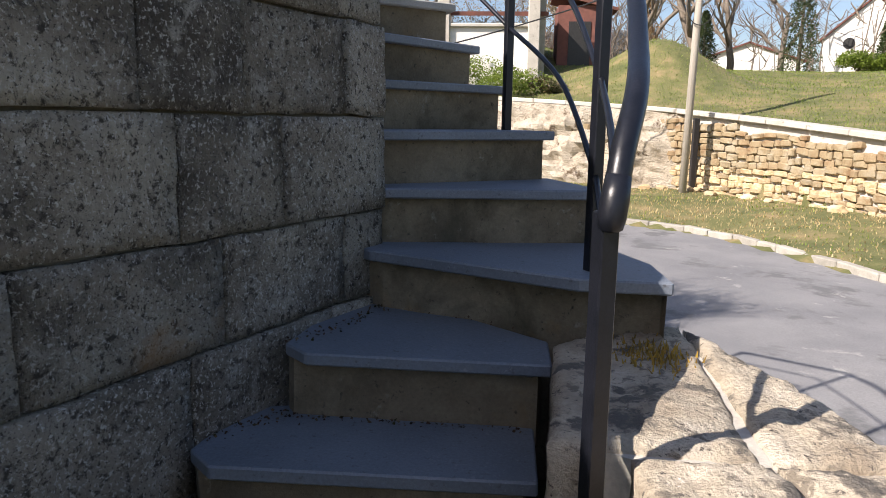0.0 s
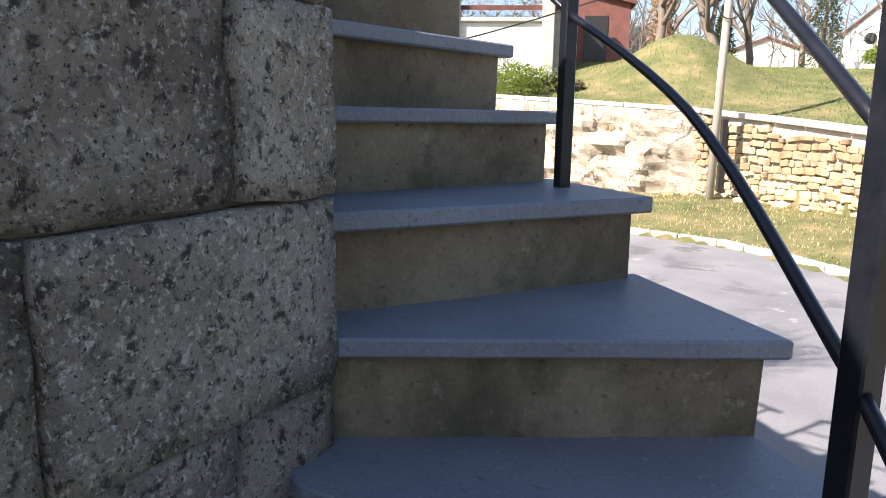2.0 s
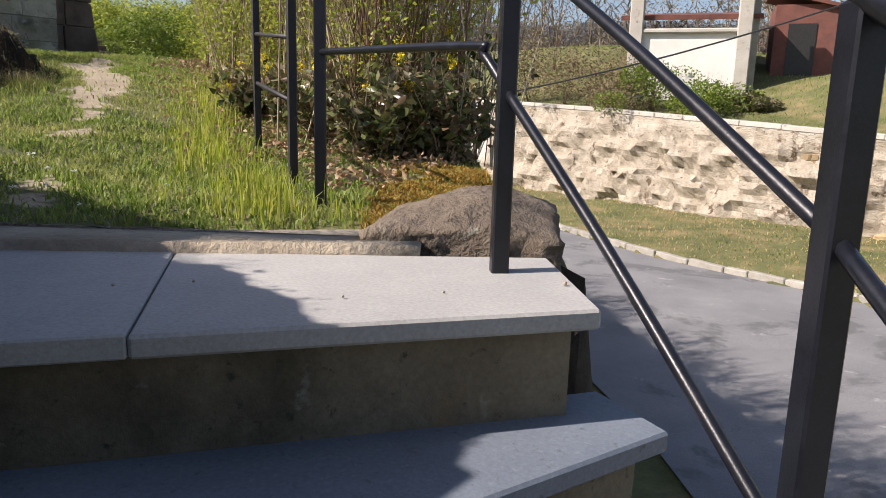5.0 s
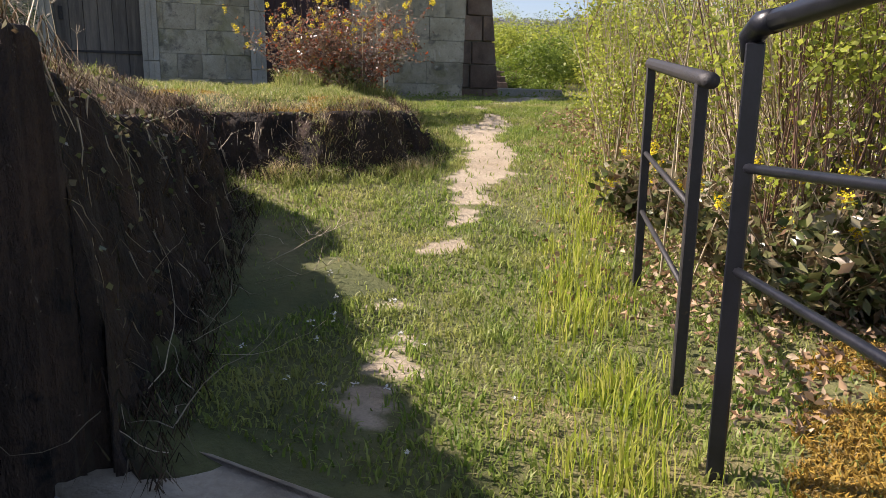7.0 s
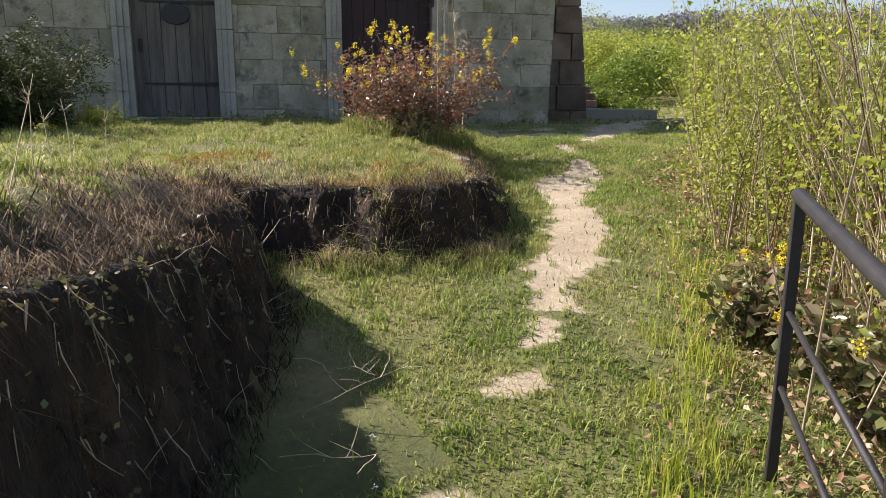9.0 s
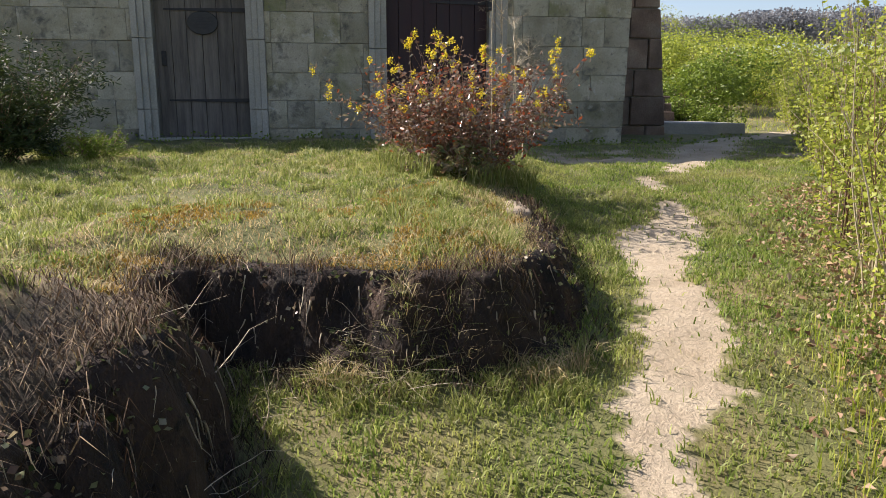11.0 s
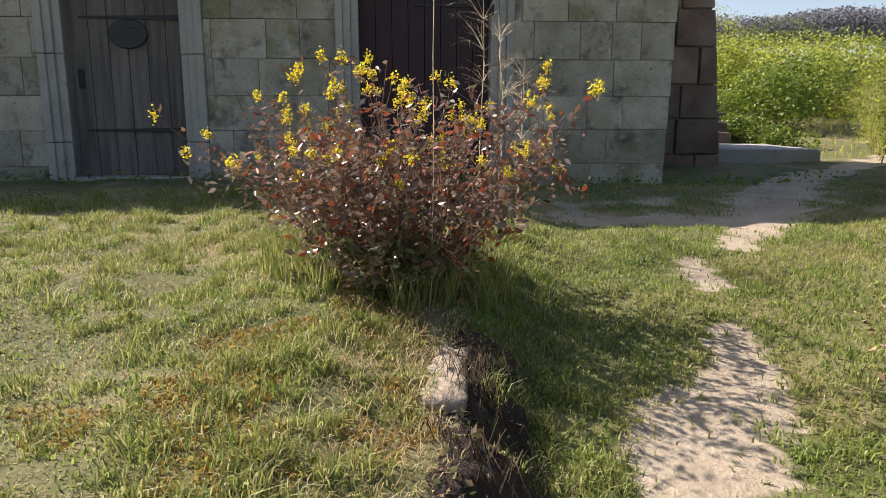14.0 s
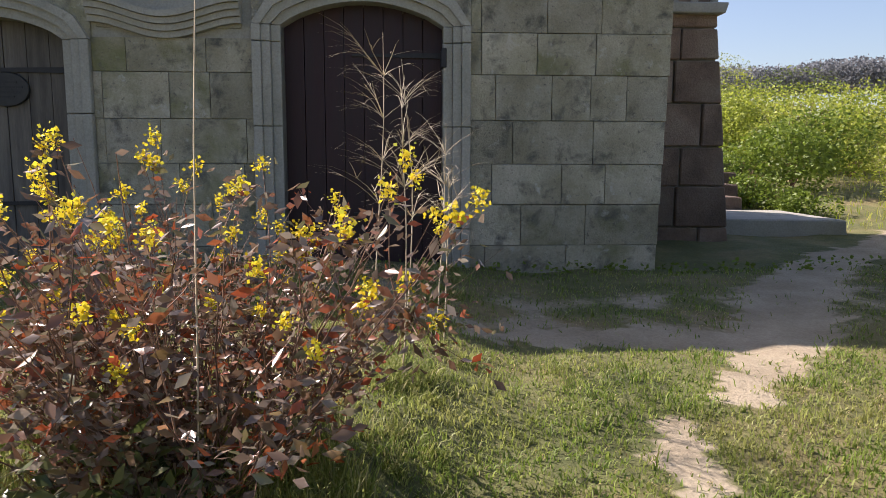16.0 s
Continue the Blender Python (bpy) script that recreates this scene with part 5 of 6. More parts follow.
keep = (m1 & ~shoulder_mat(x, y, lip + 0.1) & (rng.uniform(0, 1, len(x)) < 0.8)) | m2
x, y = x[keep], y[keep]
mx, my = rng.uniform(-1.1, 0.0, 30000), rng.uniform(3.95, 5.3, 30000)
ok = (poly_dist([(-0.40, 4.0), (-0.55, 4.45), (-0.8, 5.05)], mx, my, closed=False) < 0.24 + 0.06 * wobble(mx, my, 9.0)) & (side_of(EDGE, mx, my) < 0.12) & (wobble(mx, my, 7.0, 1.0) > -0.5)
x, y = np.r_[x, mx[ok]], np.r_[y, my[ok]]
grass_layer("moss", "orange-brown moss and dry stonecrop", M_MOSS, x, y, rng.uniform(0.014, 0.032, len(x)), rng.uniform(0.005, 0.010, len(x)), rng.uniform(0.3, 1.2, len(x)))

# bare earth face of the bank, with stones and roots
def bank_line(step):
    """Points along the steep part of the bank with their outward normals."""
    pts = curve_pts([(*p, 0) for p in BANK[1:15]], 12)
    lens = line_at(pts)
    out = []
    for q in np.arange(0.0, lens[-1] - 0.02, step):
        p, d = at_len(pts, lens, q)
        out.append((p, Vector((d.y, -d.x, 0))))
    return out


# brown soil, with the deep shade under the lip painted into its near-black tones
M_BANKSOIL = surface("shaded_crumbling_soil", [(0.012, 0.008, 0.005), (0.035, 0.022, 0.014), (0.07, 0.042, 0.026)], 6, 0.97, grain=55, bump=1.0, depth=0.03, stretch=(1, 1, 0.45),
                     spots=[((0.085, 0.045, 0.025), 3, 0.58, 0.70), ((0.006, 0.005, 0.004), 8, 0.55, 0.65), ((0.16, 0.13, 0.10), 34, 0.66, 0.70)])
line = bank_line(0.022)
ROWS = 34
qx = np.array([[p.x + n.x * (-0.02 + 0.34 * k / ROWS) for k in range(ROWS + 1)] for p, n in line])
qy = np.array([[p.y + n.y * (-0.02 + 0.34 * k / ROWS) for k in range(ROWS + 1)] for p, n in line])
qz = ground_height(qx, qy)
bv, bf = [], []
for i, (p, n) in enumerate(line):
    for k in range(ROWS + 1):
        t = k / ROWS
        q = Vector((qx[i][k], qy[i][k], qz[i][k]))
        rib = noise.noise(Vector((q.x * 9, q.y * 9, q.z * 2.2))) * 0.030 + noise.noise(q * 24) * 0.018 + noise.noise(q * 60) * 0.008
        fade = min(1.0, t * 5) * min(1.0, (1 - t) * 4)
        bv.append(q + n * (0.03 + rib) * fade + Vector((0, 0, -0.012 + 0.012 * fade)))
for i in range(len(line) - 1):
    for k in range(ROWS):
        a = i * (ROWS + 1) + k
        bf.append((a, a + 1, a + ROWS + 2, a + ROWS + 1))
tagged(raw("bank_face", bv, bf, M_BANKSOIL, smooth=True), "crumbling earth face of the bank, darkened for shade", "earth bank", kind="structure")
# pale torn roots and flakes hanging on the earth face
lines_, rad_ = [], []
for _ in range(420):
    i = rng.integers(0, len(line))
    k = rng.integers(4, ROWS - 6)
    n = line[i][1]
    q = np.array(bv[i * (ROWS + 1) + k]) + np.array(n) * 0.012
    lines_.append(wander(q, (n.x * 0.25 + rng.normal() * 0.1, n.y * 0.25 + rng.normal() * 0.1, -1), rng.uniform(0.03, 0.16), 4, 0.12))
    rad_.append(rng.uniform(0.0012, 0.004) * (2.0 if rng.uniform() < 0.15 else 1.0))
v, t = sticks(lines_, rad_)
fast_mesh("bank_roots", v, t, M_STEM, label="pale torn roots hanging on the earth bank", category="roots", kind="stuff")
# grey-brown mat of dead stems lying over the lip
x, y = rng.uniform(-4.9, -0.6, 90000), rng.uniform(2.2, 5.4, 90000)
d = poly_dist(BANK, x, y)
keep = (x < -1.5) & ((d > -0.16) | (shoulder_mat(x, y, d) & (rng.uniform(0, 1, len(x)) < 0.5))) & (d < 0.22) & ((x > -3.9) | (d > -0.03)) & (rng.uniform(0, 1, len(x)) < np.interp(d, [-0.3, -0.16, -0.02, 0.08, 0.22], [0.6, 0.6, 0.6, 0.95, 0.6]) * np.where(x > -3.9, 1.0, 0.15))
x, y = x[keep], y[keep]
M_MAT = leafy("dead_mat", [(0.06, 0.042, 0.028), (0.14, 0.095, 0.058), (0.26, 0.195, 0.115), (0.05, 0.035, 0.025), (0.11, 0.075, 0.05), (0.22, 0.17, 0.11)], 0.85, 0.15)
v, t = blades(x, y, ground_height(x, y) + 0.012, rng.uniform(0.02, 0.09, len(x)), rng.uniform(0.002, 0.005, len(x)), rng.uniform(0.8, 1.6, len(x)), down=0.7)
fast_mesh("dead_mat", v, t, M_MAT, label="grey-brown mat of dead stems over the bank lip", category="dead grass", kind="stuff")

# strands and roots hanging down the bank
lx, ly = rng.uniform(-4.8, -0.9, 120000), rng.uniform(2.4, 7.0, 120000)
d = poly_dist(BANK, lx, ly)
keep = (d > 0.08) & (d < 0.40) & (np.array(open_ground(lx, ly)) | (lx < -1.3)) & ~((lx > -1.5) & (ly < 3.0)) & (rng.uniform(0, 1, len(lx)) < np.where(ly > 5.45, 0.12, 0.42))
lx, ly = lx[keep], ly[keep]
gzv = ground_height(lx, ly)
v, t = blades(lx, ly, gzv + 0.005, rng.uniform(0.03, 0.10, len(lx)), rng.uniform(0.002, 0.005, len(lx)), rng.uniform(0.6, 1.3, len(lx)), down=1.25)
M_STRAND = leafy("dead_strands", [(0.04, 0.022, 0.013), (0.075, 0.042, 0.024), (0.15, 0.10, 0.06), (0.04, 0.04, 0.014), (0.025, 0.015, 0.01), (0.24, 0.19, 0.12)], 0.85, 0.2)
fast_mesh("bank_strands", v, t, M_STRAND, label="dead strands and roots hanging over the dark bank", category="dead grass", kind="stuff")
# small leaves and torn strands on the earth face itself
n_leaf = 3200
ii, kk = rng.integers(0, len(line), n_leaf), np.minimum(np.abs(rng.normal(0, 11, n_leaf)).astype(int) + 2, ROWS - 1)
nrm = np.array([tuple(line[i][1]) for i in ii])
p = np.array([tuple(bv[i * (ROWS + 1) + k]) for i, k in zip(ii, kk)]) + nrm * rng.uniform(0.0, 0.03, n_leaf)[:, None]
clump = wobble(p[:, 0] * 1.0, p[:, 1] + p[:, 2], 7.0, 2.0) > -0.15
v, t = leaf_cards(p[clump], np.full(int(clump.sum()), 0.021), 0.8)
fast_mesh("bank_leaves", v, t, M_DARKLEAF, label="small dark ivy leaves on the bank", category="ivy", kind="stuff")
q = p[~clump]
v, t = blades(q[:, 0], q[:, 1], q[:, 2], rng.uniform(0.04, 0.14, len(q)), rng.uniform(0.0015, 0.004, len(q)), rng.uniform(0.5, 1.2, len(q)), down=1.3)
fast_mesh("torn_strands", v, t, M_STRAND, label="torn dead strands on the earth face", category="dead grass", kind="stuff")
tw = []
for _ in range(130):
    i = rng.integers(len(lx))
    tw.append(wander((lx[i], ly[i], gzv[i] + 0.03), (rng.normal(), rng.normal(), rng.uniform(-0.4, 0.8)), rng.uniform(0.12, 0.38), 6, 0.28))
v, t = sticks(tw, [0.0025] * len(tw))
fast_mesh("bank_twigs", v, t, M_STEM, label="dry pale twigs sticking out of the bank", category="twigs", kind="stuff")
# heap of dry stalks in the corner of the bank
tw = []
for _ in range(80):
    px, py = -3.93 + rng.normal() * 0.13, 4.86 + rng.normal() * 0.09
    ang = rng.normal(0.95, 0.45)
    z0 = float(ground_height(px, py)) + rng.uniform(0.01, 0.09)
    tw.append(wander((px, py, z0), (math.cos(ang), math.sin(ang), rng.normal() * 0.15), rng.uniform(0.12, 0.3), 4, 0.1))
v, t = sticks(tw, [0.002] * len(tw))
fast_mesh("stalk_heap", v, t, M_STEM, label="small heap of dry grey stalks", category="dry stalks", kind="stuff")

# dead leaves under the hedge
x, y = rng.uniform(-5.0, -0.4, 30000), rng.uniform(4.2, 9.0, 30000)
d = side_of(HEDGE, x, y)
keep = (d > -0.40) & (d < 1.2) & (x < -0.8) & (y > 4.4) & (side_of(EDGE, x, y) < 0.2) & (rng.uniform(0, 1, len(x)) < np.interp(d, [-0.4, -0.2, 0.1], [0.05, 0.25, 0.8]))
x, y = x[keep], y[keep]
p = np.stack([x, y, ground_height(x, y) + rng.uniform(0.005, 0.05, len(x))], -1)
v, t = leaf_cards(p, np.full(len(p), 0.032), 0.55, fold=0.9)
fast_mesh("leaf_litter", v, t, M_LITTER, label="dry brown leaves under the hedge", category="leaf litter", kind="stuff")
# daisies in the shaded turf
for k in range(16):
    px, py = -1.9 + rng.normal() * 0.35, 3.95 + rng.normal() * 0.25
    if float(poly_dist(BANK, px, py)) > 0.2 and py > 3.6:
        p = np.tile([[px, py, float(ground_height(px, py)) + 0.035]], (7, 1)) + rng.normal(size=(7, 3)) * 0.003
        v, t = leaf_cards(p, np.full(7, 0.012), 0.6)
        M_DAISY = bpy.data.materials.get("daisy_petals") or leafy("daisy_petals", [(0.75, 0.75, 0.72), (0.8, 0.8, 0.76)], 0.7, 0.3)
        fast_mesh("daisy", v, t, M_DAISY, label="tiny white daisy in shaded grass", category="flower")


def shrub(name, label, base, stems, spread, tall, leaf_mat, leaf_size, per_stem, stem_mat, slim=0.45, flowers=0, flower_mat=None, lean=(0, 0), stem_r=0.006, leaf_from=0.35, category="shrub", side_shoots=2):
    """Many stems from one root, with side shoots, leaves along the upper part and flower heads at the tips."""
    e = thing(name, label, category, at=base)
    lines, rad, pts, tips = [], [], [], []
    for _ in range(stems):
        a, r = rng.uniform(0, 2 * np.pi), rng.uniform(0, 1) ** 0.6
        start = (0.22 * spread * r * math.cos(a), 0.22 * spread * r * math.sin(a), -0.03)
        d = np.array([spread / tall * r * math.cos(a) + lean[0], spread / tall * r * math.sin(a) + lean[1], 1.0])
        L = tall * rng.uniform(0.55, 1.0) * math.hypot(1, 0.5 * spread / tall * r)
        line = wander(start, d / np.linalg.norm(d), L, 7, 0.10)
        lines.append(line), rad.append(stem_r * rng.uniform(0.7, 1.2))
        tips.append(line[-1])
        arms = [line]
        for _ in range(side_shoots):
            j = rng.integers(2, 6)
            dd = np.array(line[j + 1]) - np.array(line[j]) + rng.normal(size=3) * 0.12 * L
            arm = wander(line[j], dd / np.linalg.norm(dd), L * rng.uniform(0.2, 0.45), 4, 0.12, 0.05)
            lines.append(arm), rad.append(stem_r * 0.6), arms.append(arm), tips.append(arm[-1])
        for arm in arms:
            arm = np.array(arm)
            m = per_stem // len(arms)
            u = rng.uniform(leaf_from if arm is arms[0] else 0.1, 1, m) * (len(arm) - 1)
            i = np.minimum(u.astype(int), len(arm) - 2)
            f = (u - i)[:, None]
            pts.append(arm[i] * (1 - f) + arm[i + 1] * f + rng.normal(size=(m, 3)) * leaf_size * 0.45)
    v, t = sticks(lines, rad)
    fast_mesh("stem_growth", v, t, stem_mat, e, kind="stuff")
    p = np.concatenate(pts)
    p = p[p[:, 2] > 0.02]
    v, t = leaf_cards(p, np.full(len(p), leaf_size), slim)
    fast_mesh("foliage", v, t, leaf_mat, e, kind="stuff")
    if flowers:
        tips = np.array(sorted(tips, key=lambda q: -q[2] - 0.95 * tall * rng.uniform()))[: flowers]
        for q in tips:
            p = q + rng.normal(size=(54, 3)) * np.array([0.0105, 0.0105, 0.013])
            v, t = leaf_cards(p, np.full(len(p), 0.0115), 0.9)
            fast_mesh("flower_head", v, t, flower_mat, e)
    return e


bz = float(ground_height(*BUSH)) - 0.01
shrub("flowering_shrub", "bronze-leaved shrub with yellow flower clusters on the lawn edge", (*BUSH, bz), 150, 1.0, 1.0, M_REDLEAF, 0.041, 56, M_BROWNSTEM, 0.46, 92, M_FLOWER, stem_r=0.0045, leaf_from=0.42)
# uncut grass round the shrub's foot
a = rng.uniform(0, 6.28, 5200)
r = np.sqrt(rng.uniform(0.0, 1.0, 5200)) * 0.55
x, y = BUSH[0] + 0.05 + r * np.cos(a), BUSH[1] - 0.05 + r * np.sin(a)
k = wobble(x, y, 9.0, 3.0) > -0.25
x, y = x[k], y[k]
grass_layer("uncut_grass", "uncut green grass round the shrub's foot", M_TUFT, x, y, rng.uniform(0.08, 0.24, len(x)), rng.uniform(0.003, 0.006, len(x)), rng.uniform(0.2, 0.9, len(x)))
shrub("low_shrub", "small dark evergreen growth at the shrub's foot", (-5.62, 6.3, bz), 16, 0.3, 0.34, M_DARKLEAF, 0.05, 40, M_BROWNSTEM, 0.5)
# tall bare shoot and feathery dry plumes
e = thing("tall_shoot", "single tall bare grey shoot", "plant", at=(-5.56, 6.44, float(ground_height(-5.56, 6.44))))
v, t = sticks([wander((0, 0, -0.02), (0, 0, 1), 2.2, 9, 0.02)], [0.0035])
fast_mesh("stem", v, t, M_STEM, e)
for bx, by, tall in ((-6.62, 7.2, 1.42), (-6.75, 7.38, 1.3), (-6.78, 7.55, 1.05), (-6.95, 7.66, 0.85), (-6.6, 7.32, 1.25)):
    e = thing("dry_plume", "dry pale feathery seed stalk beside the shrub", "dry plant", at=(bx, by, float(ground_height(bx, by))), group="dry plumes")
    stem = wander((0, 0, -0.02), (rng.normal() * 0.06, 0.06, 1), tall, 8, 0.03)
    v, t = sticks([stem], [0.005])
    fast_mesh("stalk", v, t, M_STEM, e)
    arms = []
    for _ in range(26):
        i = rng.integers(4, 8)
        a = rng.uniform(0, 6.28)
        arm = wander(stem[i], (0.8 * math.cos(a), 0.8 * math.sin(a), 0.9), rng.uniform(0.12, 0.3) * tall, 6, 0.08, -0.12)
        arms.append(arm)
        for _ in range(2):
            arms.append(wander(arm[3], (0.8 * math.cos(a + rng.normal() * 0.5), 0.8 * math.sin(a + rng.normal() * 0.5), 0.3), 0.1 * tall, 3, 0.1, -0.15))
    v, t = sticks(arms, [0.0022] * len(arms))
    fast_mesh("plume", v, t, M_STEM, e)

# dark glossy shrub and yellow-flowered growth behind the railing
for px, py, r, tall, n, fl in ((-1.22, 5.30, 0.36, 0.58, 40, 7), (-0.98, 5.55, 0.36, 0.66, 40, 6), (-1.6, 5.7, 0.34, 0.58, 34, 5), (-1.25, 5.9, 0.4, 0.75, 40, 4), (-2.25, 5.85, 0.2, 0.4, 22, 8)):
    shrub("evergreen_shrub", "dark glossy evergreen shrub with few yellow flowers behind the railing", (px, py, float(ground_height(px, py)) - 0.02), n, r, tall, M_DARKLEAF, 0.058, 46, M_STEM, 0.5, fl, M_FLOWER, leaf_from=0.05)

# the tall hedge of pale whips with young leaves
hp = curve_pts([(*p, 0) for p in HEDGE], 8)
hl = [0.0]
for a, b in zip(hp, hp[1:]):
    hl.append(hl[-1] + (b - a).length)
s, k = 0.0, 0
while s < hl[-1] - 0.3:
    i = min(int(np.searchsorted(hl, s)), len(hp) - 2)
    d = (hp[i + 1] - hp[i]).normalized()
    side = Vector((d.y, -d.x, 0))
    c = hp[i] + side * (0.45 if s > 0.5 else 0.3)
    near = s < 4.0
    lines, rad, pts = [], [], []
    e = thing("hedge_shrub", "tall thicket of pale bare whips with young yellow-green leaves", "hedge", at=(c.x, c.y, float(ground_height(c.x, c.y))), group="hedge along the path")
    tall = (1.55 if s < 1.2 else 1.35) * rng.uniform(0.9, 1.12) * np.interp(s, [0, 4, 9, 14], [1.15, 1.0, 0.85, 0.8])
    n = 58 if near else 42
    for _ in range(n):
        q = side * rng.uniform(-0.35 if s > 1.3 else 0.0, 0.75) + d * rng.uniform(-0.35 if s > 0.3 else 0.0, 0.35)
        hgt = tall * rng.uniform(0.6, 1.1)
        line = wander((q.x, q.y, -0.05), (rng.normal() * 0.14, rng.normal() * 0.14, 1), hgt, 7, 0.06)
        lines.append(line), rad.append(rng.uniform(0.003, 0.0075))
        arms = [line]
        for _ in range(3):
            j = rng.integers(1, 6)
            arm = wander(line[j], (rng.normal() * 0.5, rng.normal() * 0.5, 0.8), hgt * rng.uniform(0.15, 0.4), 4, 0.12)
            lines.append(arm), rad.append(0.003), arms.append(arm)
        for arm in arms:
            arm = np.array(arm)
            m = 32 if near else 30
            u = rng.uniform(0.15, 1, m) * (len(arm) - 1)
            i2 = np.minimum(u.astype(int), len(arm) - 2)
            f = (u - i2)[:, None]
            pts.append(arm[i2] * (1 - f) + arm[i2 + 1] * f + rng.normal(size=(m, 3)) * 0.03)
    v, t = sticks(lines, rad)
    fast_mesh("whip_growth", v, t, M_STEM if k % 3 else M_BROWNSTEM, e, kind="stuff")
    p = np.concatenate(pts)
    if s < 1.3:
        p = p[(p[:, 2] > 0.75) | (rng.uniform(0, 1, len(p)) < 0.4)]
    v, t = leaf_cards(p, np.full(len(p), 0.028 if near else 0.034), 0.6)
    fast_mesh("young_foliage", v, t, M_YGLEAF, e, kind="stuff")
    s += 0.55 if near else 0.62
    k += 1
# bare whips behind the railing, over the road edge
for px, py, n, tall in ((-1.45, 5.75, 46, 1.8), (-1.2, 6.0, 46, 1.8), (-1.7, 6.2, 46, 1.7), (-2.0, 6.45, 46, 1.8), (-1.0, 5.75, 24, 1.3)):
    e = thing("bare_thicket", "thicket of tall pale bare whips behind the railing", "thicket", at=(px, py, float(ground_height(px, py))), group="bare thicket")
    lines = [wander((rng.normal() * 0.16, rng.normal() * 0.16, -0.05), (rng.normal() * 0.22, rng.normal() * 0.2, 1), tall * rng.uniform(0.6, 1.15), 6, 0.06) for _ in range(n)]
    v, t = sticks(lines, rng.uniform(0.003, 0.009, n))
    fast_mesh("whip_growth", v, t, M_STEM, e, kind="stuff")
    p = np.concatenate([np.array(l)[2:] for l in lines]) + rng.normal(size=(n * 5, 3)) * 0.05
    v, t = leaf_cards(p, np.full(len(p), 0.02), 0.6)
    fast_mesh("young_foliage", v, t, M_YGLEAF, e, kind="stuff")

# spiky conifer bush before the house and creepers at its foot
jx, jy = face(-1.98, 2.7)
shrub("juniper", "dark green spiky juniper bush near the house wall", (jx, jy, 2.45), 90, 0.95, 0.98, M_CONIFER, 0.045, 420, M_BROWNSTEM, 0.25, stem_r=0.004, leaf_from=0.1, side_shoots=4)
jx, jy = face(-1.36, 2.45)
shrub("juniper", "low light-green juniper sprays near the house wall", (jx, jy, 2.45), 30, 0.5, 0.36, M_GREENLEAF, 0.028, 160, M_BROWNSTEM, 0.25, stem_r=0.004, leaf_from=0.1, side_shoots=4)
x, y = rng.uniform(-10.5, -7.5, 9000), rng.uniform(4, 12, 9000)
out = (x - FACE_P.x) * FACE_N.x + (y - FACE_P.y) * FACE_N.y
keep = (out > 0.02) & (out < 0.25)
p = np.stack([x[keep], y[keep], ground_height(x[keep], y[keep]) + rng.uniform(0, 0.08, keep.sum())], -1)
v, t = leaf_cards(p, np.full(len(p), 0.04), 0.7)
fast_mesh("wall_foot_weeds", v, t, M_GREENLEAF, label="small weeds along the foot of the wall", category="weeds", kind="stuff")


# ---- beyond the house: field bushes and far woods ----
def clump_bush(name, label, x, y, r, tall, mat, n, size=0.07, group=""):
    z = float(ground_height(x, y))
    e = thing(name, label, "bush", at=(x, y, z - 0.05), group=group)
    lobes = [(rng.normal() * r * 0.45, rng.normal() * r * 0.45, tall * rng.uniform(0.15, 0.72), r * rng.uniform(0.35, 0.6)) for _ in range(9)]
    pts = []
    for lx_, ly_, lz_, lr in lobes:
        q = rng.normal(size=(n // 9, 3))
        q /= np.linalg.norm(q, axis=1)[:, None]
        q *= rng.uniform(0.55, 1.05, len(q))[:, None] ** 0.6 * lr
        q[:, 2] *= tall / r * 0.6
        pts.append(q + np.array([lx_, ly_, lz_]))
    p = np.concatenate(pts)
    p = p[p[:, 2] > 0]
    v, t = leaf_cards(p, np.full(len(p), size), 0.6)
    fast_mesh("foliage", v, t, mat, e)
    lines = [wander((0, 0, 0), (rng.normal() * 0.4, rng.normal() * 0.4, 1), tall * 0.9, 5, 0.12) for _ in range(12)]
    v, t = sticks(lines, [0.012] * 12)
    fast_mesh("stem_growth", v, t, M_BROWNSTEM, e, kind="stuff")
    return e


for s_, out_, r, tall, mat in ((8.6, -6.5, 1.3, 1.15, M_GREENLEAF), (10.6, -8.0, 1.5, 1.2, M_YGLEAF), (12.2, -10.5, 1.8, 1.4, M_GREENLEAF), (7.2, -12, 1.8, 1.2, M_YGLEAF), (10, -14, 2.2, 1.5, M_YGLEAF),
                               (13.5, -7.0, 1.6, 1.5, M_YGLEAF), (15.5, -12, 2.2, 1.8, M_YGLEAF), (12.5, -18, 2.6, 1.7, M_GREENLEAF), (17, -18, 2.8, 2.0, M_YGLEAF), (9, -21, 2.8, 1.7, M_YGLEAF),
                               (20, -24, 3.2, 2.2, M_GREENLEAF), (14, -28, 3.4, 2.2, M_YGLEAF), (9.6, -10.2, 1.4, 1.25, M_YGLEAF), (8.2, -9.4, 1.1, 0.9, M_YGLEAF), (11.4, -9.6, 1.5, 1.3, M_YGLEAF), (8.4, -15, 1.9, 1.3, M_GREENLEAF),
                               (11.2, -12.4, 1.6, 1.4, M_YGLEAF), (7.4, -17, 1.8, 1.2, M_YGLEAF), (14.2, -14.5, 2.0, 1.6, M_YGLEAF), (12.6, -8.2, 1.4, 1.3, M_YGLEAF), (6.6, -22, 2.4, 1.4, M_YGLEAF)):
    fx, fy = face(s_, out_)
    clump_bush("field_bush", "rounded young green bush beyond the house", fx, fy, r * 1.1, tall * 1.45, mat, 6500, 0.075, "field bushes")
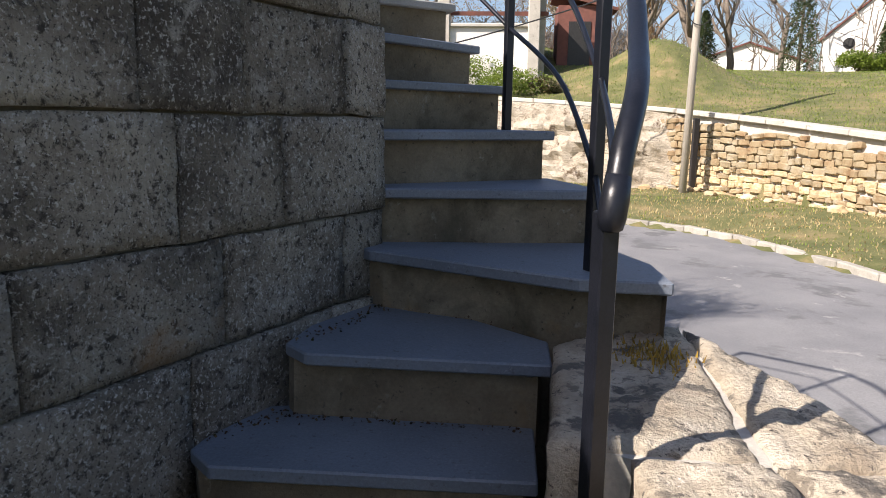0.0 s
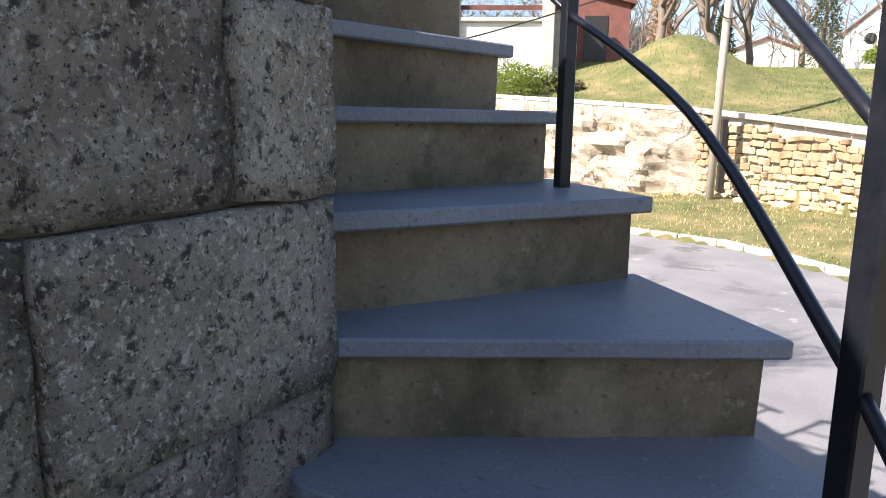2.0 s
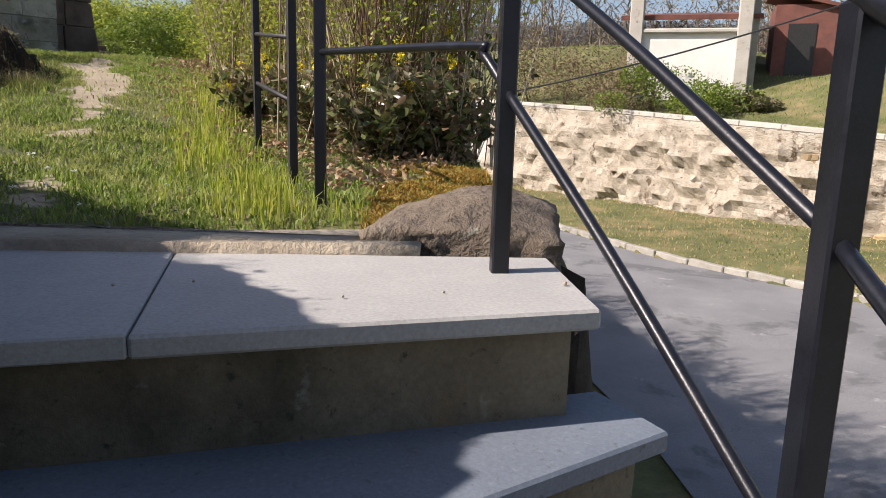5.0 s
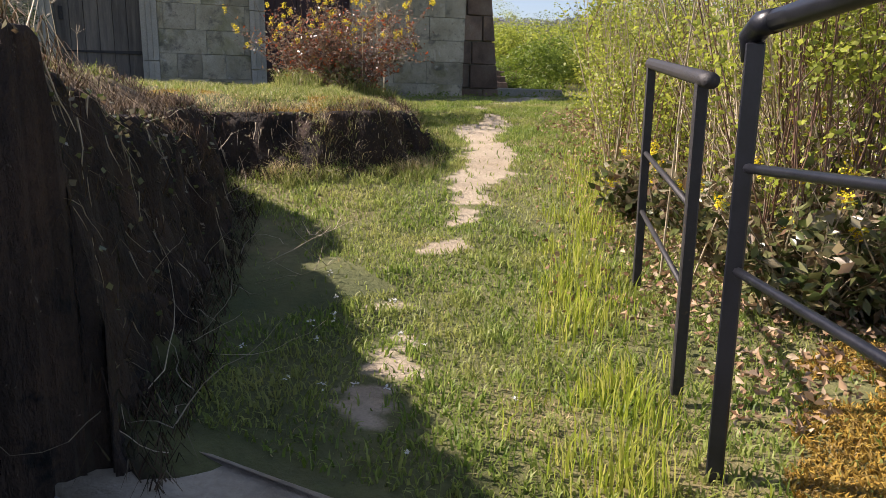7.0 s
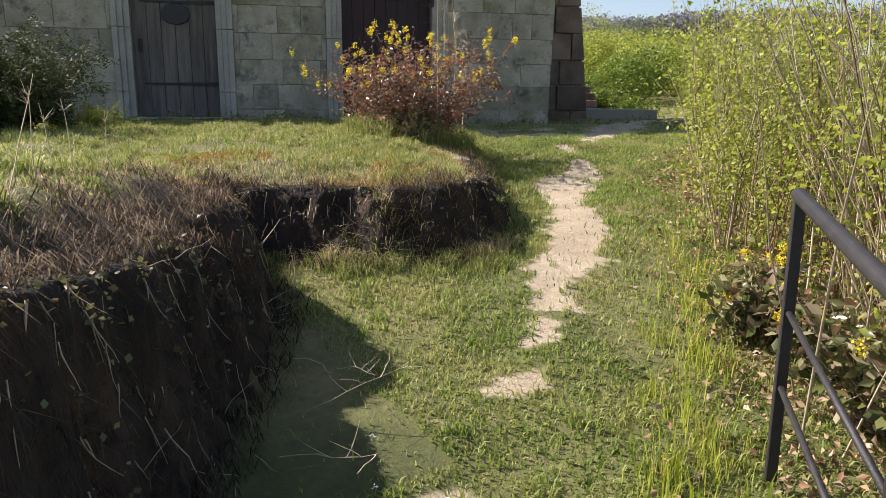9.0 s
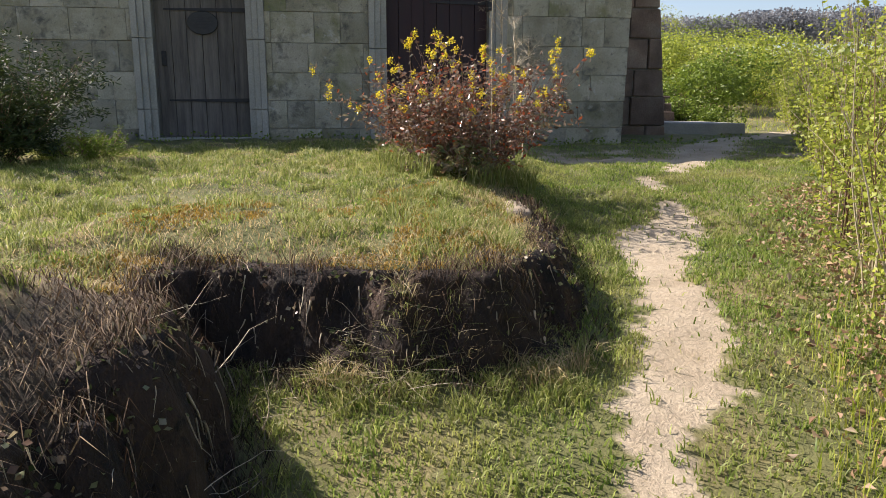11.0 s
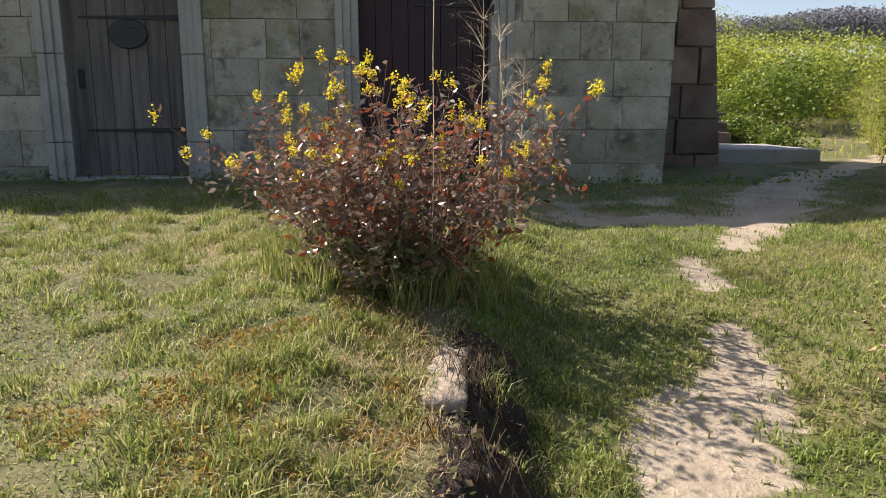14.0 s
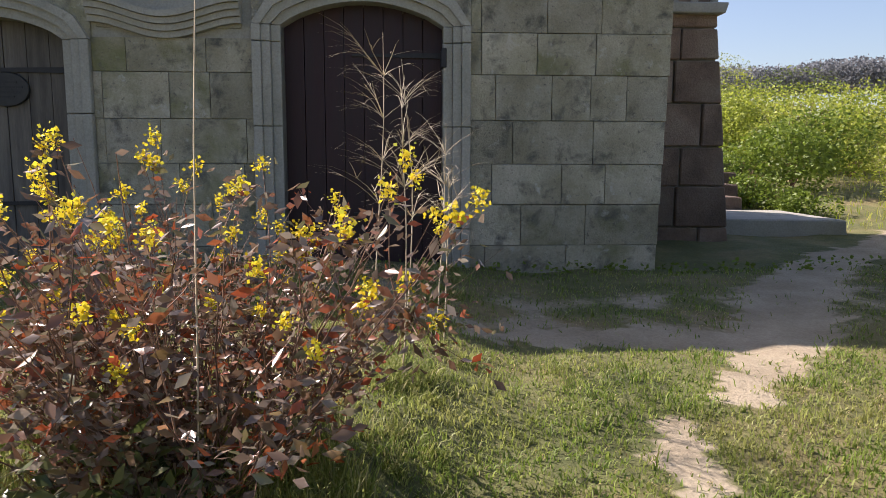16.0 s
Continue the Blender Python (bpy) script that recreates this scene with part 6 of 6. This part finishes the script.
for wx, wy, w in WEEDS:
    clump_bush("weed_clump", "low leafy weeds on the earth beside the stone steps", wx, wy, w, w * 1.1, M_GREENLEAF, 2400, 0.05, "weeds by the stone steps")
x, y = [], []
for _ in range(9000):
    s_, o_ = rng.uniform(5, 16), -rng.uniform(2.2, 16)
    q = face(s_, o_)
    x.append(q[0]), y.append(q[1])
x, y = np.array(x), np.array(y)
k = rng.uniform(0, 1, len(x)) > trail_mask(x, y)
x, y = x[k], y[k]
grass_layer("field_grass", "rough grass beyond the house", M_LONG, x, y, rng.uniform(0.05, 0.16, len(x)), rng.uniform(0.006, 0.014, len(x)), rng.uniform(0.3, 1.0, len(x)))
# horizon woods; their haze is only in the pale grey-blue colour
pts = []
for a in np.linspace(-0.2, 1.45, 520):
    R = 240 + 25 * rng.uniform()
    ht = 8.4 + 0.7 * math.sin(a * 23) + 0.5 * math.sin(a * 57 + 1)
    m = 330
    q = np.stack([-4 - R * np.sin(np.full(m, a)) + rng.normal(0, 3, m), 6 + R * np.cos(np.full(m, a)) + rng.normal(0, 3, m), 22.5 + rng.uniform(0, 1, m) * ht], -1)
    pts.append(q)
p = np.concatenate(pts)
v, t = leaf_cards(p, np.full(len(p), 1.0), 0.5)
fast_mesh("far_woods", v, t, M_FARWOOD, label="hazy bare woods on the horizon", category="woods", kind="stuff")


# ---- hill across the road ----
def tree(name, label, x, y, tall, spread, seed, bark, leaf=None, leaf_size=0.1, leaves=0, trunk=0.16, bare_to=0.25, depth=4, category="tree"):
    """Trunk and forking limbs as tapered tubes, with twigs and loose leaves at the ends."""
    r = np.random.default_rng(seed)
    z = float(ground_height(x, y))
    e = thing(name, label, category, at=(x, y, z - 0.1))
    ends, twigs, twig_r = [], [], []
    limb_bm, trunk_bm = bmesh.new(), bmesh.new()

    def grow(p, d, length, rad, level):
        n = 5
        pts = [Vector(p)]
        d = Vector(d).normalized()
        for _ in range(n):
            d = (d + Vector(r.normal(size=3)) * 0.13 + Vector((0, 0, 0.05))).normalized()
            pts.append(pts[-1] + d * length / n)
        if level >= depth - 1:
            twigs.append([tuple(q) for q in pts]), twig_r.append(max(rad, 0.022))
        else:
            tube(trunk_bm if level == 0 else limb_bm, pts, [rad * (1 - 0.5 * i / n) for i in range(n + 1)], 6)
        if level == depth:
            ends.extend(pts[2:])
            return
        for k in range(5 if level == 0 else 4):
            i = r.integers(2, n + 1) if level else int(2 + 3 * (k / 4))
            a = r.uniform(0, 6.28)
            dd = d * 0.7 + Vector((math.cos(a), math.sin(a), r.uniform(-0.1, 0.6))) * spread
            grow(pts[i], dd, length * r.uniform(0.5, 0.75), rad * 0.5, level + 1)

    grow((0, 0, 0), (r.normal() * 0.06, r.normal() * 0.06, 1), tall * 0.5, trunk, 0)
    part("trunk", trunk_bm, bark, e, smooth=True)
    tagged(part("limb_growth", limb_bm, bark, e, smooth=True), kind="stuff")
    v, t = sticks(twigs, twig_r)
    fast_mesh("twigs", v, t, bark, e, kind="stuff")
    if leaf:
        q = np.array([tuple(p) for p in ends])
        q = q[r.integers(0, len(q), leaves)] + r.normal(size=(leaves, 3)) * 0.18
        v, t = leaf_cards(q, np.full(leaves, leaf_size), 0.6)
        fast_mesh("crown", v, t, leaf, e)
    return e


def conifer(name, label, x, y, tall, r0, mat, n=6000, size=0.16):
    z = float(ground_height(x, y))
    e = thing(name, label, "conifer", at=(x, y, z - 0.1))
    bm = bmesh.new()
    tube(bm, [(0, 0, 0), (0, 0, tall * 0.6), (0, 0, tall * 0.97)], [0.14, 0.09, 0.02], 7)
    part("trunk", bm, M_BARK, e, smooth=True)
    u = rng.uniform(0.04, 1, n)
    a = rng.uniform(0, 6.28, n)
    rad = r0 * (1 - u) ** 0.75 * (0.55 + 0.45 * np.abs(np.sin(u * 40 + 2 * np.sin(a * 3)))) * rng.uniform(0.5, 1.05, n) + 0.04
    p = np.stack([rad * np.cos(a), rad * np.sin(a), u * tall], -1)
    v, t = leaf_cards(p, np.full(n, size), 0.35, droop=0.35)
    fast_mesh("foliage", v, t, mat, e)
    return e


def at_ray(px, dist):
    """Plan point at a bearing (tangent of the angle right of the stair axis) and distance."""
    return 0.3 + px * dist, dist


M_SCRUB = leafy("brown_scrub", [(0.17, 0.12, 0.08), (0.26, 0.19, 0.12), (0.14, 0.13, 0.06), (0.22, 0.2, 0.09)], 0.85, 0.2)
# mound trees, from the left of the hill to the right
for k, (x, y, tall, spread, trunk) in enumerate(((6.9, 38, 9, 0.75, 0.26), (11.6, 44, 12, 0.95, 0.34), (9.6, 46, 11, 0.8, 0.3), (15.5, 52, 11, 0.85, 0.28), (3.6, 44, 9, 0.55, 0.16), (5.2, 50, 10, 0.6, 0.18), (20, 55, 10, 0.9, 0.25))):
    tree("bare_tree", "bare spreading tree on the grassy hill", x, y, tall, spread, 20 + k, M_BARK, M_LITTER if k in (0, 4) else None, 0.14, 900 if k in (0, 4) else 0, trunk)
for x, y, tall, r0 in ((18.2, 47, 6.8, 1.5), (13.2, 50, 4.2, 1.2), (29.5, 60, 5.0, 1.0), (33.5, 58, 4.6, 1.3), (36, 66, 6.0, 1.3)):
    conifer("conifer", "dark green conifer on the hill", x, y, tall, r0, M_CONIFER)
conifer("ivy_tree", "ivy-covered brownish tree trunk on the hill", 7.6, 41, 6.0, 1.0, M_LITTER, 3000, 0.2)
for x, y in ((18.6, 40), (20.4, 39.5), (24.5, 42), (26.5, 42.5)):
    clump_bush("clipped_hedge", "clipped yellow-green hedge on the hill lawn", x, y, 1.1, 1.3, M_GREENLEAF, 3600, 0.12, "hill hedges")
for x, y, r, tall, mat in ((-1.4, 26.9, 1.5, 1.7, M_GREENLEAF), (0.3, 26.4, 1.3, 1.4, M_GREENLEAF), (-2.9, 27.6, 1.6, 2.0, M_SCRUB), (-4.6, 28.6, 1.8, 2.4, M_SCRUB), (-6.4, 30.5, 2.0, 2.8, M_SCRUB), (1.7, 26.2, 0.6, 0.7, M_DARKLEAF), (-2.0, 31.5, 2.4, 4.2, M_SCRUB), (2.4, 36, 2.4, 5.0, M_SCRUB), (-6.5, 36, 3, 5.0, M_SCRUB)):
    clump_bush("slope_bush", "scrubby bush on the slope below the pavilion", x, y, r, tall, mat, 3600, 0.09, "slope bushes")


def far_house(name, label, x, y, turn, w, dpt, h, ridge, wall_mat, door=True):
    z = float(ground_height(x, y)) - 0.2
    e = thing(name, label, "house", at=(x, y, z))
    e.rotation_euler = (0, 0, radians(turn))
    bm = bmesh.new()
    pr = [(-w / 2, 0), (w / 2, 0), (w / 2, h), (0, ridge), (-w / 2, h)]
    a = [bm.verts.new((s, -dpt / 2, q)) for s, q in pr]
    b = [bm.verts.new((s, dpt / 2, q)) for s, q in pr]
    bm.faces.new(a[::-1]), bm.faces.new(b)
    for i in range(5):
        bm.faces.new((a[i], a[(i + 1) % 5], b[(i + 1) % 5], b[i]))
    bmesh.ops.recalc_face_normals(bm, faces=bm.faces[:])
    part("wall", bm, wall_mat, e)
    for sgn in (-1, 1):
        bm = bmesh.new()
        run, lift = w / 2 + 0.3, ridge - h
        ang = math.atan2(lift, w / 2)
        box(bm, Matrix.Translation((sgn * w / 4 + sgn * 0.08, 0, h + lift / 2 + 0.05)) @ Matrix.Rotation(sgn * ang, 4, "Y"), math.hypot(w / 2, lift) + 0.35, dpt + 0.5, 0.14)
        part("roof", bm, M_ROOF, e)
    if door:
        bm = bmesh.new()
        ring = [(-0.9, 0), (0.9, 0), (0.9, 2.2)] + [(0.9 * math.cos(q), 2.2 + 0.9 * math.sin(q)) for q in np.linspace(0.2, 2.94, 8)] + [(-0.9, 2.2)]
        va = [bm.verts.new((s, -dpt / 2 - 0.02, q)) for s, q in ring]
        bm.faces.new(va)
        bmesh.ops.solidify(bm, geom=bm.faces[:], thickness=0.03)
        part("doorway", bm, M_LEAD, e)
        for sx in (-2.4, 2.4):
            bm = bmesh.new()
            bmesh.ops.create_cone(bm, cap_ends=True, segments=14, radius1=0.5, radius2=0.5, depth=0.08, matrix=Matrix.Translation((sx * 0.75, -dpt / 2 - 0.01, h * 0.92)) @ Matrix.Rotation(radians(90), 4, "X"))
            part("window", bm, M_LEAD, e)
    return e


far_house("chapel", "small white gabled building with round windows", 35.2, 74, -26, 8.0, 12, 4.6, 8.2, M_PLASTER)
far_house("cottage", "low white cottage behind the trees", 22, 70, -10, 9, 6, 2.6, 4.2, M_PLASTER, False)

# white garden pavilion wall with pillars, and a brick lean-to
pav = thing("garden_pavilion", "white plastered pavilion wall with stone pillars", "pavilion", at=(-0.5, 28.7, float(ground_height(-0.5, 28.7)) - 0.5))
bm = bmesh.new()
box(bm, pose(0, 0.2, 1.35), 3.2, 0.3, 2.7)
part("wall", bm, M_PLASTER, pav)
bm = bmesh.new()
box(bm, pose(0, 0.15, 2.78), 3.3, 0.5, 0.16)
bmesh.ops.bevel(bm, geom=bm.edges[:], offset=0.04, segments=1, affect="EDGES")
part("cornice", bm, M_COPE, pav)
for x, h in ((-1.75, 4.6), (1.75, 5.0)):
    bm = bmesh.new()
    box(bm, pose(x, 0.1, h / 2), 0.46, 0.5, h)
    bmesh.ops.bevel(bm, geom=bm.edges[:], offset=0.03, segments=1, affect="EDGES")
    part("pillar", bm, M_COPE, pav)
bm = bmesh.new()
box(bm, pose(2.05, 2.6, 1.9), 0.3, 4.6, 3.8)
part("side_wall", bm, M_FRAME, pav)
for y in (1.5, 3.3):
    bm = bmesh.new()
    box(bm, pose(2.21, y, 1.6), 0.04, 0.9, 2.4)
    bmesh.ops.create_cone(bm, cap_ends=True, segments=16, radius1=0.45, radius2=0.45, depth=0.04, matrix=pose(2.21, y, 2.8, 0, 90, 0))
    part("arch_niche", bm, M_RUST, pav)
bm = bmesh.new()
box(bm, pose(0, 2.7, 3.6, 8, 0, 0), 4.6, 5.2, 0.16)
part("roof", bm, M_ROOF, pav)
shed = thing("brick_shed", "dark red brick lean-to beside the pavilion", "shed", at=(3.4, 32.0, float(ground_height(3.4, 32.0)) - 0.4))
bm = bmesh.new()
box(bm, pose(0, 0, 1.3), 2.2, 2.4, 2.6)
part("wall", bm, M_BRICK, shed)
bm = bmesh.new()
box(bm, pose(0, 0, 2.75, 0, 14, 0), 2.7, 2.8, 0.12)
part("roof", bm, M_ROOF, shed)
bm = bmesh.new()
box(bm, pose(-0.2, -1.21, 1.0), 0.9, 0.05, 1.9)
part("doorway", bm, M_LEAD, shed)
ruin = thing("white_ruin", "white plastered wall fragment among the scrub", "wall", at=(-7.6, 29.5, float(ground_height(-7.6, 29.5)) - 0.3))
bm = bmesh.new()
box(bm, pose(0, 0, 1.2), 3.6, 0.4, 2.4)
bmesh.ops.bevel(bm, geom=bm.edges[:], offset=0.03, segments=1, affect="EDGES")
part("wall", bm, M_PLASTER, ruin)

# leafless wood closing the hill behind
pts, lines = [], []
for _ in range(420):
    a = rng.uniform(-0.35, 0.62)
    R = rng.uniform(62, 120)
    x, y = R * math.sin(a), R * math.cos(a)
    z = float(ground_height(x, y))
    ht = rng.uniform(6, 10.5) * (0.75 + 0.25 * math.sin(a * 17))
    lines.append(wander((x, y, z), (rng.normal() * 0.08, rng.normal() * 0.08, 1), ht, 5, 0.05))
    for _ in range(9):
        j = rng.integers(1, 5)
        lines.append(wander(lines[-1][j] if len(lines[-1]) > 5 else (x, y, z + ht * 0.5), (rng.normal(), rng.normal(), 0.9), ht * rng.uniform(0.2, 0.4), 5, 0.1))
v, t = sticks(lines, rng.uniform(0.05, 0.12, len(lines)))
fast_mesh("hill_wood", v, t, M_BARK, label="leafless grey-brown wood behind the hill", category="woods", kind="stuff")

# rough grass on the verge and the hill
n = 150000
x, y = rng.uniform(-14, 22, n), rng.uniform(5, 44, n)
w, fdist = side_of(WALL_LINE, x, y), side_of(KERB_FAR, x, y)
verge = (fdist > 0.1) & (w < -0.05)
hillside = (w > 0.7) & (w < 18)
keep = (verge & (rng.uniform(0, 1, n) < 0.9)) | (hillside & (rng.uniform(0, 1, n) < 0.9))
x, y, verge = x[keep], y[keep], verge[keep]
dry = verge & (rng.uniform(0, 1, len(x)) < np.clip(0.7 + 0.5 * wobble(x, y, 0.7, 2.0), 0.25, 0.97))
for sel, name, mat, label in ((dry, "verge_dry_grass", M_DRY, "dry yellow grass on the road verge"), (~dry, "hill_grass", M_GRASS, "rough green grass on verge and hill")):
    m = int(sel.sum())
    grass_layer(name, label, mat, x[sel], y[sel], rng.uniform(0.03, 0.085, m), rng.uniform(0.012, 0.03, m), rng.uniform(0.3, 1.1, m))
# rubble along the wall foot
for _ in range(26):
    p, d = at_len(wp, wl, rng.uniform(8, 24))
    nrm = Vector((d.y, -d.x, 0))
    q = p - nrm * rng.uniform(0.15, 0.6)
    bm = bmesh.new()
    bmesh.ops.create_icosphere(bm, subdivisions=2, radius=rng.uniform(0.08, 0.22))
    for v_ in bm.verts:
        v_.co *= 1 + 0.5 * noise.noise(v_.co * 6 + Vector((q.x, q.y, 0)))
        v_.co.z *= 0.6
    ob = link_bm("fallen_stone", bm, M_YWALL)
    ob.location = (q.x, q.y, float(ground_height(q.x, q.y)) + 0.02)
    tagged(ob, "fallen yellow stone at the wall foot", "stone", "fallen stones")

# crumbs and dead leaves in the corners of the steps
for k, (a, b) in enumerate((((-0.50, 1.52), (-0.28, 1.78)), ((-0.28, 1.80), (-0.10, 2.2)), ((-0.25, 1.735), (0.4, 1.72)), ((-0.1, 2.24), (0.45, 2.02)))):
    m = 80
    u = rng.uniform(0, 1, m)
    px = a[0] + (b[0] - a[0]) * u + np.abs(rng.normal(size=m)) * (0.035 if k < 2 else 0.006)
    py = a[1] + (b[1] - a[1]) * u - np.abs(rng.normal(size=m)) * 0.018
    p = np.stack([px, py, np.full(m, (RISE, 2 * RISE, RISE, 2 * RISE)[k] + 0.004)], -1)
    v, t = leaf_cards(p, np.full(m, 0.011), 0.8)
    fast_mesh("step_debris", v, t, M_STRAND, label="brown leaf crumbs in the step corner", category="debris", kind="stuff")

# small loose things on the landing and the turf
for px, py, r in ((-0.62, 3.28, 0.003), (-0.20, 3.40, 0.003), (-0.02, 3.55, 0.005), (-0.72, 3.2, 0.003), (-0.34, 3.3, 0.003)):
    bm = bmesh.new()
    bmesh.ops.create_icosphere(bm, subdivisions=1, radius=r)
    for v_ in bm.verts:
        v_.co *= 1 + 0.4 * noise.noise(v_.co * 150)
    ob = link_bm("pebble", bm, M_EDGING)
    ob.location = (px, py, 8 * RISE + r * 0.7)
    tagged(ob, "small brown pebble on the landing slab", "pebble", "pebbles on the landing")
for (px, py, z), ang, ln in (((-2.55, 3.95, 1.76), 0.6, 0.5), ((-2.75, 4.1, 1.80), 0.9, 0.42), ((-3.0, 4.35, 1.84), 0.4, 0.3)):
    e = thing("dead_branch", "thin pale dead branch lying in the shaded grass", "branch", at=(px, py, float(ground_height(px, py)) + 0.04))
    main = wander((0, 0, 0), (math.cos(ang), math.sin(ang), 0.35), ln, 7, 0.12)
    arms = [main] + [wander(main[j], (rng.normal(), rng.normal(), 0.6), ln * 0.25, 4, 0.15) for j in (3, 4, 5, 6)]
    v, t = sticks(arms, [0.004] + [0.002] * 4)
    fast_mesh("twig", v, t, M_STEM, e)
for px, py, h in ((-2.9, 3.35, 0.38), (-3.05, 3.5, 0.30), (-3.35, 3.45, 0.34), (-3.7, 3.6, 0.28), (-3.9, 3.75, 0.26), (-2.6, 3.2, 0.3)):
    e = thing("seed_stalk", "dry upright seed stalk on the bank", "dry plant", at=(px, py, float(ground_height(px, py))), group="seed stalks")
    stem = wander((0, 0, -0.02), (rng.normal() * 0.12, rng.normal() * 0.12, 1), h, 6, 0.06)
    v, t = sticks([stem] + [wander(stem[-2], (rng.normal(), rng.normal(), 0.8), 0.05, 3, 0.1) for _ in range(4)], [0.0028] + [0.0015] * 4)
    fast_mesh("stalk", v, t, M_STEM, e)
# old edging slabs along the lawn's corner, over the drop
for k, quad in enumerate(([(-4.70, 6.16), (-4.75, 6.05), (-5.06, 6.215), (-5.01, 6.325)], [(-5.02, 6.335), (-5.07, 6.225), (-5.36, 6.365), (-5.31, 6.475)], [(-4.44, 6.01), (-4.48, 5.91), (-4.74, 6.045), (-4.70, 6.145)])):
    zt = float(ground_height(sum(p[0] for p in quad) / 4 - 0.035, sum(p[1] for p in quad) / 4 - 0.06)) + (0.0, -0.01, -0.02)[k]
    bm = rough_stone(quad, zt - 0.42, zt, 14, ((6, 0.012), (20, 0.010), (50, 0.005)))
    tagged(link_bm("edging_block", bm, M_EDGING, smooth=True), "pale edging stone with orange moss at the lawn edge", "stone", "lawn edging stones")
